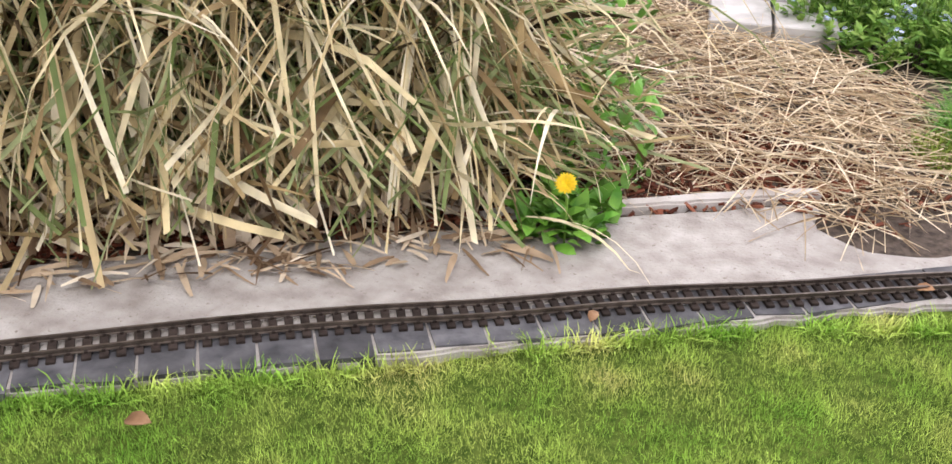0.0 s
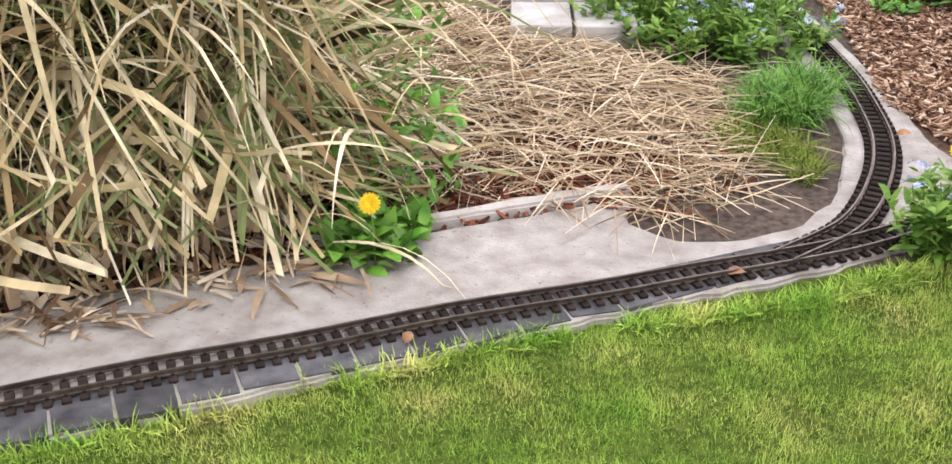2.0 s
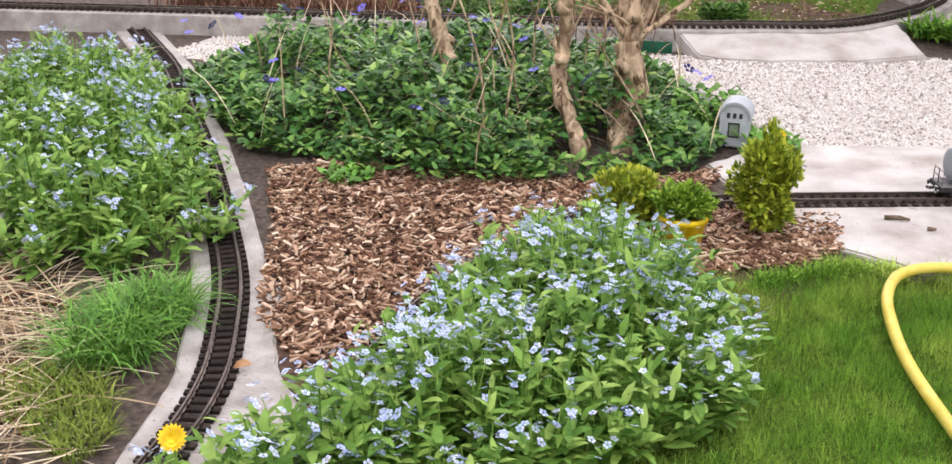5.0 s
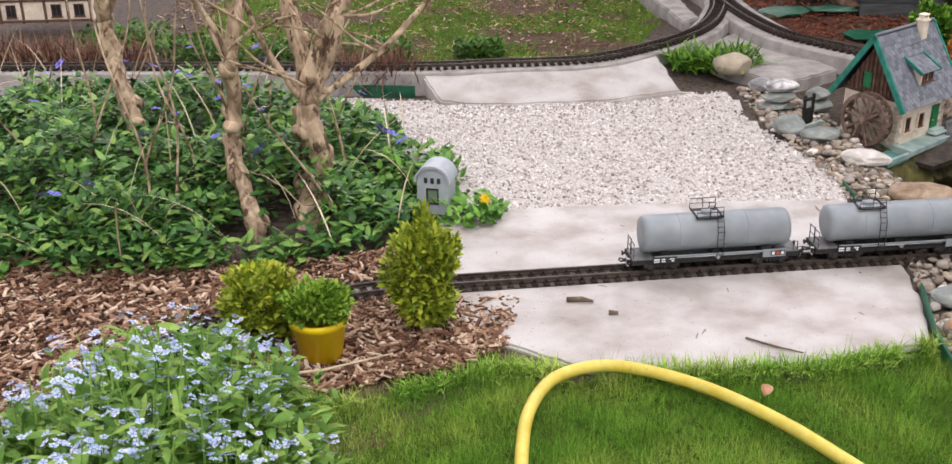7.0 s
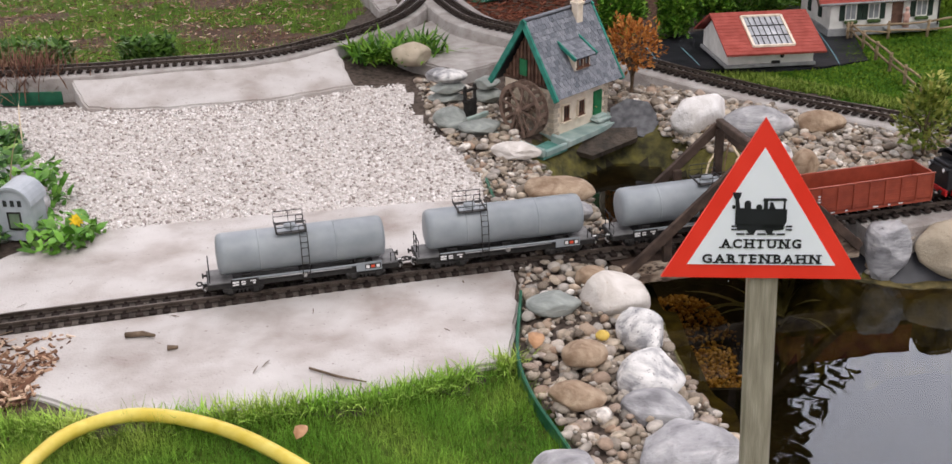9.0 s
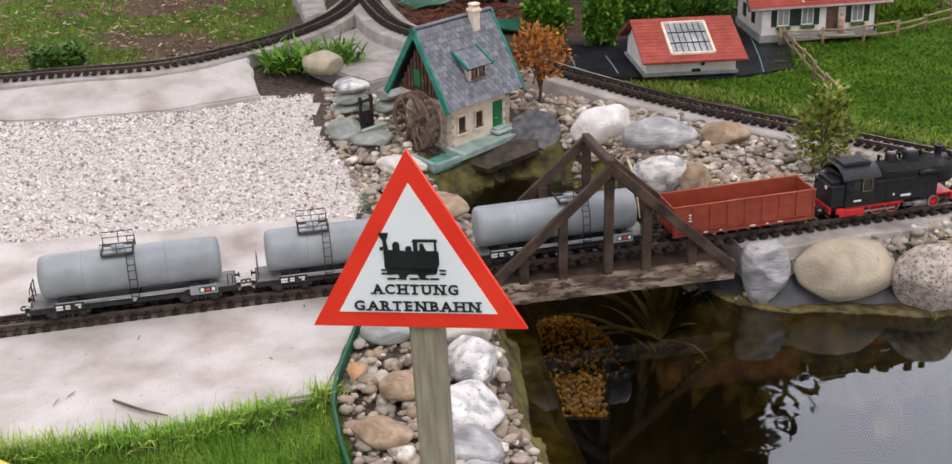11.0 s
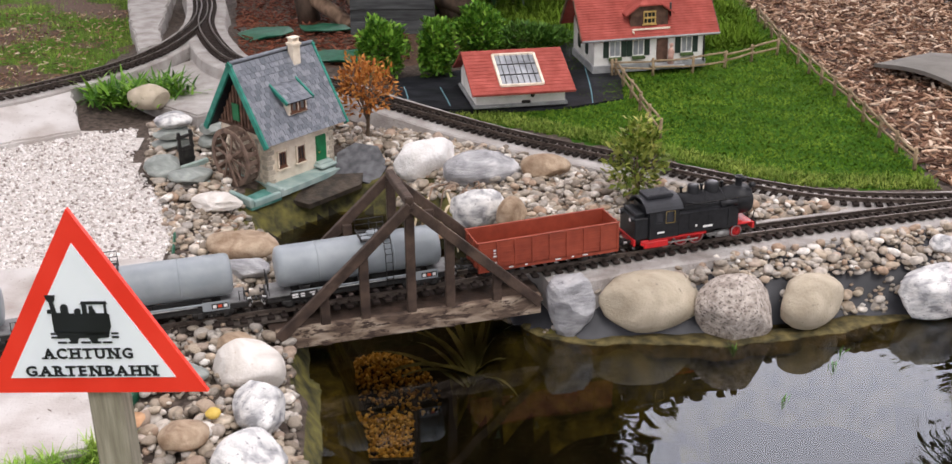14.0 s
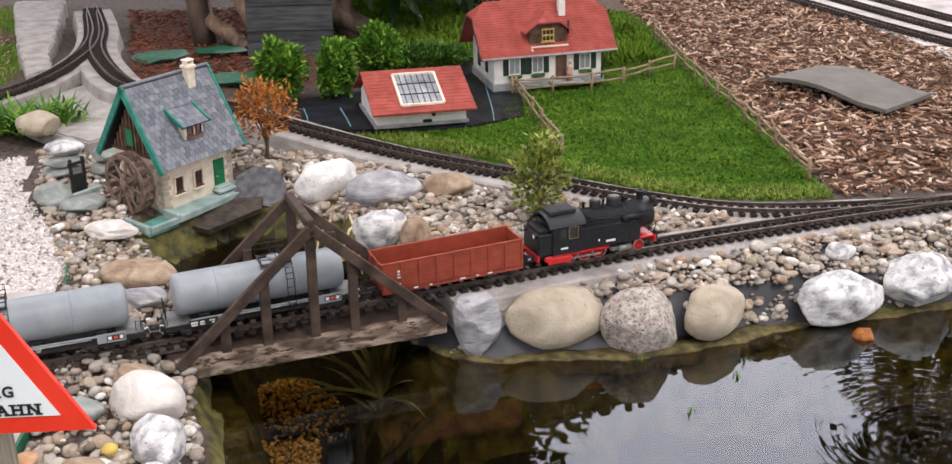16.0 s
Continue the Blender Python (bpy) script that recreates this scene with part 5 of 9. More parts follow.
WB, BB, GB = "rough white-veined boulder at the pond edge", "smooth beige boulder at the pond edge", "grey slaty boulder among pebbles"
for i, a in enumerate((
        (1.137, 1.05, -0.115, (0.135, 0.09, 0.165), 10, ST_GREY, "angular grey-white boulder standing at the pond edge", 0.8),
        (1.322, 1.06, -0.10, (0.255, 0.14, 0.14), 6, ST_BEIGE, "large smooth beige boulder at the pond edge", 0.22),
        (1.497, 1.015, -0.125, (0.18, 0.14, 0.17), 0, ST_PUMICE, "pitted brown-grey boulder at the pond edge", 0.35),
        (1.685, 1.035, -0.105, (0.185, 0.115, 0.125), 28, ST_BEIGE, "rounded beige boulder at the pond edge", 0.2),
        (2.01, 1.055, -0.105, (0.25, 0.14, 0.125), 14, ST_WHITE, WB, 0.5),
        (2.225, 1.075, -0.10, (0.20, 0.14, 0.14), 5, ST_WHITE, WB, 0.6),
        (2.045, 1.145, 0.0, (0.075, 0.06, 0.05), 20, ST_WHITE, "small pale boulder above the pond edge", 0.3),
        (0.405, 0.592, 0.012, (0.028, 0.026, 0.02), 12, ST_YELLOW, "small yellow pebble among grey pebbles", 0.05),
        (2.02, 0.955, -0.135, (0.055, 0.05, 0.05), 12, ST_ORANGE, "small orange stone breaking the water", 0.4),
        (2.42, 1.09, -0.09, (0.18, 0.12, 0.11), 12, ST_BEIGE, BB, 0.2),
        (0.455, 0.765, -0.03, (0.15, 0.115, 0.10), -38, ST_CREAM, "long cream-white boulder beside the bridge", 0.3),
        (0.485, 0.61, -0.03, (0.095, 0.125, 0.10), 12, ST_WHITE, WB, 0.5),
        (0.475, 0.455, -0.04, (0.125, 0.135, 0.105), -28, ST_WHITE, WB, 0.6),
        (0.47, 0.365, -0.03, (0.13, 0.10, 0.065), -18, ST_GREY, "flat grey boulder among pebbles", 0.6),
        (0.49, 0.205, -0.03, (0.19, 0.15, 0.09), 24, ST_GREY, GB, 1.0),
        (0.56, 0.05, -0.03, (0.16, 0.15, 0.09), 50, ST_GREY, GB, 1.0),
        (0.362, 0.525, -0.005, (0.088, 0.075, 0.055), 10, ST_BROWN, "brown sandstone boulder among pebbles", 0.25),
        (0.332, 0.385, -0.005, (0.105, 0.07, 0.05), -10, ST_BROWN, "brown striped boulder among pebbles", 0.3),
        (0.325, 0.745, -0.005, (0.115, 0.085, 0.042), 5, ST_GREEN, "flat green-grey boulder among pebbles", 0.4),
        (0.29, 0.18, -0.01, (0.10, 0.10, 0.05), 40, ST_GREY, "ridged pale grey boulder among pebbles", 0.8),
        (0.42, 0.875, -0.01, (0.075, 0.055, 0.045), 20, ST_BROWN, "brown-grey rounded boulder at the bridge end", 0.2),
        (0.40, 1.35, -0.01, (0.185, 0.105, 0.07), -18, ST_BROWN, "flat tan boulder among pebbles", 0.25),
        (0.42, 1.235, -0.01, (0.10, 0.07, 0.05), -10, ST_GREY, GB, 0.7),
        (0.31, 1.66, 0.0, (0.15, 0.085, 0.045), -25, ST_CREAM, "pale flat stone below the mill", 0.8),
        (0.13, 1.95, -0.01, (0.10, 0.10, 0.075), 15, ST_GREEN, "green-grey boulder beside the mill", 0.6),
        (0.215, 1.88, 0.0, (0.125, 0.10, 0.045), -15, ST_GREEN, "flat green-grey boulder beside the mill", 0.6),
        (0.125, 2.20, 0.0, (0.125, 0.09, 0.035), 0, ST_GREEN, "flat stone at the foot of a stack", 0.5),
        (0.13, 2.20, 0.033, (0.12, 0.085, 0.035), 20, ST_GREEN, "flat stone in a small stack", 0.5),
        (0.135, 2.20, 0.066, (0.115, 0.08, 0.045), 8, ST_WHITE, "pale flat stone on top of a stack", 0.4),
        (0.255, 2.18, 0.0, (0.10, 0.09, 0.055), 30, ST_GREEN, "dark green-grey stone beside the mill race", 0.5),
        (0.255, 2.18, 0.05, (0.085, 0.08, 0.04), 60, ST_GREEN, "dark green-grey stone stacked beside the mill race", 0.5),
        (0.005, 2.56, 0.03, (0.14, 0.10, 0.085), -15, ST_BEIGE, "tan boulder beside green garden plants", 0.5),
        (0.10, 2.44, 0.0, (0.09, 0.07, 0.05), 15, ST_GREY, GB, 0.5),
        (0.875, 1.90, -0.02, (0.20, 0.115, 0.125), 32, ST_BRIGHT, "bright white boulder above the upper pool", 0.7),
        (1.025, 1.80, -0.02, (0.22, 0.15, 0.115), 10, ST_GREY, "grey-veined boulder above the upper pool", 0.5),
        (0.985, 1.545, -0.04, (0.15, 0.11, 0.12), 20, ST_WHITE, "marbled boulder beside the upper pool", 0.4),
        (1.06, 1.47, -0.03, (0.085, 0.075, 0.105), 60, ST_BROWN, "brown pointed boulder behind the bridge", 0.5),
        (1.20, 1.77, 0.01, (0.14, 0.09, 0.07), -10, ST_BROWN, "brown rounded boulder among pebbles", 0.3),
        (1.26, 1.34, -0.01, (0.10, 0.07, 0.07), 10, ST_GREEN, "grey-green boulder behind the track", 0.4),
        (1.13, 1.28, -0.02, (0.10, 0.07, 0.06), -5, ST_WHITE, "pale boulder behind the track", 0.4),
        (-1.02, 1.52, -0.005, (0.16, 0.13, 0.08), 20, ST_GREY, "grey stone beside the white gravel", 0.4),
        (-0.93, 1.36, -0.005, (0.09, 0.09, 0.07), 50, ST_GREY, "grey stone beside the white gravel", 0.4))):
    boulder(a[0], a[1], a[2], a[3], a[4], a[5], a[6], 30 + i, a[7])


ROCK_DARK = mat("dark_wet_rock", (0.018, 0.014, 0.010), (0.075, 0.058, 0.042), 35, 0.6, bump=0.9, fine=110, patch=0.2, patch_scale=9)


def flat_stone(x, y, z, poly, th, m, label):
    b = Build()
    b.prism(poly, -th / 2, th / 2)
    o = obj("slate_slab", b, ROCK_DARK if "overhang" in label else ST_SLATE)
    o.matrix_basis = m
    return tagged(o, label, "stone slab")


flat_stone(0, 0, 0, [(-0.08, -0.06), (0.06, -0.085), (0.095, 0.0), (0.05, 0.075), (-0.03, 0.08), (-0.085, 0.03)], 0.014, pose(0.69, 1.975, 0.0, 36, 6, -8) @ Matrix.Scale(0.85, 4), "dark slate slab leaning beside the mill")
flat_stone(0, 0, 0, [(-0.10, -0.03), (0.08, -0.05), (0.13, 0.0), (0.07, 0.05), (-0.06, 0.06), (-0.12, 0.02)], 0.016, pose(0.60, 1.875, -0.04, 10, -8, 38) @ Matrix.Scale(0.95, 4), "dark slate slab overhanging the upper pool")

LEFT_BANK = [(0.25, 0.50), (0.27, 0.95), (0.23, 1.35), (0.15, 1.75), (0.06, 2.1), (0.02, 2.45), (0.12, 2.5), (0.25, 2.3), (0.3, 1.95), (0.40, 1.62), (0.5, 1.4), (0.51, 1.05), (0.53, 0.85), (0.56, 0.55), (0.61, 0.25), (0.70, -0.05), (0.80, -0.4), (0.55, -0.5), (0.42, -0.2), (0.31, 0.25)]
UPPER_BANK = [(0.80, 1.80), (1.0, 1.68), (1.05, 1.30), (1.5, 1.32), (1.92, 1.38), (1.66, 1.50), (1.40, 1.72), (1.10, 2.0), (0.82, 2.27), (0.62, 2.40), (0.45, 2.5), (0.5, 2.3), (0.72, 2.1)]
RIGHT_BANK = [(1.08, 1.06), (1.35, 1.07), (1.60, 1.065), (1.78, 1.055), (2.1, 1.07), (3.2, 1.12), (3.2, 1.33), (2.4, 1.275), (2.0, 1.22), (1.5, 1.145), (1.20, 1.085), (1.07, 1.075)]
rng = np.random.default_rng(11)
kinds = lumps(6, rng, 2, 0.24, 0.55)
small_kinds = lumps(5, rng, 1, 0.22, 0.6)
near_p, near_s, all_v, all_f, k0 = [], [], [], [], 0
for poly, count, lo, hi in ((LEFT_BANK, 4200, 0.012, 0.044), (UPPER_BANK, 4300, 0.012, 0.044), (RIGHT_BANK, 3000, 0.012, 0.042)):
    p = scatter_in(poly, count, rng)
    s = lo + (hi - lo) * rng.random(count) ** 2.0
    z = ground_z(p) + s * 0.12 + np.where(rng.random(count) < 0.35, 0.012, 0.0)
    q = np.column_stack([p, z])
    if poly is LEFT_BANK:
        near = (p[:, 0] > 0.24) & (p[:, 1] > 0.35) & (p[:, 1] < 1.0) & (s > 0.024)
        take = np.where(near)[0][:280]
        near_p, near_s = q[take], s[take]
        keep = np.ones(count, bool)
        keep[take] = False
        q, s = q[keep], s[keep]
    for sel, kk in ((s >= 0.024, kinds), (s < 0.024, small_kinds)):
        v, f = strew(kk, q[sel], s[sel], rng)
        all_v.append(v)
        all_f.append(f + k0)
        k0 += len(v)
bank = mesh_np("pebble_bank", np.vstack(all_v), np.vstack(all_f), PEBBLE, True)
tagged(bank, "rounded river pebbles in grey, tan and white", "pebbles", kind="stuff")
pm = []
for v, f in kinds:
    me = bpy.data.meshes.new("pebble")
    me.from_pydata(v.tolist(), [], f.tolist())
    me.polygons.foreach_set("use_smooth", [True] * len(f))
    me.materials.append(PEBBLE_ONE)
    pm.append(me)
for q, s in zip(near_p, near_s):
    m = Matrix.Translation(q) @ Euler((rng.normal() * 0.2, rng.normal() * 0.2, rng.random() * 6)).to_matrix().to_4x4() @ Matrix.Diagonal((*(s * (0.75 + 0.5 * rng.random(3))), 1))
    shared("pebble", pm[rng.integers(6)], bank, m)

# white gravel
chips = lumps(4, rng, 1, 0.3, 0.7)
p = scatter_in(GRAVEL, 27000, rng)
p = p[~in_poly(p, front_ + back_)]
s = 0.0058 + 0.0082 * rng.random(len(p)) ** 1.5
v, f = strew(chips, np.column_stack([p, ground_z(p) + s * 0.2]), s, rng, 1.0)
# a small bank of chips against the slab
e0, e1 = np.array((-1.0, 2.19)), np.array((-0.43, 2.262))
w = rng.random(2600)[:, None]
k = rng.random(2600)
bp = e0 * (1 - w) + e1 * w + np.array((0.15, -1.0)) * k[:, None] * 0.10
s = 0.006 + 0.0095 * rng.random(2600) ** 1.5
v2, f2 = strew(chips, np.column_stack([bp, ground_z(bp) + (1 - k) * 0.012 * (0.7 + 0.5 * rng.random(2600))]), s, rng, 1.0)
v, f = np.vstack([v, v2]), np.vstack([f, f2 + len(v)])
tagged(mesh_np("gravel", v, f, WHITE_CHIP), "white crushed stone gravel", "gravel", kind="stuff")

# green edging strip between the slab and the pebbles
EDGE_GREEN = mat("green_plastic", (0.006, 0.07, 0.035), (0.015, 0.13, 0.07), 30, 0.45, bump=0.1, patch=0.2)
for pts, h, lab in (([(0.22, 1.50), (0.235, 1.35), (0.262, 1.1)], 0.018, "green plastic edging strip beside the pebbles"), ([(0.262, 0.80), (0.238, 0.55), (0.255, 0.42), (0.30, 0.25), (0.36, 0.0), (0.44, -0.3)], 0.03, "green plastic edging strip between lawn and pebbles"), ([(-2.9, 2.49), (-2.3, 2.43), (-1.7, 2.37), (-1.12, 2.33)], 0.045, "dark green edging strip behind the gravel")):
    b = Build()
    path = smooth_path([(x, y, gz(x, y)) for x, y in pts], 0.03)
    sweep(b, path, [(-0.003, -0.03), (0.003, -0.03), (0.003, h - 0.002), (0.0, h), (-0.003, h - 0.002)])
    tagged(obj("edging_strip", b, EDGE_GREEN), lab, "edging")

# ---- model buildings ----
CREAM = mat("cream_render", (0.70, 0.60, 0.47), (0.86, 0.77, 0.64), 40, 0.85, bump=0.3, fine=120, patch=0.15, patch_scale=15)
STONE_ONE = mat("cream_block", (0.42, 0.36, 0.28), (0.64, 0.56, 0.45), 40, 0.9, bump=0.4, fine=120, patch=0.1, patch_scale=20, rand_obj=0.2)
MILL_SLATE = pieces_mat("mill_slates", [(0, (0.14, 0.155, 0.18)), (0.5, (0.20, 0.215, 0.245)), (1, (0.27, 0.285, 0.315))], 0.7, 90, bump=0.3)
MILL_SLATE_ONE = pieces_mat("mill_slate_single", [(0, (0.14, 0.155, 0.18)), (0.5, (0.20, 0.215, 0.245)), (1, (0.27, 0.285, 0.315))], 0.7, 90, bump=0.3, obj=True)
TEAL = mat("teal_paint", (0.01, 0.16, 0.115), (0.03, 0.25, 0.19), 40, 0.55, bump=0.1, patch=0.15, patch_scale=20)
PALE_TEAL = mat("faded_teal_base", (0.22, 0.34, 0.32), (0.40, 0.48, 0.45), 20, 0.75, bump=0.3, patch=0.25, patch_scale=10)
MID_TEAL = mat("worn_teal", (0.05, 0.20, 0.17), (0.14, 0.32, 0.28), 30, 0.6, bump=0.2, patch=0.2, patch_scale=15)
GREEN_DOOR = mat("green_door_paint", (0.006, 0.12, 0.04), (0.012, 0.18, 0.065), 40, 0.5, bump=0.1, patch=0.15)
TIMBER = mat("brown_timber", (0.07, 0.035, 0.022), (0.17, 0.095, 0.065), 40, 0.75, bump=0.4, fine=120, patch=0.2, patch_scale=20, rand_obj=0.25)
WHEEL_BROWN = mat("wheel_brown", (0.10, 0.065, 0.05), (0.24, 0.165, 0.125), 50, 0.75, bump=0.3, patch=0.2, patch_scale=20)
WIN_BROWN = mat("window_brown", (0.10, 0.04, 0.02), (0.16, 0.07, 0.04), 50, 0.6, bump=0.1)
ROOF_RED = mat("red_model_roof", (0.29, 0.062, 0.048), (0.40, 0.098, 0.078), 30, 0.8, spec=0.15, bump=0.15, patch=0.2, patch_scale=9)
WALL_WHITE = mat("white_model_wall", (0.70, 0.70, 0.65), (0.82, 0.82, 0.78), 30, 0.8, bump=0.2, fine=150, patch=0.12, patch_scale=14)
SHUTTER = mat("dark_green_shutter", (0.008, 0.02, 0.013), (0.016, 0.035, 0.024), 40, 0.6, bump=0.1)
PANE = mat("model_pane", (0.16, 0.17, 0.19), (0.36, 0.38, 0.4), 14, 0.12, bump=0.0, patch=0.2, patch_scale=30, spec=0.7)
PLINTH = mat("grey_plinth", (0.24, 0.25, 0.25), (0.36, 0.37, 0.37), 40, 0.85, bump=0.3)


def tiled(parent, corner, along, up, nrm, na, nu, w, h, th, material, name="slates", single=False):
    """Rows of overlapping tiles on a roof plane, each with its own edges."""
    V, Fq, r = [], [], random.Random(5)
    turn = Matrix((along, up, nrm)).transposed().to_4x4()
    whole = None
    for j in range(nu):
        for i in range(na + (j % 2)):
            u0 = (i - 0.5 * (j % 2)) * w
            u1 = min(max(u0 + w * 0.94, 0), na * w)
            u0 = max(u0, 0)
            if u1 - u0 < w * 0.15:
                continue
            l0, l1 = j * h, (j + 1) * h * 1.0 + h * 0.25
            lift0, lift1 = th * (1.6 + r.random() * 0.6), th * 0.5
            if single:
                m = Matrix.Translation(corner + along * u0 + up * l0 + nrm * th * 0.3 * r.random()) @ turn @ Matrix.Diagonal((u1 - u0, 1, 1, 1))
                if whole is None:
                    b = Build()
                    hh = h * 1.25
                    b.add([(0, 0, 0), (1, 0, 0), (1, 0, th * 1.8), (0.94, -0.002, th * 1.7), (0.06, -0.002, th * 1.7), (0, 0, th * 1.8), (1, hh, th * 0.5), (0, hh, th * 0.5)], [(0, 1, 2, 3, 4, 5), (5, 4, 3, 2, 6, 7), (1, 6, 2), (0, 5, 7)])
                    o = part("slate", b, material, parent)
                    whole = o.data
                    o.matrix_basis = m
                else:
                    shared("slate", whole, parent, m)
                continue
            k = len(V)
            for (u, q, t) in ((u0, l0, lift0), (u1, l0, lift0), (u1, l1, lift1), (u0, l1, lift1), (u0, l0, 0), (u1, l0, 0)):
                V.append(corner + along * u + up * q + nrm * t)
            Fq += [(k, k + 1, k + 2, k + 3), (k, k + 4, k + 5, k + 1)]
    if V:
        o = part(name, Build().add(V, Fq), material, parent)
        o["kind"] = "stuff"


def roof_plane(b, p, along, up, la, lu, th):
    """A board with thickness: corner p, two directions and a thickness."""
    n = along.cross(up).normalized()
    v = [p, p + along * la, p + along * la + up * lu, p + up * lu]
    v += [q - n * th for q in v]
    b.add(v, [(0, 1, 2, 3), (7, 6, 5, 4), (0, 4, 5, 1), (1, 5, 6, 2), (2, 6, 7, 3), (3, 7, 4, 0)])
    return n


def window(parent, x, y, z, w, h, frame_mat, glass, n=1, depth=0.004, m=None):
    """A framed window with mullion in a wall that faces -y."""
    fr = Build()
    t = 0.0035
    for s in (-1, 1):
        fr.box((x + s * (w / 2 - t / 2), y - depth / 2, z), (t, depth, h), 0.0004)
        fr.box((x, y - depth / 2, z + s * (h / 2 - t / 2)), (w, depth, t), 0.0004)
    for k in range(n):
        fr.box((x - w / 2 + w * (k + 1) / (n + 1), y - depth / 2, z), (0.002, depth * 0.8, h))
    o = part("window", fr, frame_mat, parent)
    g = Build()
    g.box((x, y - depth * 0.15, z), (w - t, 0.0012, h - t))
    part("pane", g, glass, o)
    s_ = Build()
    s_.box((x, y - depth * 0.8, z - h / 2 - 0.0025), (w + 0.008, depth * 1.6, 0.004), 0.0005)
    part("window_sill", s_, frame_mat if frame_mat is not SHUTTER else WALL_WHITE, o)
    return o


def watermill():
    h = root("watermill", pose(0.455, 2.008, -0.005, 2.4, -1.6, 42), "cream stone model watermill with grey slate roof", "model house")
    L, D, ez, rz = 0.235, 0.196, 0.148, 0.338
    # base plate
    b = Build()
    b.prism([(-0.125, -0.165), (0.10, -0.155), (0.15, -0.12), (0.15, 0.10), (-0.13, 0.115)], -0.012, 0.004)
    part("base_plate", b, PALE_TEAL, h, "faded turquoise base plate")
    b = Build()
    b.box((-0.185, -0.015, -0.012), (0.105, 0.31, 0.012), 0.002)
    race = part("mill_race", b, MID_TEAL, h, "teal channel holding the wheel")
    for x, y0, y1 in ((-0.235, -0.172, 0.19), (-0.131, -0.172, -0.105)):
        b = Build()
        b.box((x, (y0 + y1) / 2, 0.004), (0.014, y1 - y0, 0.026), 0.003)
        part("race_wall", b, PALE_TEAL, race, "faded turquoise channel wall")
    part("race_end", Build().box((-0.183, -0.168, 0.0), (0.09, 0.012, 0.018), 0.002), PALE_TEAL, race)
    part("race_end", Build().box((-0.185, 0.16, 0.006), (0.10, 0.012, 0.03), 0.002), PALE_TEAL, race)
    # walls with thickness
    w = Build()
    w.box((0, -D / 2, ez / 2), (L, 0.008, ez), 0.001)
    w.box((0, D / 2, ez / 2), (L, 0.008, ez), 0.001)
    for s in (-1, 1):
        w.box((s * L / 2, 0, ez / 2), (0.008, D, ez), 0.001)
    wall = part("wall", w, CREAM, h, "cream rendered stone wall")
    # corner and course stones, each a block
    me = None
    r = random.Random(3)
    for s in (-1, 1):
        for k in range(9):
            for face in (0, 1):
                wd = 0.016 if (k + face) % 2 else 0.024
                if face == 0:
                    m = Matrix.Translation((s * (L / 2 - wd / 2 + 0.004), -D / 2 - 0.0042, 0.008 + k * 0.0145)) @ Matrix.Diagonal((wd, 0.003, 0.0125, 1))
                else:
                    m = Matrix.Translation((s * (L / 2 + 0.0045), -D / 2 + wd / 2 - 0.004, 0.008 + k * 0.0145)) @ Matrix.Diagonal((0.003, wd, 0.0125, 1))
                if me is None:
                    o = part("stone", Build().box((0, 0, 0), (1, 1, 1), 0.08), STONE_ONE, wall)
                    me = o.data
                    o.matrix_basis = m
                else:
                    shared("stone", me, wall, m)
    for k in range(9):
        for j in range(7):
            m = Matrix.Translation((-L / 2 - 0.0045, -D / 2 + 0.034 + j * 0.0205 + (k % 2) * 0.009, 0.008 + k * 0.0145)) @ Matrix.Diagonal((0.003, 0.019, 0.0125, 1))
            shared("stone", me, wall, m)
    # gables of upright boards
    brd = None
    for s in (-1, 1):
        g = Build()
        v = [(s * L / 2, -D / 2 - 0.004, ez), (s * L / 2, D / 2 + 0.004, ez), (s * L / 2, 0, rz - 0.02)]
        v += [(x - s * 0.008, y, z) for x, y, z in v]
        g.add(v, [(0, 1, 2), (5, 4, 3), (0, 3, 4, 1), (1, 4, 5, 2), (2, 5, 3, 0)])
        gb = part("gable", g, TIMBER, h, "brown upright timber boards")
        for k in range(13):
            y = -D / 2 + 0.008 + k * (D - 0.016) / 12
            top = ez + (rz - 0.025 - ez) * (1 - abs(y) / (D / 2 + 0.004))
            bb = Build()
            bb.box((s * (L / 2 + 0.002), y, (ez + top) / 2), (0.004, 0.0085, max(0.012, top - ez)), 0.0006)
            part("board", bb, TIMBER, gb)
        bb = Build()
        bb.box((s * (L / 2 + 0.004), 0, ez), (0.006, D + 0.01, 0.008), 0.001)
        part("beam", bb, TIMBER, gb)
    bb = Build()
    bb.box((-L / 2 - 0.006, 0.02, 0.19), (0.004, 0.03, 0.05), 0.001)
    part("shutter", bb, GREEN_DOOR, h)
    # roof
    RL = 0.294
    for s in (-1, 1):
        a = Vector((1, 0, 0)) if s < 0 else Vector((-1, 0, 0))
        c = Vector((-RL / 2, -0.136, 0.132)) if s < 0 else Vector((RL / 2, 0.136, 0.132))
        up = Vector((0, 0.136 if s < 0 else -0.136, rz - 0.132))
        lu = up.length
        up.normalize()
        b = Build()
        n = roof_plane(b, c, a, up, RL, lu, 0.006)
        rp = part("roof", b, GREY_ROOF, h, "grey slate roof")
        tiled(rp, c, a, up, n, 18, 15, RL / 18, lu / 15.5, 0.0016, MILL_SLATE_ONE if s < 0 else MILL_SLATE, single=s < 0)
        for q in (0, 1):
            t = Build()
            p0 = c + a * (RL * q) - n * 0.004
            bar(t, p0 - up * 0.006, p0 + up * (lu + 0.004), 0.008, 0.018)
            part("bargeboard", t, TEAL, rp, "teal verge board")
    b = Build()
    b.rod((-RL / 2, 0, rz + 0.002), (RL / 2, 0, rz + 0.002), 0.005, 8)
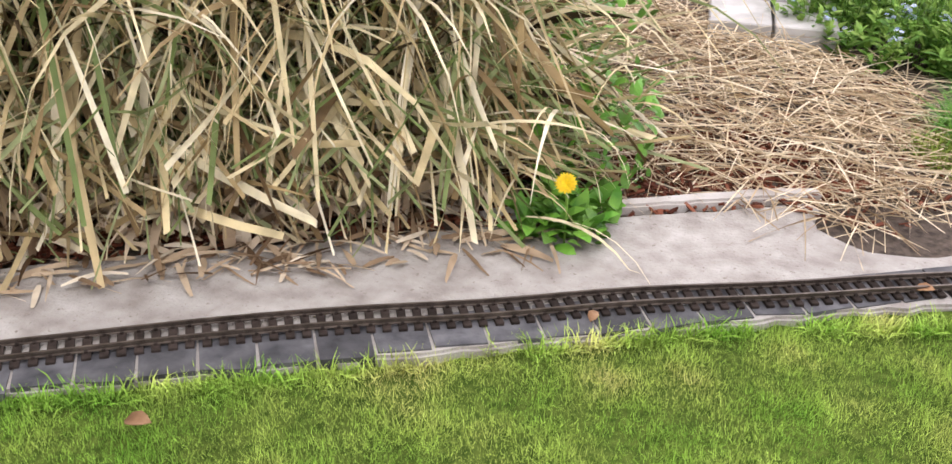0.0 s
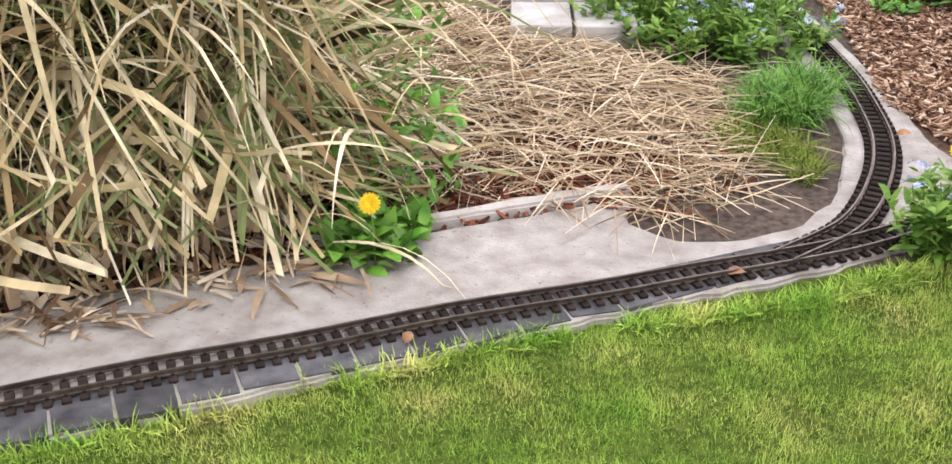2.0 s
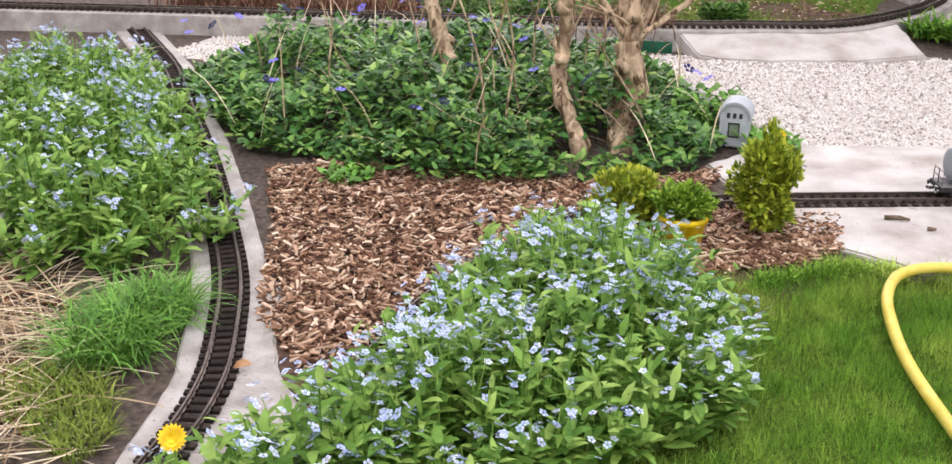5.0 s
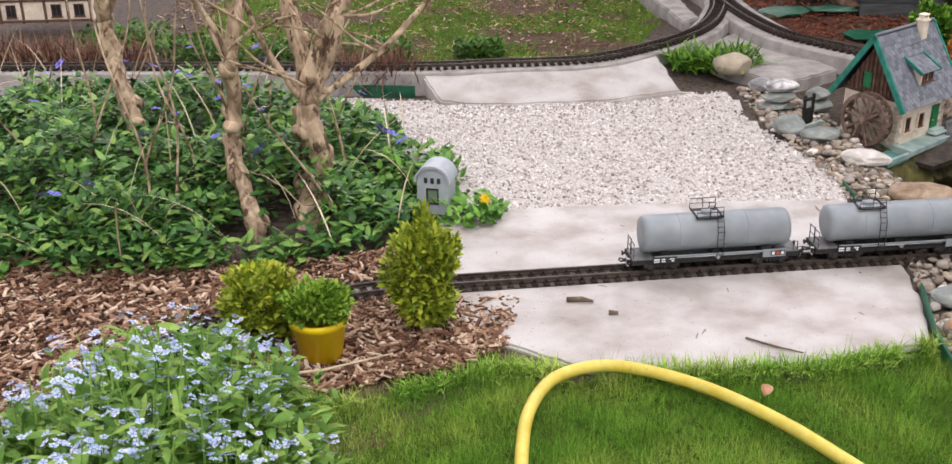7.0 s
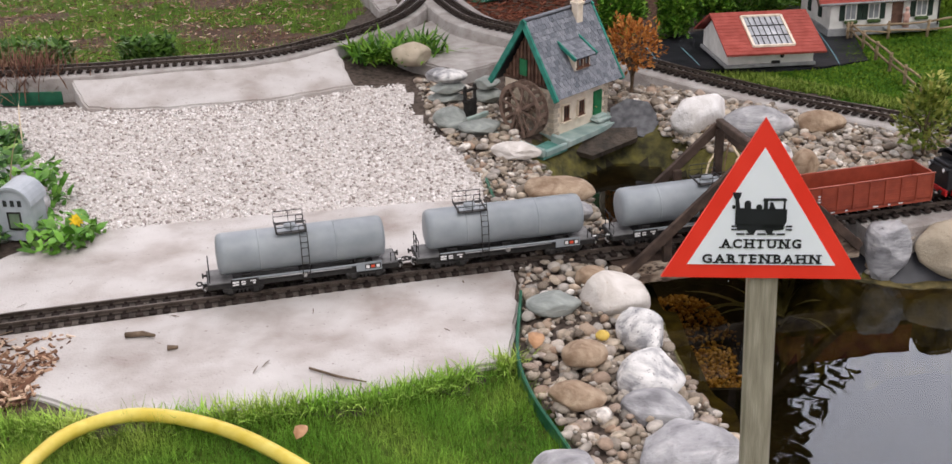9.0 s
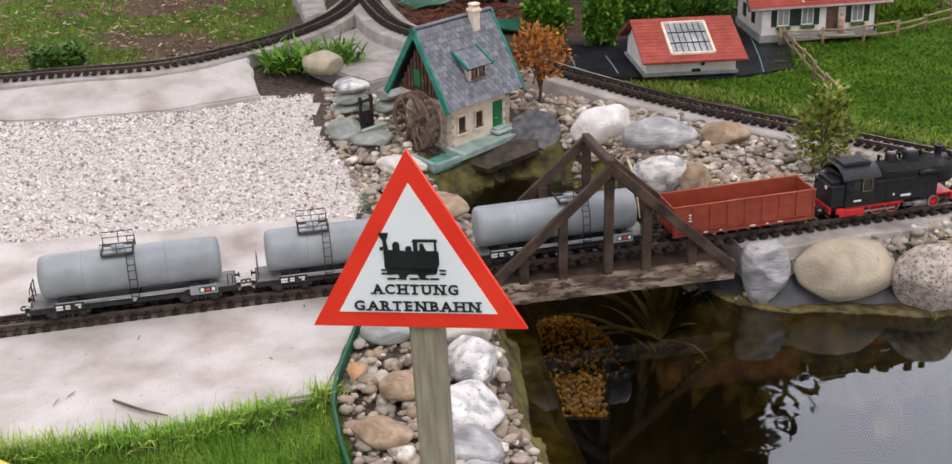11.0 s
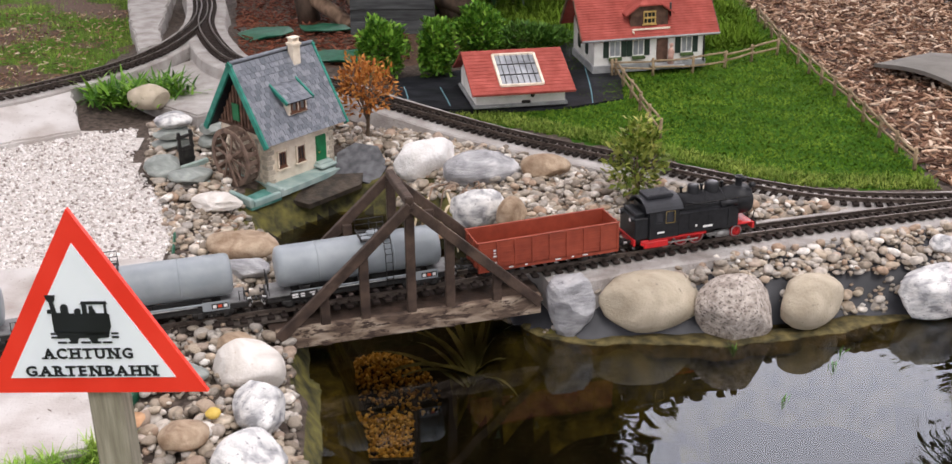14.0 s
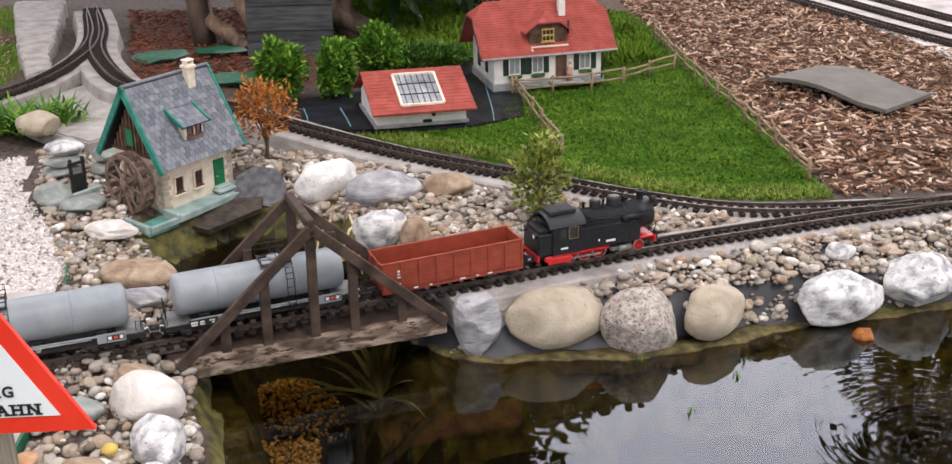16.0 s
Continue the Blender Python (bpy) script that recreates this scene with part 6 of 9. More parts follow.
    part("ridge", b, MILL_SLATE, h)
    b = Build()
    b.box((0.066, -0.018, rz - 0.014), (0.026, 0.026, 0.075), 0.002)
    b.box((0.066, -0.018, rz + 0.016), (0.032, 0.032, 0.008), 0.001)
    b.box((0.056, -0.018, rz + 0.026), (0.005, 0.02, 0.014), 0.001)
    b.box((0.076, -0.018, rz + 0.026), (0.005, 0.02, 0.014), 0.001)
    b.box((0.066, -0.018, rz + 0.034), (0.030, 0.024, 0.003), 0.0005)
    part("chimney", b, CREAM, h, "cream stone chimney")
    # dormer
    d = Build()
    d.box((-0.006, -0.085, 0.208), (0.066, 0.044, 0.044), 0.001)
    dm = part("dormer", d, CREAM, h)
    window(dm, -0.020, -0.107, 0.209, 0.021, 0.028, WIN_BROWN, GLASS_DARK, 0)
    window(dm, 0.009, -0.107, 0.209, 0.021, 0.028, WIN_BROWN, GLASS_DARK, 0)
    b = Build()
    f0 = Vector((-0.052, -0.118, 0.226))
    u = Vector((0, 0.085, 0.044)).normalized()
    n = roof_plane(b, f0, Vector((1, 0, 0)), u, 0.092, 0.096, 0.004)
    dr = part("dormer_roof", b, GREY_ROOF, dm)
    tiled(dr, f0, Vector((1, 0, 0)), u, n, 7, 5, 0.092 / 7, 0.0187, 0.0014, MILL_SLATE_ONE, single=True)
    for x in (-0.053, 0.041):
        b = Build()
        bar(b, Vector((x, -0.121, 0.226)), Vector((x, -0.121, 0.226)) + u * 0.099, 0.006, 0.011)
        part("bargeboard", b, TEAL, dr)
    window(h, -0.072, -D / 2 - 0.004, 0.068, 0.034, 0.052, CREAM, WIN_BROWN, 0, 0.008)
    window(h, -0.005, -D / 2 - 0.004, 0.068, 0.034, 0.052, CREAM, WIN_BROWN, 0, 0.008)
    for x in (-0.072, -0.005):
        window(h, x, -D / 2 - 0.006, 0.068, 0.024, 0.042, WIN_BROWN, GLASS_DARK, 1, 0.004)
    b = Build()
    b.box((0.072, -D / 2 - 0.006, 0.056), (0.036, 0.006, 0.088), 0.001)
    dr_ = part("door", b, GREEN_DOOR, h, "green wooden door")
    b = Build()
    b.rod((0.06, -D / 2 - 0.009, 0.052), (0.06, -D / 2 - 0.014, 0.052), 0.0022, 8)
    part("door_handle", b, BRASS, dr_)
    b = Build()
    b.box((0.072, -D / 2 - 0.022, 0.014), (0.06, 0.036, 0.008), 0.002)
    b.box((0.072, -D / 2 - 0.016, 0.021), (0.05, 0.022, 0.008), 0.002)
    part("doorstep", b, PALE_TEAL, h, "turquoise door steps")
    # water wheel
    cx, cy, cz, R = -0.172, -0.028, 0.086, 0.083
    hub = Build()
    hub.lathe([(0.001, -0.026), (0.011, -0.026), (0.011, 0.05), (0.001, 0.05)], 14, "x", (cx, cy, cz))
    wl = part("water_wheel", hub, WHEEL_BROWN, h, "brown wooden water wheel")
    for s in (-1, 1):
        x = cx + s * 0.017
        rim = Build()
        rim.lathe([(R - 0.013, -0.002), (R, -0.002), (R, 0.002), (R - 0.013, 0.002), (R - 0.013, -0.002)], 36, "x", (x, cy, cz), smooth=False)
        part("rim", rim, WHEEL_BROWN, wl)
        for k in range(8):
            a = k * math.pi / 4 + 0.2
            sp = Build()
            bar(sp, (x, cy, cz), (x, cy + (R - 0.008) * math.cos(a), cz + (R - 0.008) * math.sin(a)), 0.004, 0.007)
            part("spoke", sp, WHEEL_BROWN, wl)
    for k in range(20):
        a = k * math.pi / 10
        p = Build()
        bar(p, (cx - 0.017, cy + (R - 0.006) * math.cos(a), cz + (R - 0.006) * math.sin(a)), (cx + 0.017, cy + (R - 0.006) * math.cos(a), cz + (R - 0.006) * math.sin(a)), 0.003, 0.014)
        o = part("paddle", p, WHEEL_BROWN, wl)
    b = Build()
    for s in (-1, 1):
        bar(b, (cx - 0.026, cy + s * 0.03, 0.01), (cx - 0.026, cy, cz), 0.005, 0.008)
    part("wheel_support", b, WHEEL_BROWN, h)
    # small sluice frame
    b = Build()
    for x in (-0.215, -0.175):
        b.box((x, 0.175, 0.055), (0.008, 0.008, 0.12), 0.0005)
    b.box((-0.195, 0.174, 0.035), (0.036, 0.004, 0.05), 0.0005)
    for z in (0.03, 0.065, 0.10):
        b.box((-0.195, 0.175, z), (0.055, 0.006, 0.009), 0.0005)
    part("sluice_gate", b, DARK, h, "dark sluice frame")
    return h


watermill()


def barn():
    h = root("barn", pose(1.215, 2.55, 0.03, 0, 0, 4) @ Matrix.Diagonal((0.88, 0.94, 1.0, 1)), "white model barn with red roof and skylight", "model house", "model farm")
    L, D, ez, rz = 0.34, 0.30, 0.062, 0.15
    w = Build()
    for s in (-1, 1):
        w.box((0, s * D / 2, ez / 2), (L, 0.006, ez), 0.001)
        g = [(s * L / 2, -D / 2, 0), (s * L / 2, D / 2, 0), (s * L / 2, D / 2, ez), (s * L / 2, 0.02, rz - 0.008), (s * L / 2, -D / 2, ez)]
        g2 = [(x - s * 0.006, y, z) for x, y, z in g]
        w.add(g + g2, [(0, 1, 2, 3, 4), (9, 8, 7, 6, 5)] + [(i, i + 5, (i + 1) % 5 + 5, (i + 1) % 5) for i in range(5)])
    part("wall", w, WALL_WHITE, h)
    p = Build()
    p.box((0, 0, 0.003), (L + 0.02, D + 0.02, 0.012), 0.002)
    part("plinth", p, PLINTH, h)
    RL = 0.39
    for s in (-1, 1):
        a = Vector((-s, 0, 0))
        c = Vector((s * RL / 2, s * 0.205 if s > 0 else -0.215, ez - 0.004 + (0 if s < 0 else 0)))
        up = Vector((0, 0.02 - c.y, rz - c.z))
        lu = up.length
        up.normalize()
        b = Build()
        n = roof_plane(b, c, a, up, RL, lu, 0.006)
        rp = part("roof", b, ROOF_RED, h, "faded red roof")
        tiled(rp, c, a, up, n, 26, 13, RL / 26, lu / 13.4, 0.0009, ROOF_RED, "shingles")
        if s < 0:
            fr = Build()
            q = lambda u, v_, t: c + a * u + up * v_ + n * t
            u0, u1, v0, v1 = 0.115, 0.275, lu * 0.16, lu * 0.86
            for (p0, p1) in (((u0, v0), (u1, v0)), ((u0, v1), (u1, v1)), ((u0, v0), (u0, v1)), ((u1, v0), (u1, v1))):
                bar(fr, q(*p0, 0.004), q(*p1, 0.004), 0.010, 0.008)
            sk = part("skylight", fr, CREAM, rp, "cream-framed glazed skylight")
            g = Build()
            g.add([q(u0, v0, 0.0035), q(u1, v0, 0.0035), q(u1, v1, 0.0035), q(u0, v1, 0.0035)], [(0, 1, 2, 3)])
            part("pane", g, PANE, sk)
            for k in range(1, 7):
                m_ = Build()
                u = u0 + (u1 - u0) * k / 7
                bar(m_, q(u, v0, 0.005), q(u, v1, 0.005), 0.002, 0.003)
                part("glazing_bar", m_, DARK, sk)
            for k in range(1, 3):
                m_ = Build()
                v_ = v0 + (v1 - v0) * k / 3
                bar(m_, q(u0, v_, 0.005), q(u1, v_, 0.005), 0.002, 0.003)
                part("glazing_bar", m_, DARK, sk)
    for x, wd in ((-0.09, 0.05), (0.0, 0.045), (0.095, 0.05)):
        b = Build()
        b.box((x, -D / 2 - 0.003, ez - 0.014), (wd, 0.004, 0.009))
        part("vent", b, DARK, h)
    b = Build()
    b.lathe([(0.001, -0.003), (0.008, -0.003), (0.008, 0.0), (0.001, 0.0)], 14, "y", (0.045, -D / 2 - 0.003, 0.034))
    b.box((0.02, -D / 2 - 0.006, 0.012), (0.035, 0.008, 0.012), 0.003)
    part("wall_lamp", b, DARK, h)
    return h


barn()


OCHRE = mat("ochre_paint", (0.42, 0.27, 0.08), (0.58, 0.40, 0.14), 40, 0.6, bump=0.05, patch=0.15, patch_scale=20)


def farmhouse():
    h = root("farmhouse", pose(1.754, 2.970, 0.035, 0, -1.3, 3), "white model farmhouse with red half-hipped roof and brown dormer", "model house", "model farm")
    L, D, ez, rz, RL = 0.417, 0.30, 0.138, 0.292, 0.515
    cut = 0.72  # how far up the verges run before the half hips begin
    w = Build()
    for s in (-1, 1):
        w.box((0, s * D / 2, ez / 2), (L, 0.006, ez), 0.001)
        yc, zc = D / 2 * (1 - cut), ez + (rz - ez) * cut - 0.012
        g = [(s * L / 2, -D / 2, 0), (s * L / 2, D / 2, 0), (s * L / 2, D / 2, ez), (s * L / 2, yc, zc), (s * L / 2, -yc, zc), (s * L / 2, -D / 2, ez)]
        g2 = [(x - s * 0.006, y, z) for x, y, z in g]
        w.add(g + g2, [tuple(range(6)), tuple(range(11, 5, -1))] + [(i, i + 6, (i + 1) % 6 + 6, (i + 1) % 6) for i in range(6)])
    part("wall", w, WALL_WHITE, h)
    p = Build()
    p.box((0, 0, 0.004), (L + 0.012, D + 0.012, 0.03), 0.002)
    part("plinth", p, PLINTH, h)
    ye, ze, hip = 0.172, 0.118, 0.055
    def width(u):
        """Half the roof's width at a height between eave and ridge."""
        return RL / 2 - hip * max(0.0, (u - cut) / (1 - cut))
    def at(s, x, u, out=0.0):
        return (x, s * (ye * (1 - u) + out * 0.7), ze + (rz - ze) * u + out * 0.7)
    for s in (-1, 1):
        b = Build()
        out = [at(s, -width(u), u) for u in (0, cut, 1)] + [at(s, width(u), u) for u in (1, cut, 0)]
        low = [(x, y, z - 0.008) for x, y, z in out]
        b.add(out + low, [tuple(range(6)), tuple(range(11, 5, -1))] + [(i, i + 6, (i + 1) % 6 + 6, (i + 1) % 6) for i in range(6)])
        rp = part("roof", b, ROOF_RED, h, "red tiled roof")
        t = Build()
        rows = 22
        for k in range(rows):
            u0, u1 = k / rows, (k + 1) / rows
            n = 24
            for j in range(n):
                if j % 2 == k % 2 and u1 > 0.97:
                    continue
                xa, xb = [(-1 + 2 * (j + e) / n) for e in (0.02, 0.98)]
                q = [at(s, xa * width(u0), u0, 0.0022), at(s, xb * width(u0), u0, 0.0022), at(s, xb * width(u1), u1, 0.0004), at(s, xa * width(u1), u1, 0.0004)]
                q += [at(s, xa * width(u0), u0, -0.001), at(s, xb * width(u0), u0, -0.001)]
                t.add(q, [(0, 1, 2, 3), (0, 4, 5, 1)])
        part("shingles", t, ROOF_RED, rp)["kind"] = "stuff"
        gt = Build()
        gt.rod(at(s, -RL / 2, -0.02, 0.002), at(s, RL / 2, -0.02, 0.002), 0.004, 8)
        part("gutter", gt, PLINTH, rp)
        e = Build()
        c0, c1 = at(-1, s * width(cut), cut), at(1, s * width(cut), cut)
        top = at(1, s * width(1), 1)
        tri_ = [c0, c1, top] + [(x, y, z - 0.008) for x, y, z in (c0, c1, top)]
        e.add(tri_, [(0, 1, 2), (5, 4, 3), (0, 3, 4, 1), (1, 4, 5, 2), (2, 5, 3, 0)])
        part("half_hip", e, ROOF_RED, h)
        for f in (-1, 1):
            t = Build()
            x = s * (RL / 2 + 0.001)
            bar(t, Vector(at(f, x, 0, -0.007)), Vector(at(f, x, cut, -0.007)), 0.005, 0.013)
            part("bargeboard", t, TIMBER, rp)
    # dormer with a small half-hipped roof of its own
    dw = Build()
    face = [(-0.070, 0.145), (0.070, 0.145), (0.070, 0.203), (0.036, 0.226), (-0.036, 0.226), (-0.070, 0.203)]
    v = [(x, y, z) for y in (-0.140, 0.0) for x, z in face]
    dw.add(v, [tuple(range(6)), tuple(range(11, 5, -1))] + [(i, i + 6, (i + 1) % 6 + 6, (i + 1) % 6) for i in range(6)])
    dm = part("dormer", dw, TIMBER, h, "brown timber dormer")
    window(dm, 0.0, -0.141, 0.182, 0.046, 0.046, OCHRE, GLASS_DARK, 2)
    for z in (0.160, 0.182, 0.204):
        b = Build()
        b.box((0, -0.146, z), (0.046, 0.004, 0.006))
        part("glazing_bar", b, OCHRE, dm)
    b = Build()
    b.box((0.004, -0.154, 0.143), (0.142, 0.005, 0.006), 0.001)
    b.box((-0.066, -0.163, 0.135), (0.006, 0.02, 0.006), 0.001)
    part("snow_guard", b, CREAM, dm)
    for s in (-1, 1):
        b = Build()
        pl_ = [(s * 0.090, -0.155, 0.197), (s * 0.042, -0.155, 0.2325), (0, -0.112, 0.262), (0, -0.02, 0.262), (s * 0.090, -0.085, 0.197)]
        pl_ += [(x, y, z - 0.006) for x, y, z in pl_]
        b.add(pl_, [tuple(range(5)), tuple(range(9, 4, -1))] + [(i, i + 5, (i + 1) % 5 + 5, (i + 1) % 5) for i in range(5)])
        part("dormer_roof", b, ROOF_RED, dm)
    b = Build()
    hp = [(-0.042, -0.156, 0.2325), (0.042, -0.156, 0.2325), (0, -0.112, 0.263)]
    hp += [(x, y, z - 0.006) for x, y, z in hp]
    b.add(hp, [(0, 1, 2), (5, 4, 3), (0, 3, 4, 1), (1, 4, 5, 2), (2, 5, 3, 0)])
    part("dormer_hip", b, ROOF_RED, dm)
    b = Build()
    b.box((0.080, -0.05, 0.275), (0.026, 0.026, 0.09), 0.002)
    b.box((0.080, -0.05, 0.322), (0.032, 0.032, 0.008), 0.001)
    part("chimney", b, WALL_WHITE, h)
    b = Build()
    b.rod((0.088, -0.112, 0.175), (0.088, -0.112, 0.225), 0.004, 8)
    part("flue", b, DARK, h)
    b = Build()
    b.rod((0.205, -0.157, 0.012), (0.205, -0.157, 0.105), 0.003, 8)
    part("downpipe", b, DARK, h)
    FLOWER = mat("flower_box_green", (0.03, 0.06, 0.015), (0.08, 0.13, 0.04), 90, 0.9, bump=0.8)
    for x in (-0.131, -0.0435, 0.139):
        wn_ = window(h, x, -D / 2 - 0.003, 0.078, 0.044, 0.060, WALL_WHITE, PANE, 1)
        for s in (-1, 1):
            b = Build()
            b.box((x + s * 0.033, -D / 2 - 0.005, 0.078), (0.020, 0.004, 0.062), 0.0005)
            part("shutter", b, SHUTTER, wn_, "dark green shutter")
        b = Build()
        b.box((x, -D / 2 - 0.012, 0.042), (0.05, 0.014, 0.012), 0.003)
        part("flower_box", b, FLOWER, wn_)
    b = Build()
    b.box((0.047, -D / 2 - 0.004, 0.064), (0.042, 0.006, 0.092), 0.001)
    part("door", b, TIMBER, h, "brown wooden door")
    for y in (-0.06, 0.05):
        b = Build()
        b.box((-L / 2 - 0.004, y, 0.07), (0.004, 0.03, 0.05), 0.0005)
        part("window", b, SHUTTER, h)
    b = Build()
    b.box((0.06, -D / 2 - 0.025, 0.010), (0.12, 0.05, 0.012), 0.003)
    part("terrace", b, PLINTH, h)
    return h


farmhouse()
FIG = mat("painted_figure", (0.45, 0.25, 0.2), (0.6, 0.4, 0.33), 60, 0.6, bump=0.05, patch=0.3, patch_scale=60)
b = Build()
b.lathe([(0.001, 0), (0.012, 0.0), (0.010, 0.03), (0.013, 0.045), (0.006, 0.058), (0.004, 0.061), (0.0075, 0.066), (0.0075, 0.072), (0.001, 0.077)], 12)
o = obj("figurine", b, FIG)
o.matrix_basis = pose(1.835, 2.795, 0.052)
tagged(o, "small painted figurine standing before the farmhouse door", "figurine")

# rustic fences
RUSTIC = mat("rustic_wood", (0.20, 0.14, 0.08), (0.38, 0.29, 0.18), 50, 0.85, bump=0.4, fine=140, patch=0.2, patch_scale=12)


def fence(pts, label, step=0.15, hgt=0.065):
    base = Vector((*pts[0], gz(*pts[0])))
    t = root("fence", Matrix.Translation(base), label, "fence", "rustic fences")
    path = smooth_path([(x, y, gz(x, y)) for x, y in pts], step)
    path = [Vector(p) - base for p in path]
    r = random.Random(len(pts))
    for i, p in enumerate(path):
        b = Build()
        b.tube([p + Vector((0, 0, -0.01)), p + Vector((r.uniform(-0.004, 0.004), r.uniform(-0.004, 0.004), hgt))], [0.006, 0.005], 7)
        part("post", b, RUSTIC, t)
        if i:
            for z in (0.03, 0.055):
                b = Build()
                q0, q1 = path[i - 1] + Vector((0, 0, z + r.uniform(-0.006, 0.006))), p + Vector((0, 0, z + r.uniform(-0.006, 0.006)))
                d = (q1 - q0) * 0.06
                b.tube([q0 - d, (q0 + q1) / 2 + Vector((r.uniform(-0.003, 0.003), 0, r.uniform(-0.004, 0.002))), q1 + d], [0.0042, 0.004, 0.0035], 6)
                part("fence_rail", b, RUSTIC, t)
    return t


fence([(1.63, 2.78), (1.61, 2.40), (1.59, 1.92)], "rustic pole fence along the model meadow")
fence([(1.615, 2.775), (1.95, 2.79), (2.33, 3.00)], "rustic pole fence before the farmhouse")
fence([(2.45, 3.6), (2.36, 3.0), (2.28, 2.2), (2.215, 1.58)], "low rustic pole fence along the bark mulch")

# roofing felt sheet on the mulch
b = Build()
V, Fq = [], []
for i in range(13):
    u = i / 12
    for j in range(2):
        p = Vector((2.55, 2.66, 0)).lerp(Vector((2.755, 2.18, 0)), u).lerp(Vector((2.83, 2.79, 0)).lerp(Vector((3.02, 2.34, 0)), u), j)
        V.append((p.x, p.y, 0.060 + 0.022 * math.sin(math.pi * min(1, u * 1.3)) - 0.006 * u))
V += [(x, y, z - 0.014) for x, y, z in V]
for i in range(12):
    Fq += [(2 * i, 2 * i + 1, 2 * i + 3, 2 * i + 2), (26 + 2 * i, 26 + 2 * i + 2, 26 + 2 * i + 3, 26 + 2 * i + 1), (2 * i, 2 * i + 2, 26 + 2 * i + 2, 26 + 2 * i), (2 * i + 1, 26 + 2 * i + 1, 26 + 2 * i + 3, 2 * i + 3)]
Fq += [(0, 26, 27, 1), (24, 25, 51, 50)]
b.add(V, Fq)
FELT = mat("grey_felt", (0.13, 0.122, 0.108), (0.185, 0.175, 0.155), 12, 0.95, bump=0.3, fine=120, patch=0.12, patch_scale=5, distort=0.6, fleck=(50, 0.70, (0.28, 0.27, 0.25)))
tagged(obj("board", b, FELT), "bent grey fibre board lying on bark mulch", "board")
# model station yard
slab("pavement", [(3.30, 4.6), (3.42, 4.1), (3.50, 3.4), (3.46, 2.75), (4.4, 2.4), (4.6, 4.6)], -0.05, 0.03, "light grey concrete yard beside the mulch")
for k in range(3):
    railway("railway_track", [(3.34 + k * 0.2, 4.9, 0.032), (3.45 + k * 0.2, 4.1, 0.032), (3.55 + k * 0.2, 3.4, 0.032), (3.72 + k * 0.22, 2.6, 0.032)], "dark rails of the station yard")

# ---- plants ----
GRASS = mat("lawn_grass", (0, 0, 0), (0, 0, 0), 5, 0.75, spec=0.15, bump=0.0, patch=0.2, patch_scale=16, vary=0.5, stops=[(0.30, (0.15, 0.34, 0.035)), (0.44, (0.27, 0.45, 0.07)), (0.56, (0.39, 0.52, 0.11)), (0.66, (0.52, 0.55, 0.17)), (0.77, (0.62, 0.54, 0.26))])
GRASS_DEEP = mat("deep_lawn_grass", (0, 0, 0), (0, 0, 0), 5, 0.75, spec=0.15, bump=0.0, patch=0.18, patch_scale=12, vary=0.5, stops=[(0.32, (0.08, 0.22, 0.018)), (0.5, (0.16, 0.31, 0.035)), (0.64, (0.26, 0.38, 0.06)), (0.8, (0.40, 0.43, 0.12))])
VERGE = mat("verge_grass", (0.11, 0.18, 0.025), (0.25, 0.31, 0.065), 12, 0.8, spec=0.1, bump=0.0, patch=0.2, patch_scale=9, vary=0.4)
TUFT = mat("tuft_grass", (0.06, 0.19, 0.018), (0.17, 0.36, 0.045), 20, 0.55, bump=0.0, patch=0.15, patch_scale=9, vary=0.4)
MEADOW = mat("meadow_clover", (0.05, 0.112, 0.008), (0.145, 0.222, 0.026), 9, 0.9, spec=0.05, bump=0.0, patch=0.25, patch_scale=7, vary=0.3)
STRAW = pieces_mat("dry_reed_blades", [(0, (0.10, 0.06, 0.028)), (0.16, (0.38, 0.275, 0.14)), (0.42, (0.66, 0.55, 0.32)), (0.75, (0.79, 0.70, 0.48)), (1, (0.88, 0.81, 0.64))], 0.5, 14, bump=0.1, translucent=0.07, grain=0.2)
LITTER = pieces_mat("dead_reed_leaves", [(0, (0.11, 0.065, 0.035)), (0.3, (0.34, 0.24, 0.15)), (0.65, (0.62, 0.50, 0.36)), (1, (0.78, 0.70, 0.57))], 0.6, 14, bump=0.1, translucent=0.1, grain=0.16)
# dark colours standing in for the shade between the reed blades
REED_SHADE = pieces_mat("shaded_reed_blades", [(0, (0.025, 0.017, 0.010)), (0.6, (0.07, 0.048, 0.026)), (1, (0.15, 0.105, 0.055))], 0.7, 14, bump=0.1, grain=0.16)
REED_GREEN = pieces_mat("green_reed_blades", [(0, (0.16, 0.22, 0.07)), (0.5, (0.27, 0.33, 0.14)), (1, (0.38, 0.42, 0.22))], 0.5, 14, bump=0.1, translucent=0.2, grain=0.14)
STALK = pieces_mat("straw_stalks", [(0, (0.28, 0.195, 0.115)), (0.3, (0.52, 0.405, 0.265)), (0.7, (0.69, 0.575, 0.40)), (1, (0.83, 0.74, 0.57))], 0.6, 30, bump=0.1)
FMN_LEAF = pieces_mat("forget_me_not_leaves", [(0, (0.07, 0.17, 0.025)), (0.5, (0.18, 0.34, 0.06)), (1, (0.34, 0.50, 0.12))], 0.55, 40, bump=0.1, translucent=0.25)
FMN_BLUE = pieces_mat("blue_petals", [(0, (0.42, 0.53, 0.88)), (0.6, (0.58, 0.67, 0.94)), (1, (0.78, 0.78, 0.95))], 0.6, 90, bump=0.0, translucent=0.2, grain=0.03)
YELLOW = mat("yellow_petals", (0.75, 0.50, 0.01), (0.85, 0.62, 0.02), 60, 0.6, bump=0.0, patch=0.1, patch_scale=60, vary=0.12)
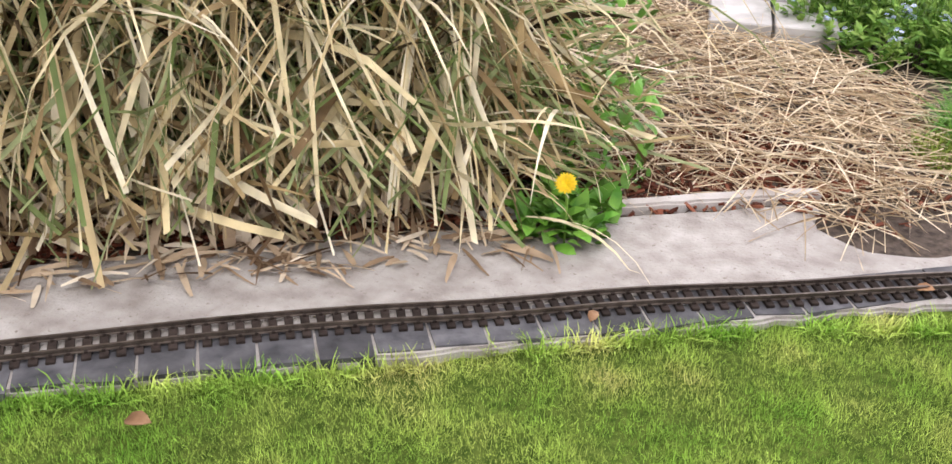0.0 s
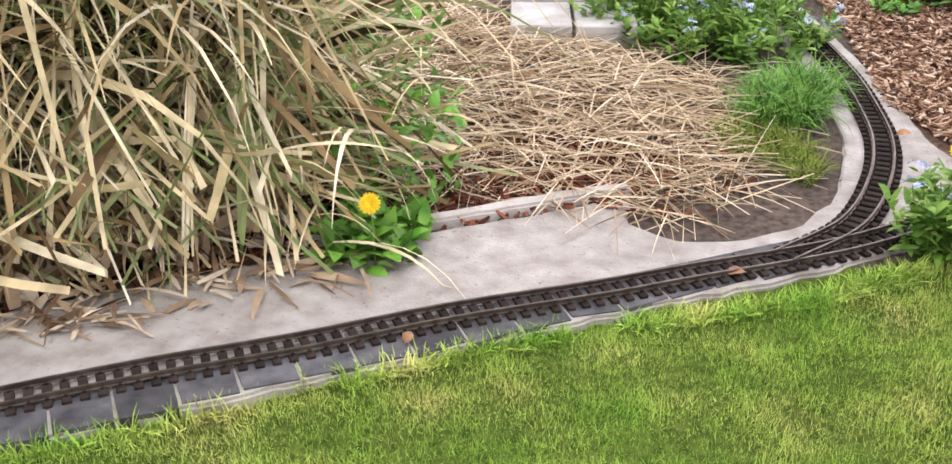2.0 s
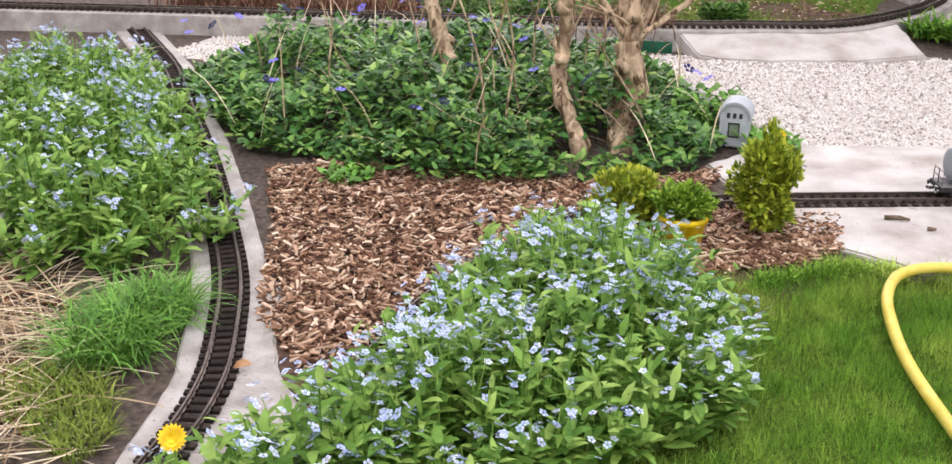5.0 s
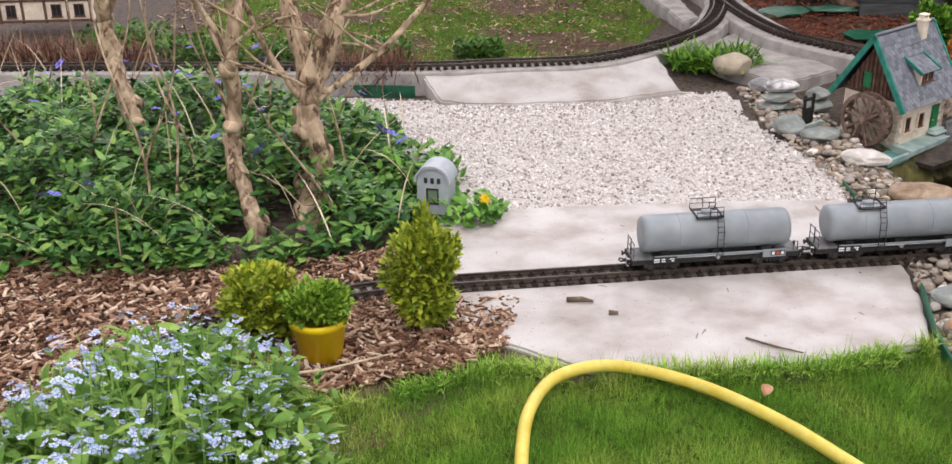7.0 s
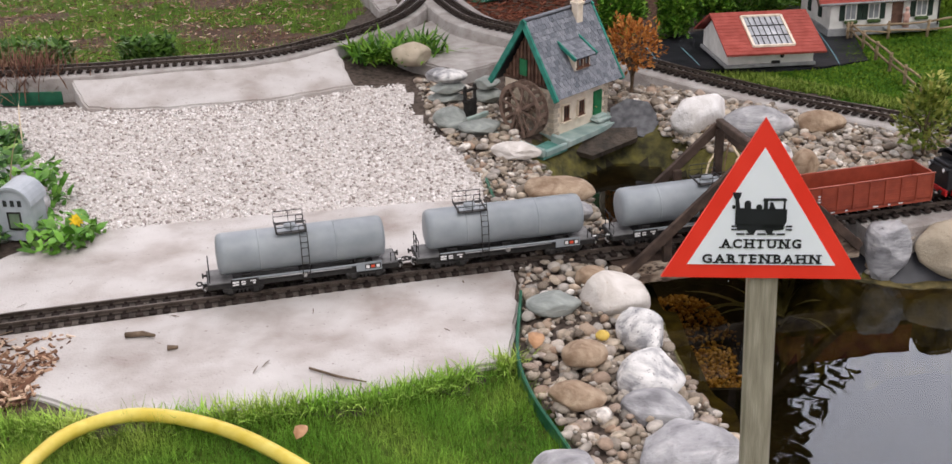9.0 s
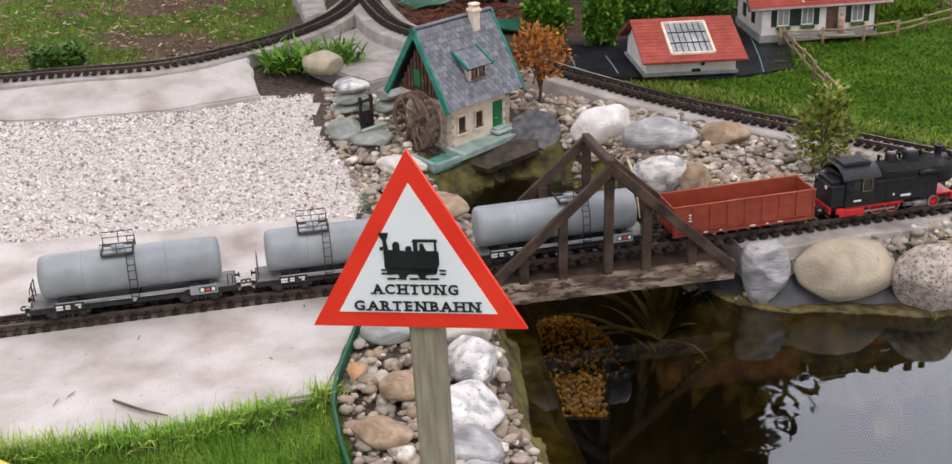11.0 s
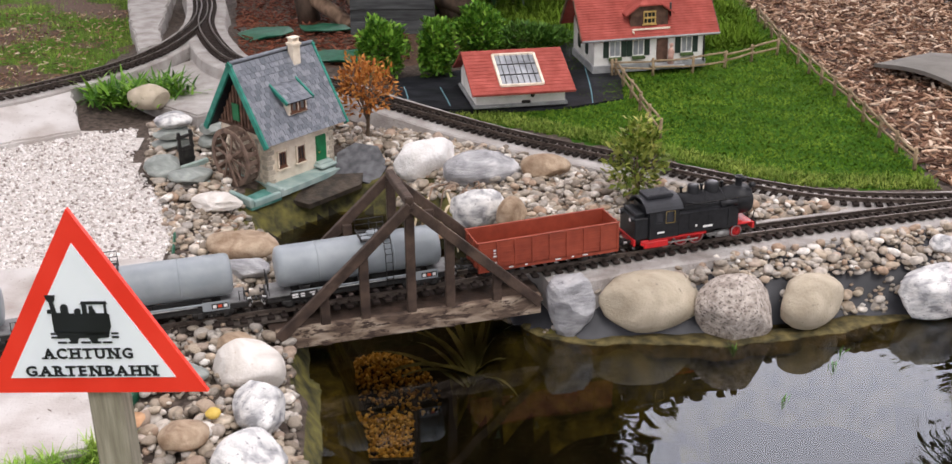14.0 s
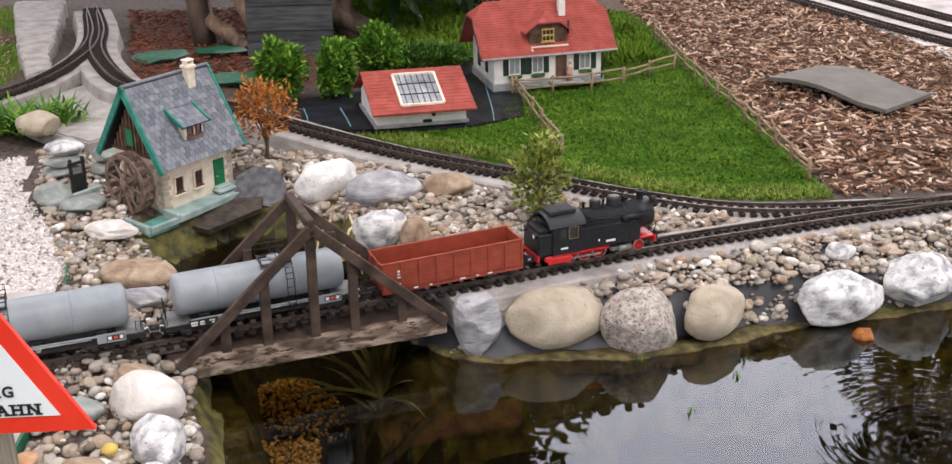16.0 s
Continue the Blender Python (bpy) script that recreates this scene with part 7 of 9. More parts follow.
PERI = pieces_mat("periwinkle_leaves", [(0, (0.02, 0.065, 0.015)), (0.4, (0.06, 0.17, 0.036)), (0.75, (0.14, 0.30, 0.06)), (1, (0.27, 0.42, 0.10))], 0.4, 40, bump=0.1, translucent=0.1)
VIOLET = pieces_mat("violet_petals", [(0, (0.12, 0.10, 0.55)), (1, (0.22, 0.20, 0.72))], 0.6, 60, bump=0.0, grain=0.04)
BOX = pieces_mat("box_leaves", [(0, (0.12, 0.18, 0.014)), (0.5, (0.29, 0.37, 0.035)), (1, (0.50, 0.54, 0.06))], 0.5, 50, bump=0.1, translucent=0.15)
BOX_FRESH = pieces_mat("fresh_box_leaves", [(0, (0.07, 0.15, 0.012)), (0.5, (0.17, 0.31, 0.03)), (1, (0.34, 0.50, 0.06))], 0.5, 50, bump=0.1, translucent=0.15)
BOX_DARK = pieces_mat("dark_box_leaves", [(0, (0.03, 0.10, 0.01)), (0.6, (0.11, 0.26, 0.025)), (1, (0.26, 0.45, 0.06))], 0.45, 50, bump=0.1, translucent=0.15)
MEADOW_LEAF = pieces_mat("cushion_leaves", [(0, (0.03, 0.08, 0.012)), (0.6, (0.07, 0.16, 0.025)), (1, (0.13, 0.25, 0.04))], 0.5, 50, bump=0.1, translucent=0.15)
RUST = pieces_mat("rust_leaves", [(0, (0.22, 0.07, 0.018)), (0.5, (0.46, 0.17, 0.035)), (1, (0.60, 0.30, 0.08))], 0.6, 50, bump=0.1, translucent=0.15)
OLIVE = pieces_mat("olive_leaves", [(0, (0.06, 0.10, 0.015)), (0.5, (0.17, 0.22, 0.035)), (1, (0.38, 0.40, 0.10))], 0.5, 50, bump=0.1, translucent=0.2)
YOUNG = pieces_mat("young_leaves", [(0, (0.12, 0.19, 0.025)), (0.5, (0.28, 0.34, 0.06)), (1, (0.52, 0.48, 0.15))], 0.5, 50, bump=0.1, translucent=0.25)
RHODO = pieces_mat("rhododendron_leaves", [(0, (0.008, 0.022, 0.008)), (0.6, (0.018, 0.045, 0.014)), (1, (0.04, 0.08, 0.025))], 0.35, 20, bump=0.1)
BARK_TAN = mat("tan_peeling_bark", (0.15, 0.095, 0.055), (0.66, 0.51, 0.35), 30, 0.9, bump=1.0, fine=70, patch=0.3, patch_scale=14, stretch=(1, 1, 0.45), distort=1.2, fleck=(35, 0.54, (0.10, 0.06, 0.035)))
BARK_BROWN = mat("brown_bark", (0.10, 0.062, 0.04), (0.30, 0.20, 0.135), 24, 0.9, bump=0.9, fine=60, patch=0.25, patch_scale=6, stretch=(1, 1, 0.4), distort=1.0)
BARK_DARK = mat("dark_bark", (0.05, 0.035, 0.025), (0.16, 0.11, 0.08), 20, 0.9, bump=0.7, fine=60, patch=0.2, patch_scale=6, stretch=(1, 1, 0.4))
TWIG = mat("twig_bark", (0.10, 0.07, 0.045), (0.22, 0.16, 0.11), 50, 0.85, bump=0.3)
CHIP = pieces_mat("bark_chips", [(0, (0.045, 0.021, 0.013)), (0.3, (0.16, 0.080, 0.048)), (0.65, (0.34, 0.21, 0.135)), (0.87, (0.54, 0.39, 0.28)), (1, (0.74, 0.61, 0.48))], 0.85, 40, bump=0.3)
CHIP_RED = pieces_mat("red_bark_chips", [(0, (0.06, 0.018, 0.010)), (0.5, (0.15, 0.045, 0.025)), (1, (0.26, 0.10, 0.06))], 0.85, 40, bump=0.3)
DRY_LEAF = mat("dry_leaf", (0.26, 0.13, 0.06), (0.44, 0.26, 0.14), 40, 0.7, bump=0.3, rand_obj=0.3)
rng = np.random.default_rng(21)
U = lambda n, a, b: a + (b - a) * rng.random(n)


def lay(name, v, f, material, label, category, kind="stuff", smooth=False):
    return tagged(mesh_np(name, v, f, material, smooth), label, category, kind=kind)


# lawn
VIS = [(-3.9, -3.0), (-3.3, -2.47), (-2.72, -1.87), (-2.30, -1.44), (-1.90, -1.13), (-1.64, -0.83), (-1.32, -0.51), (-1.06, -0.19), (-1.01, 0.05), (-1.0, 0.21), (-0.66, 0.40), (-0.45, 0.37), (0.0, 0.43), (0.235, 0.545),
       (0.29, 0.28), (0.38, 0.0), (0.25, -0.30), (-0.35, -0.35), (-0.9, -0.85), (-1.5, -1.5), (-2.1, -2.1), (-2.9, -2.9)]
p = scatter_in(VIS, 290000, rng)
n = len(p)
edge = np.clip(1.25 - edge_dist(p, VIS[:14], False) / 0.1, 0.75, 1.4)
clump = 0.8 + 0.5 * np.clip(wobble(p, 15, 1.0), -0.5, 1)
lush = np.clip((p[:, 0] + 1.2) / 0.4, 0, 1)
size = U(n, 0.014, 0.036) * (1 + 0.75 * lush) * edge * clump
v, f = ribbons(np.column_stack([p, ground_z(p) - 0.004]), U(n, 0, 6.283), size, U(n, 0.0018, 0.0034), U(n, 0.3, 1.45), U(n, -0.2, 0.9), 1, rng, 1.2)
deep = rng.random(n) < lush
for sel, material, lab in ((~deep, GRASS, "short mossy lawn with yellowed patches"), (deep, GRASS_DEEP, "lush deep green lawn beside the slab")):
    k = f[sel]
    used, back = np.unique(k, return_inverse=True)
    lay("lawn_grass", v[used], back.reshape(k.shape), material, lab, "grass")
# longer grass hanging over the borders of the lawn
rim_ = np.array(VIS[:14])
seg_ = rng.integers(0, 13, 16000)
w_ = rng.random(16000)[:, None]
p = rim_[seg_] * (1 - w_) + rim_[seg_ + 1] * w_ + rng.normal(size=(16000, 2)) * 0.008
p[p[:, 0] < -1.7] += (0.012, -0.012)
p = p[wobble(p, 9, 1.0, 4) > -0.45]
n = len(p)
v, f = ribbons(np.column_stack([p, ground_z(p) - 0.004]), U(n, 0, 6.283), U(n, 0.022, 0.058), U(n, 0.0015, 0.003), U(n, 0.6, 1.5), U(n, 0.4, 1.9), 3, rng, 0.8)
lay("grass_border", v, f, GRASS, "longer grass blades hanging over the lawn border", "grass")
# model meadow, dense and dark
p = scatter_in(FAR_LAWN, 95000, rng)
n = len(p)
v, f = ribbons(np.column_stack([p, ground_z(p) - 0.002]), U(n, 0, 6.283), U(n, 0.006, 0.013), U(n, 0.005, 0.009), U(n, 0.0, 0.9), U(n, 0, 0.8), 1, rng, 0.8, 0.5)
lay("meadow", v, f, MEADOW, "dense dark green carpet of low clover", "meadow")
rim = edge_dist(p, [(0.98, 2.42), (1.30, 2.10), (1.60, 1.80), (1.85, 1.56), (2.22, 1.50)], False) < 0.10
q = p[rim]
n = len(q)
v, f = ribbons(np.column_stack([q, ground_z(q)]), U(n, 0, 6.283), U(n, 0.012, 0.026), U(n, 0.002, 0.0035), U(n, 0.5, 1.4), U(n, 0.2, 1.4), 2, rng, 0.6)
lay("grass_verge", v, f, VERGE, "fresh grass verge along the side track", "grass")
p = scatter_in(BACK_LAWN, 42000, rng)
p = p[wobble(p, 4, 1.0, 2) + rng.normal(size=len(p)) * 0.22 > -0.25]
n = len(p)
v, f = ribbons(np.column_stack([p, ground_z(p) - 0.002]), U(n, 0, 6.283), U(n, 0.02, 0.04), U(n, 0.002, 0.004), U(n, 0.5, 1.4), U(n, 0.1, 1.3), 1, rng, 0.8)
lay("lawn_grass", v, f, GRASS_DEEP, "thin lawn with bare soil patches", "grass")
# unmown grass in the shade behind the farm
SHADE_LAWN = [(1.12, 3.28), (1.50, 3.22), (1.56, 3.36), (1.98, 3.36), (2.06, 3.10), (2.30, 3.14), (2.42, 3.6), (2.42, 4.85), (1.05, 4.85)]
p = scatter_in(SHADE_LAWN, 24000, rng)
n = len(p)
tall = 1 + 0.8 * np.clip(wobble(p, 6, 1.0, 3), -0.4, 1)
v, f = ribbons(np.column_stack([p, ground_z(p) - 0.002]), U(n, 0, 6.283), U(n, 0.03, 0.06) * tall, U(n, 0.004, 0.008), U(n, 0.4, 1.4), U(n, 0.1, 1.4), 2, rng, 0.8)
lay("lawn_grass", v, f, MEADOW, "dark unmown grass behind the model farm", "grass")
TUFT_AREA = [(-2.22, -0.36), (-2.20, -0.14), (-2.06, -0.06), (-1.99, -0.20), (-2.04, -0.38), (-2.15, -0.42)]
p = scatter_in(TUFT_AREA, 3000, rng)
p = p[(wobble(p, 14, 1.0, 5) > -0.3) & (rng.random(len(p)) < np.clip(edge_dist(p, TUFT_AREA) / 0.06 + 0.25, 0, 1))]
n = len(p)
v, f = ribbons(np.column_stack([p, ground_z(p)]), U(n, 0, 6.283), U(n, 0.06, 0.17), U(n, 0.0022, 0.004), U(n, 0.7, 1.5), U(n, 0.8, 2.6), 5, rng, 0.5)
lay("grass_tuft", v, f, TUFT, "lush green grass tuft beside the curved track", "grass")


p = scatter_in([(-2.27, -0.50), (-2.2, -0.58), (-1.98, -0.70), (-1.96, -0.58), (-2.06, -0.44), (-2.2, -0.40)], 1100, rng)
n = len(p)
v, f = ribbons(np.column_stack([p, ground_z(p)]), U(n, 0, 6.283), U(n, 0.03, 0.08), U(n, 0.002, 0.0035), U(n, 0.8, 1.5), U(n, 0.4, 2.0), 4, rng, 0.5)
lay("grass_tuft", v, f, VERGE, "thin yellowish grass tuft on bare soil", "grass")

# dry reed clump
def reed_clump():
    t = root("ornamental_grass", pose(-3.64, -1.45, 0), "tall clump of dry straw-coloured reed grass with green blades", "ornamental grass")
    def clear(v, segs):
        """Leaves out the blades that would hang over the rails."""
        q = v.reshape(-1, (segs + 1) * 2, 3)
        over = ((q[:, :, 0] - 3.64 + 2.66) * 0.707 - (q[:, :, 1] - 1.45 + 1.71) * 0.707).max(1)
        q = q[over < -0.185]
        k = (np.arange(len(q)) * (segs + 1) * 2)[:, None] + np.arange(segs)[None] * 2
        return q.reshape(-1, 3), np.stack([k, k + 1, k + 3, k + 2], 2).reshape(-1, 4)
    def blades(name, count, material, wmin, wmax, lmin, lmax, low=False, fan=0.95, bend=3.3):
        a, r = U(count, 0, 6.283), np.sqrt(rng.random(count))
        along, across = (U(count, -0.8, 0.62), U(count, -0.24, 0.20))
        c, s = math.cos(radians(46)), math.sin(radians(46))
        bx, by = along * c - across * s, along * s + across * c
        back = np.clip(-along, 0, 1)
        head = radians(-44) + rng.normal(size=count) * (fan if not low else 1.4)
        if low:
            fr = U(count, -0.47, -0.18)
            bx, by = along * c - fr * s, along * s + fr * c
        base = np.column_stack([bx, by, np.full(count, -0.01) + (U(count, 0, 0.22) if not low else U(count, 0.0, 0.12))])
        L = U(count, lmin, lmax)
        v, f = ribbons(base, head, L, U(count, wmin, wmax), U(count, 0.95 if bend > 1 else 0.3, 1.5) if not low else U(count, 0.1, 1.2), U(count, min(1.0, bend * 0.1), bend), 9, rng, 1.6, 0.12)
        v, f = clear(v, 9)
        v[:, 2] = np.maximum(v[:, 2], 0.004 + rng.random(len(v)) * 0.012)
        o = mesh_np(name, v, f, material)
        o.parent = t
        o["kind"] = "stuff"
    blades("dry_blades", 1400, STRAW, 0.006, 0.021, 0.65, 1.15, False, 1.1, 2.8)
    # broken blades hanging straight down and crossing
    def hanging(name, count, material, wmin, wmax, lmin, lmax):
        along, across = U(count, -0.82, 0.66), U(count, -0.44, 0.0)
        c, s = math.cos(radians(46)), math.sin(radians(46))
        L = U(count, lmin, lmax)
        rise = U(count, -1.25, -0.1) + np.where(rng.random(count) < 0.25, 0.6, 0)
        z0 = np.clip(L * np.sin(-rise), 0, 1) + U(count, 0.0, 0.22)
        base = np.column_stack([along * c - across * s, along * s + across * c, z0])
        v, f = ribbons(base, radians(-44) + rng.normal(size=count) * 1.0, L, U(count, wmin, wmax), rise, U(count, -0.5, 0.4), 5, rng, 2.4, 0.75)
        v, f = clear(v, 5)
        v[:, 2] = np.maximum(v[:, 2], 0.004 + rng.random(len(v)) * 0.012)
        o = mesh_np(name, v, f, material)
        o.parent = t
        o["kind"] = "stuff"
    hanging("hanging_blades", 1250, STRAW, 0.005, 0.022, 0.25, 0.6)
    hanging("hanging_green_blades", 700, REED_GREEN, 0.005, 0.014, 0.25, 0.6)
    # curled dead leaves and stubble at the foot
    n = 1200
    along, across = U(n, -0.82, 0.6), U(n, -0.50, -0.2)
    c, s = math.cos(radians(46)), math.sin(radians(46))
    base = np.column_stack([along * c - across * s, along * s + across * c, U(n, 0.01, 0.16) * (1 + across / 0.6 + 0.3)])
    v, f = ribbons(base, U(n, 0, 6.283), U(n, 0.06, 0.16), U(n, 0.014, 0.034), U(n, -0.6, 1.2), U(n, -3.0, 4.5), 7, rng, 3.0, 0.6)
    v[:, 2] = np.maximum(v[:, 2], 0.004)
    o = mesh_np("curled_leaves", v, f, LITTER)
    o.parent = t
    o["kind"] = "stuff"
    # dark inner blades: the clump's inner shade put into their colour
    blades("shade_blades", 1700, REED_SHADE, 0.010, 0.030, 0.2, 0.6, False, 1.2, 1.6)
    blades("straight_blades", 1000, STRAW, 0.004, 0.016, 0.35, 0.9, False, 1.7, 0.8)
    blades("green_blades", 800, REED_GREEN, 0.006, 0.014, 0.6, 1.1, False, 1.1, 2.4)
    blades("short_blades", 1400, LITTER, 0.008, 0.026, 0.06, 0.20, True)
    return t


reed_clump()
# loose reeds leaning out of the clump
p = np.column_stack([U(150, -3.3, -2.75), U(150, -1.45, -0.85), U(150, 0.0, 0.25)])
v, f = ribbons(p, radians(-35) + rng.normal(size=150) * 0.9, U(150, 0.2, 0.4), U(150, 0.004, 0.010), U(150, 0.2, 1.2), U(150, 0.4, 2.2), 7, rng, 1.0)
v[:, 2] = np.maximum(v[:, 2], 0.005)
lay("loose_reeds", v, f, STRAW, "loose dry reed blades leaning over the bed", "reeds")
# straw on the bed
HEAP = [(-2.95, -1.15), (-2.55, -0.98), (-2.30, -0.98), (-2.15, -0.95), (-2.10, -0.74), (-2.14, -0.50), (-2.28, -0.12), (-2.6, 0.05), (-3.1, 0.15), (-3.8, 0.2), (-4.0, -0.6), (-3.4, -0.9)]
p = scatter_in(HEAP, 4600, rng)
n = len(p)
hz = 0.075 * np.clip(edge_dist(p, HEAP) / 0.25, 0, 1)
v, f = ribbons(np.column_stack([p, ground_z(p) + 0.01 + hz * rng.random(n)]), U(n, 0, 6.283), U(n, 0.08, 0.28), U(n, 0.0018, 0.0042), U(n, -0.08, 0.22), U(n, 0.0, 0.45), 4, rng, 2.5, 0.6)
v[:, 2] = np.maximum(v[:, 2], ground_z(v[:, :2]) + 0.003)
lay("straw", v, f, STALK, "pale dry straw stalks strewn over the bed", "straw")


p = scatter_in([(-3.15, 0.45), (-3.0, 0.65), (-3.3, 1.1), (-4.2, 1.8), (-4.6, 0.4)], 1100, rng)
n = len(p)
v, f = ribbons(np.column_stack([p, ground_z(p) + 0.01 + 0.03 * rng.random(n)]), U(n, 0, 6.283), U(n, 0.1, 0.35), U(n, 0.0022, 0.005), U(n, -0.05, 0.3), U(n, 0.0, 0.6), 4, rng, 2.0, 0.6)
lay("straw", v, f, STALK, "thin dry straw scattered on bare soil", "straw")


def flowers(centres, per, spread, petal, material, rng, rise=0.9):
    """Five-petalled flowers in loose heads."""
    c = np.repeat(centres, per, axis=0)
    c = c + rng.normal(size=c.shape) * np.array([spread, spread, spread * 0.5])
    n = len(c)
    a0 = rng.random(n) * 6.283
    V, Fc, k = [], [], 0
    tilt = rng.normal(size=(n, 2)) * 0.45
    tilt[:, 1] -= 0.35
    for j in range(5):
        a = a0 + j * 1.2566
        for s, w, l in ((0, 0, 0.12), (-1, 0.42, 0.7), (0, 0, 1.05), (1, 0.42, 0.7)):
            x = petal * (l * np.cos(a) - s * w * np.sin(a))
            y = petal * (l * np.sin(a) + s * w * np.cos(a))
            z = x * tilt[:, 0] + y * tilt[:, 1] + petal * 0.1 * l
            V.append(c + np.stack([x, y, z], 1))
    V = np.stack(V, 1).reshape(-1, 3)
    base = np.arange(n)[:, None] * 20 + np.arange(5)[None] * 4
    f = np.stack([base, base + 1, base + 2, base + 3], 2).reshape(-1, 4)
    return V, f


def forget_me_nots(name, poly, height, stems, seed, label):
    r = np.random.default_rng(seed)
    pv = np.array(poly)
    ctr = pv.mean(0)
    t = root(name, pose(*ctr, 0), label, "flower bed", "forget-me-not clumps", "stuff")
    p = scatter_in(poly, stems, r)
    d = edge_dist(p, poly)
    hgt = height * (0.6 + 0.4 * np.clip(d / 0.14, 0, 1)) * (0.75 + 0.4 * r.random(stems))
    base = np.column_stack([p - ctr, ground_z(p)])
    out = (p - ctr)
    head = np.arctan2(out[:, 1], out[:, 0]) + r.normal(size=stems) * 0.9
    lean = np.clip(1 - d / 0.15, 0, 1) * 0.08
    # leaves up each stem
    per = 14
    u = np.tile(np.linspace(0.15, 0.95, per), stems)
    b = np.repeat(base, per, 0)
    b[:, 2] += u * np.repeat(hgt, per)
    b[:, 0] += np.repeat(np.cos(head) * lean, per) * u
    b[:, 1] += np.repeat(np.sin(head) * lean, per) * u
    n = len(b)
    ll = (0.060 - 0.023 * u) * (0.6 + 0.7 * r.random(n))
    v, f = ribbons(b, r.random(n) * 6.283, ll, ll * (0.28 + 0.13 * r.random(n)), 0.1 + 0.9 * r.random(n), 0.3 + 1.1 * r.random(n), 3, r, 0.5, 0.08)
    o = mesh_np("leaves", v, f, FMN_LEAF)
    o.parent = t
    o["kind"] = "stuff"
    # stems
    v, f = ribbons(base, head, hgt * 1.12, np.full(stems, 0.004), np.full(stems, 1.45), np.full(stems, 0.25), 3, r, 0.3, 0.6)
    o = mesh_np("stems", v, f, FMN_LEAF)
    o.parent = t
    o["kind"] = "stuff"
    top = base + np.column_stack([np.cos(head) * lean, np.sin(head) * lean, hgt * 1.1])
    pick = r.random(stems) < 0.40
    c = top[pick]
    v, f = flowers(c, 6, 0.013, 0.0072, FMN_BLUE, r)
    o = mesh_np("blossoms", v, f, FMN_BLUE)
    o.parent = t
    o["kind"] = "stuff"
    o["label"] = "small sky-blue blossoms"
    return t


forget_me_nots("forget_me_nots", [(-1.76, -0.94), (-1.48, -0.82), (-1.20, -0.60), (-0.955, -0.38), (-0.935, -0.14), (-0.985, 0.04), (-1.12, 0.18), (-1.27, 0.22), (-1.41, 0.08), (-1.48, -0.24), (-1.58, -0.56), (-1.68, -0.76)], 0.222, 780, 3, "leafy forget-me-not bed covered in small blue flowers")
forget_me_nots("forget_me_nots", [(-2.74, 0.06), (-2.45, -0.04), (-2.20, 0.05), (-2.11, 0.26), (-2.34, 0.62), (-2.62, 1.06), (-2.95, 1.5), (-3.4, 1.6), (-3.3, 0.8)], 0.19, 640, 4, "leafy forget-me-not bed beside the curved track")

# periwinkle carpet
PERI_AREA = [(-2.50, 1.10), (-2.30, 0.86), (-2.02, 0.84), (-1.70, 0.72), (-1.52, 0.76), (-1.36, 0.80), (-1.15, 0.86), (-0.98, 1.0), (-0.92, 1.25), (-1.02, 1.55), (-1.12, 1.9), (-1.6, 2.22), (-2.2, 2.2), (-2.72, 1.98), (-2.85, 1.55)]
p = scatter_in(PERI_AREA, 19000, rng)
p = p[(np.hypot(p[:, 0] + 1.25, p[:, 1] - 1.02) > 0.085) & (np.hypot(p[:, 0] + 1.36, p[:, 1] - 0.95) > 0.085)]
n = len(p)
hump = (0.07 + 0.17 * np.clip(edge_dist(p, PERI_AREA) / 0.3, 0, 1)) * (0.7 + 0.5 * np.clip(wobble(p, 6, 1.0, 1), -0.7, 1))
ll = U(n, 0.022, 0.046)
b = np.column_stack([p, ground_z(p) + hump * rng.random(n) ** 0.45])
v, f = ribbons(b, U(n, 0, 6.283), ll, ll * U(n, 0.4, 0.55), U(n, -0.2, 0.9), U(n, 0.2, 1.0), 3, rng, 0.6, 0.08)
lay("periwinkle", v, f, PERI, "glossy dark green periwinkle carpet under the shrub", "ground cover")
c = p[rng.choice(n, 60, False)]
c = np.column_stack([c, ground_z(c) + 0.19 + 0.04 * rng.random(60)])
v, f = flowers(c, 1, 0.002, 0.017, VIOLET, rng)
lay("periwinkle_blossoms", v, f, VIOLET, "violet-blue periwinkle blossoms", "flowers")
q = scatter_in(PERI_AREA, 110, rng)
n = len(q)
v, f = ribbons(np.column_stack([q, ground_z(q) + 0.05]), U(n, 0, 6.283), U(n, 0.15, 0.35), U(n, 0.003, 0.005), U(n, 0.7, 1.4), U(n, 0.2, 1.6), 5, rng, 0.4)
lay("loose_reeds", v, f, STALK, "thin dry stems among the periwinkle", "stems")


def limb(b, p0, p1, r0, r1, rnd, sag=0.09, seg=14, knots=True):
    """A crooked limb; returns its points."""
    p0, p1 = Vector(p0), Vector(p1)
    n = 25
    pts, rad = [], []
    L = (p1 - p0).length
    w = [Vector((rnd.uniform(-1, 1), rnd.uniform(-1, 1), rnd.uniform(-0.5, 0.5))) * L * sag for _ in range(3)]
    for i in range(n):
        u = i / (n - 1)
        q = p0.lerp(p1, u) + w[0] * math.sin(u * 3.14) + w[1] * math.sin(u * 6.28) * 0.6 + w[2] * math.sin(u * 9.4) * 0.35
        pts.append(q)
        rad.append((r0 + (r1 - r0) * u) * (1 + (rnd.uniform(-0.07, 0.09) if knots else 0)))
    b.tube(pts, rad, seg)
    return pts


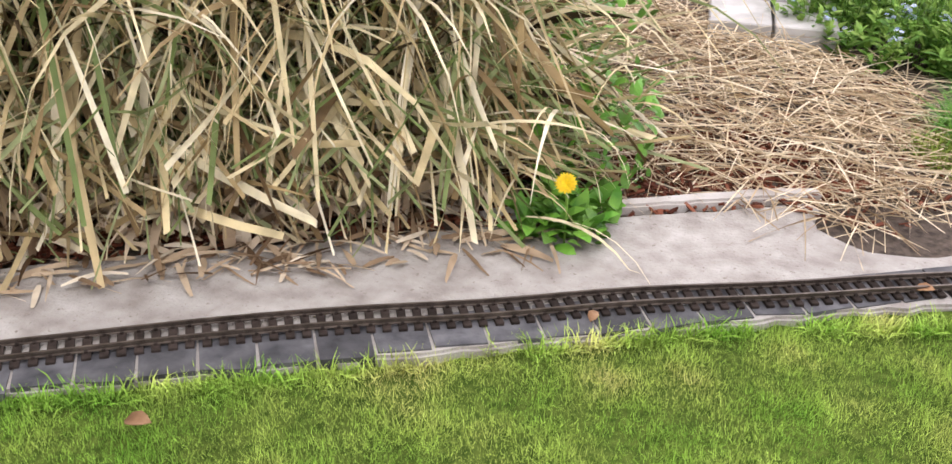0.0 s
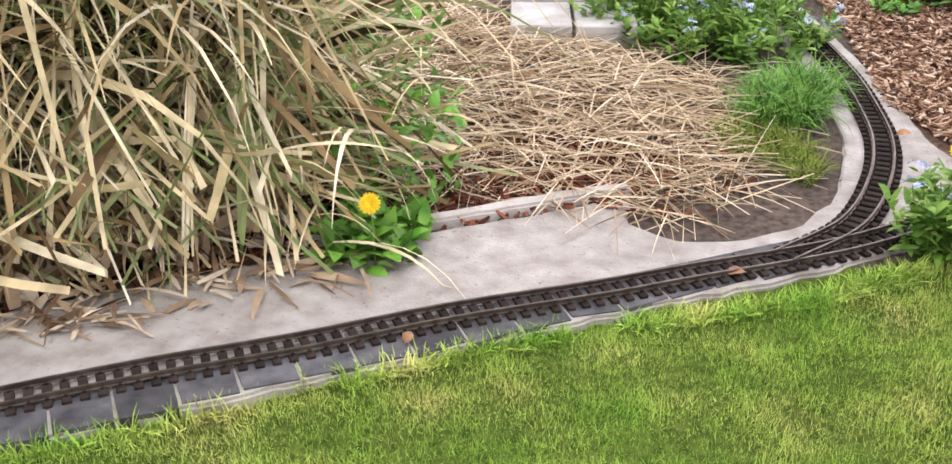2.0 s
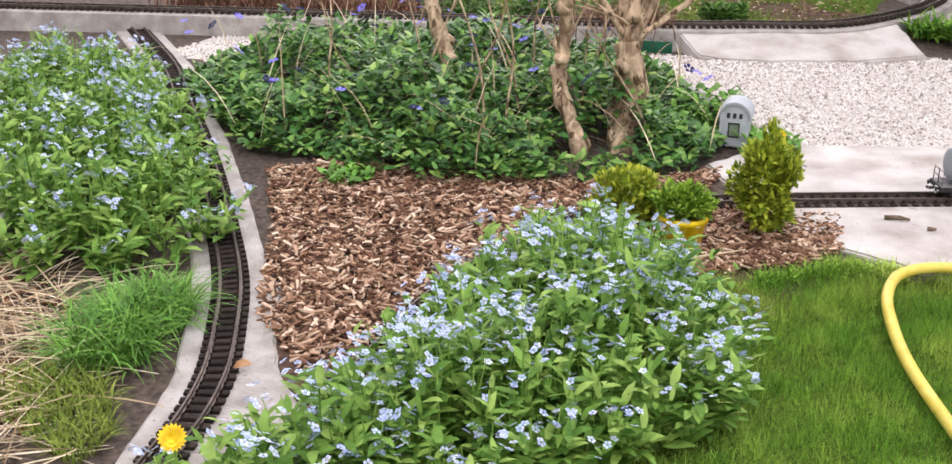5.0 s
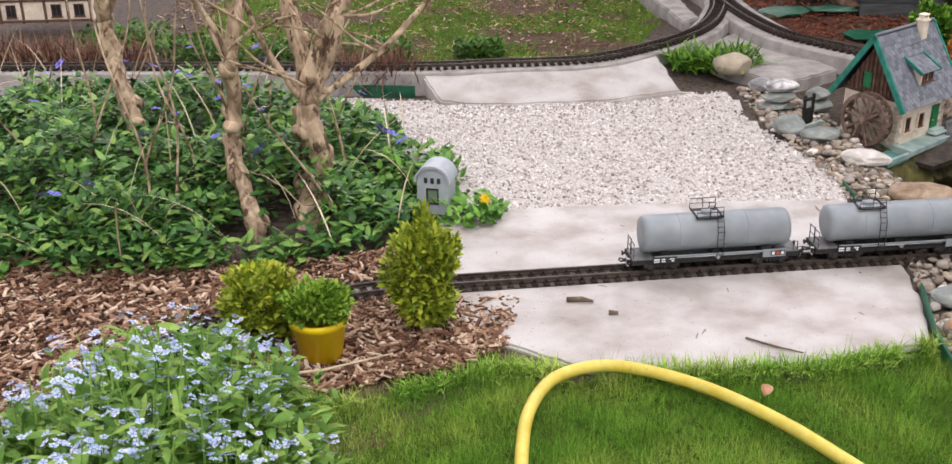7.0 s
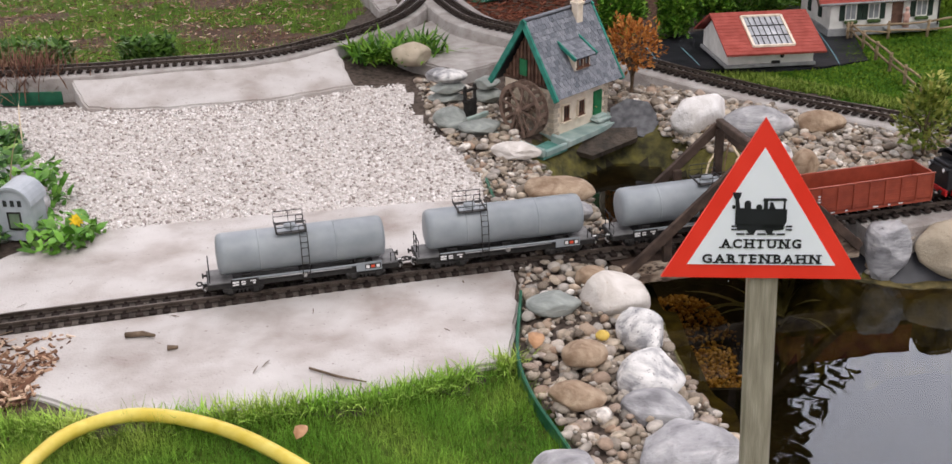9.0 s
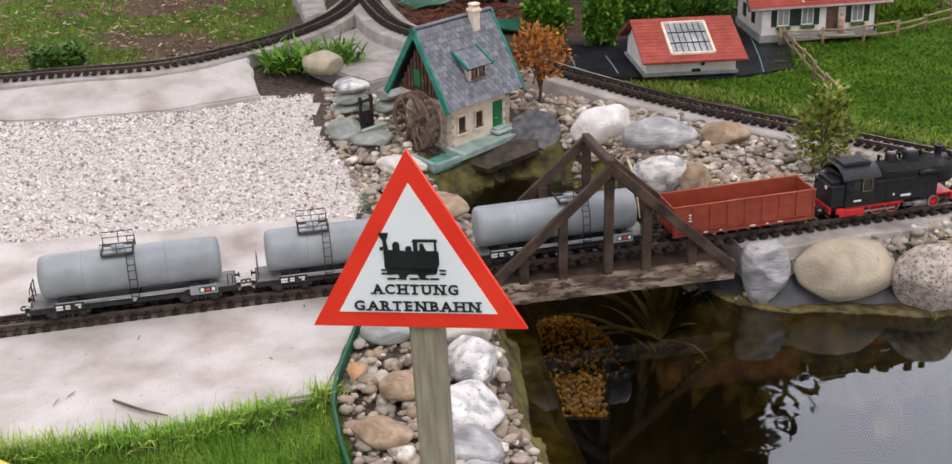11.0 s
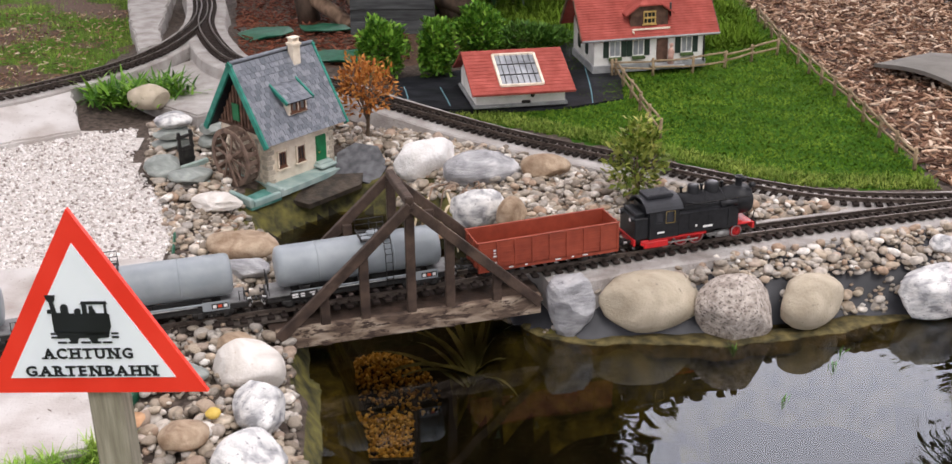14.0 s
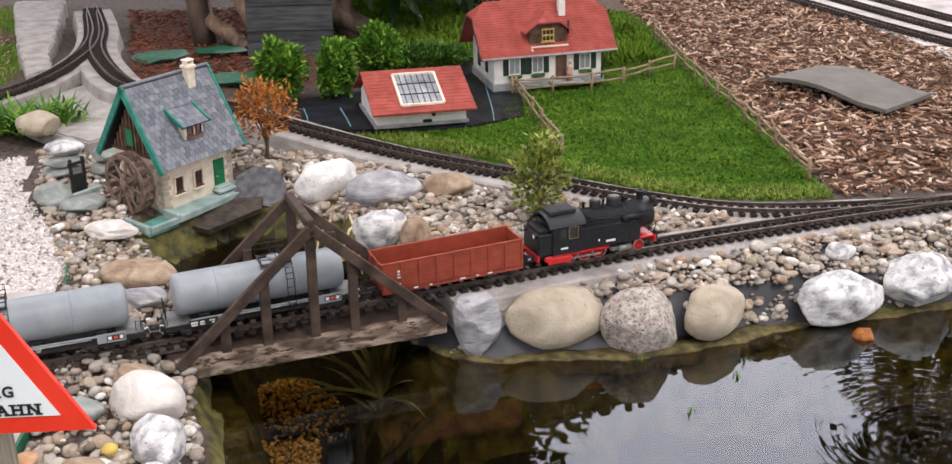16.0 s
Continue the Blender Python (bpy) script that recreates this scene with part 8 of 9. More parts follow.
def rough(b, r):
    """Gnarled bark: pushes the surface about."""
    b.v = [tuple(Vector(q) + noise.noise_vector(Vector(q) * 22) * r * 0.34 + noise.noise_vector(Vector(q) * 70) * r * 0.2) for q in b.v]


def pruned_shrub():
    rnd = random.Random(8)
    base = Vector((-1.34, 1.16, gz(-1.34, 1.16)))
    t = root("shrub", Matrix.Translation(base), "pruned shrub with tan gnarled bare trunks", "shrub")
    def stem(foot, top, r0, r1, name="trunk"):
        b = Build()
        pts = limb(b, Vector(foot) - base, Vector(top) - base, r0, r1, rnd)
        rough(b, r0)
        tr = part(name, b, BARK_TAN, t)
        for _ in range(7):
            k = Build()
            q = rnd.choice(pts[1:])
            d_ = Vector((rnd.uniform(-1, 1), rnd.uniform(-1, 1), rnd.uniform(-0.2, 0.8))).normalized()
            k.tube([q, q + d_ * r0 * 0.7, q + d_ * r0 * 1.2, q + d_ * (r0 * 1.6)], [r0 * 0.85, r0 * 0.8, r0 * 0.6, r0 * 0.25], 12)
            rough(k, r0)
            part("knot", k, BARK_TAN, tr)
        return pts, tr
    z = base.z
    a, ta = stem((-1.355, 1.01, z - 0.02), (-1.41, 1.12, 0.42), 0.026, 0.019)
    b_, tb = stem((-1.235, 1.10, z - 0.02), (-1.225, 1.17, 0.30), 0.032, 0.030)
    c, tc = stem((-1.78, 1.50, z - 0.02), (-1.95, 1.62, 0.42), 0.030, 0.023)
    d, td = stem((-1.255, 1.16, z - 0.02), (-1.27, 1.30, 0.75), 0.026, 0.021)
    for src, tr, tgt, r0, r1 in ((a, ta, (-1.34, 1.25, 0.95), 0.019, 0.012), (a, ta, (-1.62, 1.28, 0.80), 0.010, 0.005), (a, ta, (-1.50, 1.02, 0.75), 0.009, 0.004),
                                 (b_, tb, (-1.00, 1.30, 0.85), 0.026, 0.016), (b_, tb, (-1.10, 1.22, 0.70), 0.018, 0.011), (b_, tb, (-1.42, 1.22, 0.62), 0.010, 0.006), (b_, tb, (-0.85, 1.40, 0.60), 0.010, 0.006),
                                 (c, tc, (-2.02, 1.70, 0.95), 0.022, 0.013), (c, tc, (-1.70, 1.66, 0.80), 0.010, 0.005), (d, td, (-1.15, 1.52, 1.2), 0.024, 0.014), (d, td, (-1.55, 1.6, 1.2), 0.02, 0.012)):
        bb = Build()
        pts = limb(bb, src[-1], Vector(tgt) - base, r0, r1, rnd, 0.05)
        rough(bb, r0)
        br = part("branch", bb, BARK_TAN, t)
        tw = Build()
        for _ in range(6):
            q = rnd.choice(pts[2:])
            limb(tw, q, q + Vector((rnd.uniform(-0.3, 0.3), rnd.uniform(-0.2, 0.2), rnd.uniform(0.02, 0.3))), 0.005, 0.0015, rnd, 0.07, 6, False)
        part("twigs", tw, BARK_TAN, br)["kind"] = "stuff"
    tw = Build()
    for _ in range(20):
        q = Vector((rnd.uniform(-2.2, -1.0), rnd.uniform(1.0, 1.7), 0.05)) - base
        limb(tw, q, q + Vector((rnd.uniform(-0.2, 0.2), rnd.uniform(-0.1, 0.2), rnd.uniform(0.25, 0.6))), 0.004, 0.002, rnd, 0.06, 6, False)
    part("shoots", tw, BARK_TAN, t)["kind"] = "stuff"
    return t


pruned_shrub()


def crown_points(c, r, count, rng, shell=0.5, lump=0.25, seed=0.0):
    d = rng.normal(size=(count, 3))
    d /= np.linalg.norm(d, axis=1)[:, None]
    k = 1 + lump * (np.sin(d[:, 0] * 5 + seed) * np.sin(d[:, 1] * 4.3 + 2 * seed) + 0.6 * np.sin(d[:, 2] * 7 + d[:, 0] * 6 + seed))
    rad = (shell + (1 - shell) * rng.random(count) ** 0.5) * k
    return np.array(c) + d * rad[:, None] * np.array(r), d


def leafy(name, x, y, z, r, count, leaf, material, label, category, seed, trunk=0.0, lift=0.0, group="", flat=False):
    """A small bush: stem, twigs and many leaves round an uneven crown."""
    rg = np.random.default_rng(seed)
    rnd = random.Random(seed)
    t = root(name, pose(x, y, z), label, category, group)
    cz = lift + r[2]
    pts, d = crown_points((0, 0, cz), r, count, rg, 0.45, 0.22, seed)
    if flat:  # columnar rather than round
        pts[:, :2] *= 1 + 0.22 * np.abs(d[:, 2:3]) ** 2
        pts[:, :2] += 0.008 * np.sin(pts[:, 2:3] * 45 + np.array([[0.0, 2.0]]))
    pts[:, 2] = np.maximum(pts[:, 2], 0.004)
    ll = leaf * (0.7 + 0.6 * rg.random(count))
    head = np.arctan2(d[:, 1], d[:, 0]) + rg.normal(size=count) * 0.8
    v, f = ribbons(pts, head, ll, ll * (0.45 + 0.2 * rg.random(count)), np.arcsin(np.clip(d[:, 2], -1, 1)) * 0.5 + 0.6 + rg.normal(size=count) * 0.5, 0.2 + 0.6 * rg.random(count), 2, rg, 0.8, 0.15)
    o = mesh_np("crown", v, f, material)
    o.parent = t
    b = Build()
    tr = trunk or 0.005
    b.tube([(0, 0, -0.02), (rnd.uniform(-0.01, 0.01), 0, cz * 0.5), (0, 0, cz)], [tr, tr * 0.8, tr * 0.4], 8)
    part("trunk", b, TWIG, t)
    b = Build()
    for _ in range(14):
        q = Vector(pts[rnd.randrange(count)])
        b.tube([(0, 0, cz * rnd.uniform(0.2, 0.6)), q * 0.6 + Vector((0, 0, cz * 0.25)), q], [tr * 0.5, tr * 0.35, tr * 0.15], 5)
    part("twigs", b, TWIG, t)["kind"] = "stuff"
    return t


leafy("box_shrub", -0.838, 0.56, 0, (0.068, 0.06, 0.118), 3800, 0.017, BOX, "upright yellow-green box shrub in bark mulch", "shrub", 51, group="box shrubs", flat=True)
leafy("box_shrub", -1.165, 0.45, 0, (0.082, 0.075, 0.088), 2800, 0.016, BOX, "rounded yellow-green box shrub beside the yellow pot", "shrub", 52, group="box shrubs")
tree_ = leafy("tree", 1.395, 1.52, 0.03, (0.074, 0.07, 0.085), 720, 0.020, OLIVE, "small young tree with sparse light leaves among pebbles", "tree", 53, 0.005, 0.012)
# pale young shoots at the top of the small tree
rg_ = np.random.default_rng(531)
cp, cd = crown_points((0.005, 0, 0.165), (0.048, 0.045, 0.05), 220, rg_, 0.3, 0.3, 1.0)
ll = 0.018 * (0.7 + 0.6 * rg_.random(220))
v, f = ribbons(cp, np.arctan2(cd[:, 1], cd[:, 0]), ll, ll * 0.5, 0.8 + rg_.normal(size=220) * 0.5, 0.2 + 0.6 * rg_.random(220), 2, rg_, 0.8, 0.15)
o = mesh_np("young_shoots", v, f, YOUNG)
o.parent = tree_
o["kind"] = "stuff"
leafy("shrub", 1.40, 3.32, 0.0, (0.17, 0.13, 0.045), 2200, 0.02, MEADOW_LEAF, "low green cushion plant behind the barn", "shrub", 66)
leafy("shrub", 0.715, 2.19, 0.02, (0.088, 0.085, 0.082), 900, 0.016, RUST, "small rust-orange dry shrub beside the mill", "shrub", 54, 0.006, 0.075)
for i, (x, y, r, hgt) in enumerate(((0.79, 2.90, 0.088, 0.098), (0.985, 2.86, 0.062, 0.098), (1.16, 3.10, 0.085, 0.10))):
    leafy("box_shrub", x, y, 0.01, (r, r, hgt), 2600, 0.02, BOX_DARK, "small round bright green shrub behind the barn", "shrub", 60 + i, 0.006, 0.015, "green shrubs by the farm")


# rhododendron over the farm: limbs and a large dark crown
def rhododendron():
    rnd = random.Random(12)
    rg = np.random.default_rng(12)
    t = root("rhododendron", pose(0.9, 4.2, 0), "large rhododendron with twisted trunks and dark leathery leaves", "shrub")
    for p0, p1, r0, r1 in (((-0.4, -0.2, 0), (-0.1, -0.25, 1.4), 0.05, 0.04), ((0.25, -0.3, 0), (0.05, -0.2, 1.3), 0.055, 0.04), ((-0.1, -0.45, 0.02), (-0.35, -0.40, 0.62), 0.045, 0.03), ((0.1, 0.3, 0), (0.3, 0.4, 1.6), 0.06, 0.04),
                           ((-0.35, -0.40, 0.62), (-0.6, -0.1, 1.5), 0.03, 0.02), ((-0.21, -0.45, 0.0), (-0.42, 0.05, 0.20), 0.036, 0.03), ((0.40, -0.32, -0.02), (0.03, -0.42, 0.26), 0.05, 0.042), ((0.03, -0.42, 0.26), (-0.12, -0.25, 0.8), 0.042, 0.03)):
        b = Build()
        limb(b, p0, p1, r0, r1, rnd, 0.09)
        part("trunk", b, BARK_BROWN if r0 < 0.05 else BARK_DARK, t)
    cs, hs = [], []
    for c, r, k in (((-0.3, 0.2, 1.55), (0.9, 0.8, 0.85), 5200), ((0.55, 0.5, 1.7), (0.85, 0.8, 1.0), 5200), ((0.1, 0.6, 2.6), (1.0, 0.9, 0.8), 5200), ((0.62, 0.45, 2.5), (0.62, 0.6, 0.75), 3600), ((0.72, 0.3, 1.75), (0.5, 0.5, 0.6), 2600), ((0.05, -0.1, 1.95), (0.8, 0.5, 0.7), 3600), ((0.35, -0.15, 0.80), (0.5, 0.3, 0.28), 900), ((0.42, -0.25, 0.34), (0.26, 0.2, 0.17), 420), ((0.85, 0.1, 0.5), (0.4, 0.4, 0.4), 900), ((-1.0, 0.9, 1.6), (0.9, 0.8, 1.1), 4200)):
        pts, d = crown_points(c, r, k, rg, 0.6, 0.2, c[0])
        cs.append(pts)
        hs.append(np.arctan2(d[:, 1], d[:, 0]))
    pts, h = np.vstack(cs), np.concatenate(hs)
    n = len(pts)
    ll = 0.09 + 0.06 * rg.random(n)
    v, f = ribbons(pts, h + rg.normal(size=n) * 0.8, ll, ll * 0.34, rg.normal(size=n) * 0.5 + 0.1, 0.4 + 0.8 * rg.random(n), 3, rg, 0.7, 0.2)
    o = mesh_np("crown", v, f, RHODO)
    o.parent = t
    return t


rhododendron()

# dark boarded shed wall under the rhododendron
SHED = mat("dark_shed_board", (0.025, 0.027, 0.028), (0.07, 0.075, 0.075), 20, 0.8, bump=0.4, fine=70, patch=0.2, patch_scale=6, stretch=(0.5, 4, 4), rand_obj=0.2)
sh = root("shed", pose(0.86, 3.66, 0.0, 0, 0, -4), "dark weathered board shed behind green shrubs", "shed")
for k in range(10):
    b = Build()
    b.box((0, 0.004 * (k % 2), 0.028 + k * 0.052), (0.36, 0.014, 0.056), 0.002, m=Matrix.Rotation(radians(-8), 4, "X"))
    part("board", b, SHED, sh)
b = Build()
b.box((0, 0.20, 0.26), (0.35, 0.2, 0.52), 0.004)
part("body", b, SHED, sh)

# ---- scattered bark ----
chip = Build().box((0, 0, 0), (1, 0.34, 0.12), 0.0)
cv, cf = np.array(chip.v), np.array(chip.f)
cv[:, 1] *= 0.62
cv[:, 2] += 0.1 * np.cos(cv[:, 0] * 3)


def bark(poly, count, material, label, lo=0.012, hi=0.038):
    p = scatter_in(poly, count, rng)
    s = U(count, lo, hi)
    v, f = strew([(cv, cf)], np.column_stack([p, ground_z(p) + 0.003 + 0.012 * rng.random(count)]), s, rng, 0.45, (0.6, 1.2))
    lay("bark_mulch", v, f, material, label, "bark mulch")


bark([(2.24, 1.5), (3.6, 1.5), (3.6, 3.0), (3.4, 4.8), (2.6, 4.8), (2.45, 3.2)], 11500, CHIP, "brown bark mulch chips beside the model meadow", 0.012, 0.046)
bark([(-0.64, 0.70), (-0.66, 0.47), (-0.76, 0.37), (-0.90, 0.31), (-1.06, 0.23), (-1.16, 0.24), (-1.3, 0.42), (-1.25, 0.55), (-0.95, 0.70)], 4000, CHIP, "bark mulch chips round the box shrubs")
bark([(-1.90, -0.1), (-1.60, -0.45), (-1.35, 0.42), (-1.45, 0.80), (-2.0, 0.86), (-2.2, 0.75), (-2.05, 0.4)], 8200, CHIP, "bark mulch chips between the two tracks")
bark([(-1.50, 0.80), (-1.42, 0.52), (-1.24, 0.66), (-0.98, 0.80), (-0.94, 1.0), (-1.12, 0.90), (-1.3, 0.86)], 1500, CHIP, "bark mulch chips between the track and the periwinkle")
bark([(-2.6, 2.8), (-0.6, 2.78), (-0.3, 3.2), (-0.3, 4.4), (-2.6, 4.4)], 3800, CHIP, "leaf litter and bark bits on the thin back lawn", 0.008, 0.03)
bark(HEAP, 2600, CHIP_RED, "dark bark and leaf litter under the straw", 0.01, 0.04)
bark([(0.25, 3.15), (0.9, 3.15), (1.0, 4.8), (0.1, 4.9)], 3500, CHIP_RED, "red-brown bark and needles under the rhododendron")
bark([(-4.1, -2.7), (-3.42, -2.0), (-2.72, -1.27), (-2.3, -0.87), (-2.2, -0.7), (-2.5, -0.6), (-2.95, -0.85), (-3.9, -1.9)], 4200, CHIP_RED, "dark bark and leaf litter under the reeds", 0.01, 0.05)

# ---- small things ----
HOSE_Y = mat("yellow_hose", (0.62, 0.48, 0.06), (0.74, 0.62, 0.14), 30, 0.42, bump=0.1, patch=0.12, patch_scale=9)
b = Build()
hp = smooth_path([(-0.50, -0.45, 0.004), (-0.575, -0.1, 0.006), (-0.592, 0.12, 0.014), (-0.575, 0.25, 0.016), (-0.53, 0.335, 0.016), (-0.44, 0.375, 0.016), (-0.32, 0.345, 0.014), (-0.20, 0.265, 0.014), (-0.07, 0.13, 0.012), (0.06, -0.08, 0.010), (0.10, -0.4, 0.008)], 0.02)
b.tube([tuple(q) for q in hp], 0.0125, 12)
tagged(obj("garden_hose", b, HOSE_Y), "yellow garden hose looped on the lawn", "hose")

POT_Y = mat("yellow_plastic_pot", (0.88, 0.62, 0.006), (0.92, 0.68, 0.012), 20, 0.4, bump=0.03, patch=0.06)
pt = root("flower_pot", pose(-1.03, 0.40, -0.008), "yellow plastic pot holding a clipped box plant", "flower pot")
b = Build()
b.lathe([(0.001, 0), (0.042, 0), (0.055, 0.085), (0.060, 0.086), (0.061, 0.102), (0.055, 0.102), (0.053, 0.09), (0.001, 0.088)], 32)
part("pot", b, POT_Y, pt)
leafy("box_shrub", -1.03, 0.40, 0.085, (0.068, 0.062, 0.034), 2200, 0.013, BOX_FRESH, "clipped dome of box growing in the yellow pot", "shrub", 57)

LIGHT_GREY = mat("light_grey_plastic", (0.36, 0.40, 0.44), (0.46, 0.50, 0.54), 25, 0.5, bump=0.05, patch=0.08)
mb = root("model_shelter", pose(-0.905, 1.225, 0.0, 0, 0, -8) @ Matrix.Scale(0.8, 4) @ Matrix.Diagonal((0.86, 0.9, 1.1, 1)), "small light grey arched model shelter beside the periwinkle", "model shelter")
arch = [(-0.062, 0), (0.062, 0), (0.062, 0.105)] + [(0.062 * math.cos(a), 0.105 + 0.045 * math.sin(a)) for a in np.linspace(0.2, 2.94, 10)] + [(-0.062, 0.105)]
b = Build()
b.prism(arch, -0.05, 0.05, m=Matrix.Rotation(radians(90), 4, "X"))
part("body", b, LIGHT_GREY, mb)
roofp = [(0.072 * math.cos(a), 0.103 + 0.054 * math.sin(a)) for a in np.linspace(0.0, 3.14, 14)] + [(0.064 * math.cos(a), 0.103 + 0.047 * math.sin(a)) for a in np.linspace(3.14, 0.0, 14)]
b = Build()
b.prism(roofp, -0.056, 0.06, m=Matrix.Rotation(radians(90), 4, "X"))
part("roof", b, LIGHT_GREY, mb)
for x in (-0.026, 0.0, 0.026):
    b = Build()
    b.box((x, -0.051, 0.108), (0.014, 0.003, 0.018), 0.001)
    part("window", b, GLASS_DARK, mb)
b = Build()
for s in (-1, 1):
    b.box((s * 0.022, -0.052, 0.058), (0.005, 0.004, 0.05))
    b.box((0, -0.052, 0.058 + s * 0.0235), (0.048, 0.004, 0.004))
part("door_frame", b, DARK, mb)
b = Build()
b.box((0, -0.0508, 0.058), (0.038, 0.002, 0.042))
part("door", b, mat("shelter_green", (0.10, 0.16, 0.10), (0.2, 0.26, 0.18), 30, 0.6), mb)


def star_flower(x, y, z, r, petals, label, lean=0.0, hgt=0.1, name="dandelion"):
    t = root(name, pose(x, y, gz(x, y)), label, "flower")
    b = Build()
    b.tube([(0, 0, 0), (lean * 0.4, 0, z * 0.6), (lean, -0.01, z)], 0.0022, 6)
    part("stem", b, FMN_LEAF, t)
    b = Build()
    rnd = random.Random(int(r * 1e4))
    face = Euler((radians(48), 0, radians(22))).to_matrix()
    for ring, (rr, up) in enumerate(((1.0, 0.15), (0.78, 0.45), (0.5, 0.8))):
        for k in range(petals):
            a = 2 * math.pi * (k + ring * 0.5) / petals + rnd.uniform(-0.06, 0.06)
            d, s = face @ Vector((math.cos(a), math.sin(a), up)).normalized(), face @ Vector((-math.sin(a), math.cos(a), 0)) * r * 0.16
            o_ = Vector((lean, -0.01, z))
            b.add([o_ - s * 0.4, o_ + d * r * rr * 0.7 - s, o_ + d * r * rr, o_ + d * r * rr * 0.7 + s, o_ + s * 0.4], [(0, 1, 2, 3, 4)], m=None)
    part("petals", b, YELLOW, t, "bright yellow petals").rotation_euler = (0.0, 0.0, 0.0)
    return t


star_flower(-2.685, -1.385, 0.145, 0.023, 20, "yellow dandelion blossom beside the track strip")
star_flower(-1.70, -0.86, 0.215, 0.022, 20, "yellow dandelion blossom among forget-me-nots", 0.0)
star_flower(-0.77, 1.21, 0.05, 0.019, 9, "yellow primrose blossom beside the grey shelter", 0.0, name="primrose")


def weed(x, y, r, count, leaf, label, seed, hgt=0.1, material=TUFT):
    rg = np.random.default_rng(seed)
    a = rg.random(count) * 6.283
    d = r * np.sqrt(rg.random(count))
    p = np.column_stack([x + d * np.cos(a), y + d * np.sin(a)])
    b = np.column_stack([p, ground_z(p) + hgt * rg.random(count)])
    ll = leaf * (0.6 + 0.8 * rg.random(count))
    v, f = ribbons(b, rg.random(count) * 6.283, ll, ll * 0.5, 0.2 + rg.random(count) * 0.9, 0.3 + rg.random(count), 3, rg, 0.7, 0.1)
    return tagged(mesh_np("weed", v, f, material), label, "plant", kind="stuff")


weed(-2.72, -1.32, 0.10, 170, 0.055, "green dandelion leaves beside the kerb", 71, 0.05)
weed(-2.80, -1.10, 0.16, 320, 0.035, "leafy green weeds growing through the reeds", 72, 0.26)
weed(-3.05, -0.75, 0.20, 300, 0.04, "leafy green weeds growing through the reeds", 73, 0.30)
weed(-1.95, 0.72, 0.07, 160, 0.03, "small green weed in bark mulch", 74, 0.03)
weed(-0.80, 1.18, 0.09, 200, 0.03, "green primrose leaves beside the grey shelter", 75, 0.05)
weed(-0.98, 1.42, 0.12, 300, 0.032, "green leaves beside the white gravel", 76, 0.10)
for i, (x, y) in enumerate(((-0.13, 2.68), (-0.02, 2.66), (0.03, 2.71))):
    rg = np.random.default_rng(80 + i)
    n = 170
    a = rg.random(n) * 6.283
    v, f = ribbons(np.column_stack([x + 0.04 * rg.normal(size=n), y + 0.04 * rg.normal(size=n), np.full(n, 0.02)]), a, 0.06 + 0.07 * rg.random(n), 0.008 + 0.006 * rg.random(n), 0.6 + 0.6 * rg.random(n), 0.5 + 1.0 * rg.random(n), 4, rg, 0.3)
    tagged(mesh_np("garden_plant", v, f, BOX_DARK), "fresh green strap-leaved plant beside the back track", "plant", "strap-leaved plants")

# fallen leaves and twigs
def dry_leaf(x, y, rz, size, label, z=0.0):
    b = Build()
    out = [(0, 0), (0.25, 0.28), (0.6, 0.34), (0.85, 0.2), (1.05, 0.0), (0.85, -0.22), (0.55, -0.33), (0.2, -0.25)]
    v = [(px_ * size, py_ * size, 0.12 * size * math.sin(px_ * 3) + 0.25 * abs(py_) * size) for px_, py_ in out] + [(0.5 * size, 0, 0.02 * size)]
    v += [(a, c, d - 0.0012) for a, c, d in v]
    f = [(i, (i + 1) % 8, 8) for i in range(8)] + [((i + 1) % 8 + 9, i + 9, 17) for i in range(8)] + [(i, i + 9, (i + 1) % 8 + 9, (i + 1) % 8) for i in range(8)]
    b.add(v, f, True)
    o = obj("fallen_leaf", b, DRY_LEAF)
    o.matrix_basis = pose(x, y, gz(x, y) + 0.012 + z, 10, -8, rz)
    return tagged(o, label, "leaf", "fallen leaves")


for x, y, rz, s, z in ((-1.03, -0.395, 195, 0.06, 0.03), (-1.125, -0.56, 60, 0.045, 0.02), (-2.955, -2.27, 20, 0.045, 0.015), (-2.50, -1.62, 100, 0.03, 0.01), (-0.15, 0.275, 70, 0.035, 0.03), (-2.06, -1.16, 20, 0.035, 0.01), (-2.35, -0.88, 60, 0.05, 0.0),
                       (-2.62, -0.98, 60, 0.05, 0.02), (-1.84, -0.36, 20, 0.035, 0.015), (0.27, 0.55, 80, 0.05, 0.02)):
    dry_leaf(x, y, rz, s, "curled brown fallen leaf", z)


def stick(pts, r, label, material=TWIG):
    b = Build()
    b.tube(pts, [r] * (len(pts) - 1) + [r * 0.5], 7)
    return tagged(obj("twig", b, material), label, "twig", "loose twigs")


stick([(-0.155, 0.535, 0.004), (-0.10, 0.50, 0.005), (-0.045, 0.478, 0.004)], 0.0025, "thin dark twig lying on concrete")
stick([(-0.535, 0.685, 0.006), (-0.50, 0.688, 0.007), (-0.475, 0.68, 0.006)], 0.006, "short grey twig lying on concrete")
stick([(-0.44, 0.63, 0.005), (-0.42, 0.632, 0.005)], 0.006, "short grey twig lying on concrete")
stick([(-1.15, 0.27, 0.015), (-1.0, 0.30, 0.025), (-0.88, 0.40, 0.012)], 0.003, "pale bent twig on the bark mulch", STALK)
stick([(-1.02, -0.373, 0.028), (-0.96, -0.355, 0.03), (-0.893, -0.337, 0.026)], 0.003, "pale straight twig on the lawn", STALK)
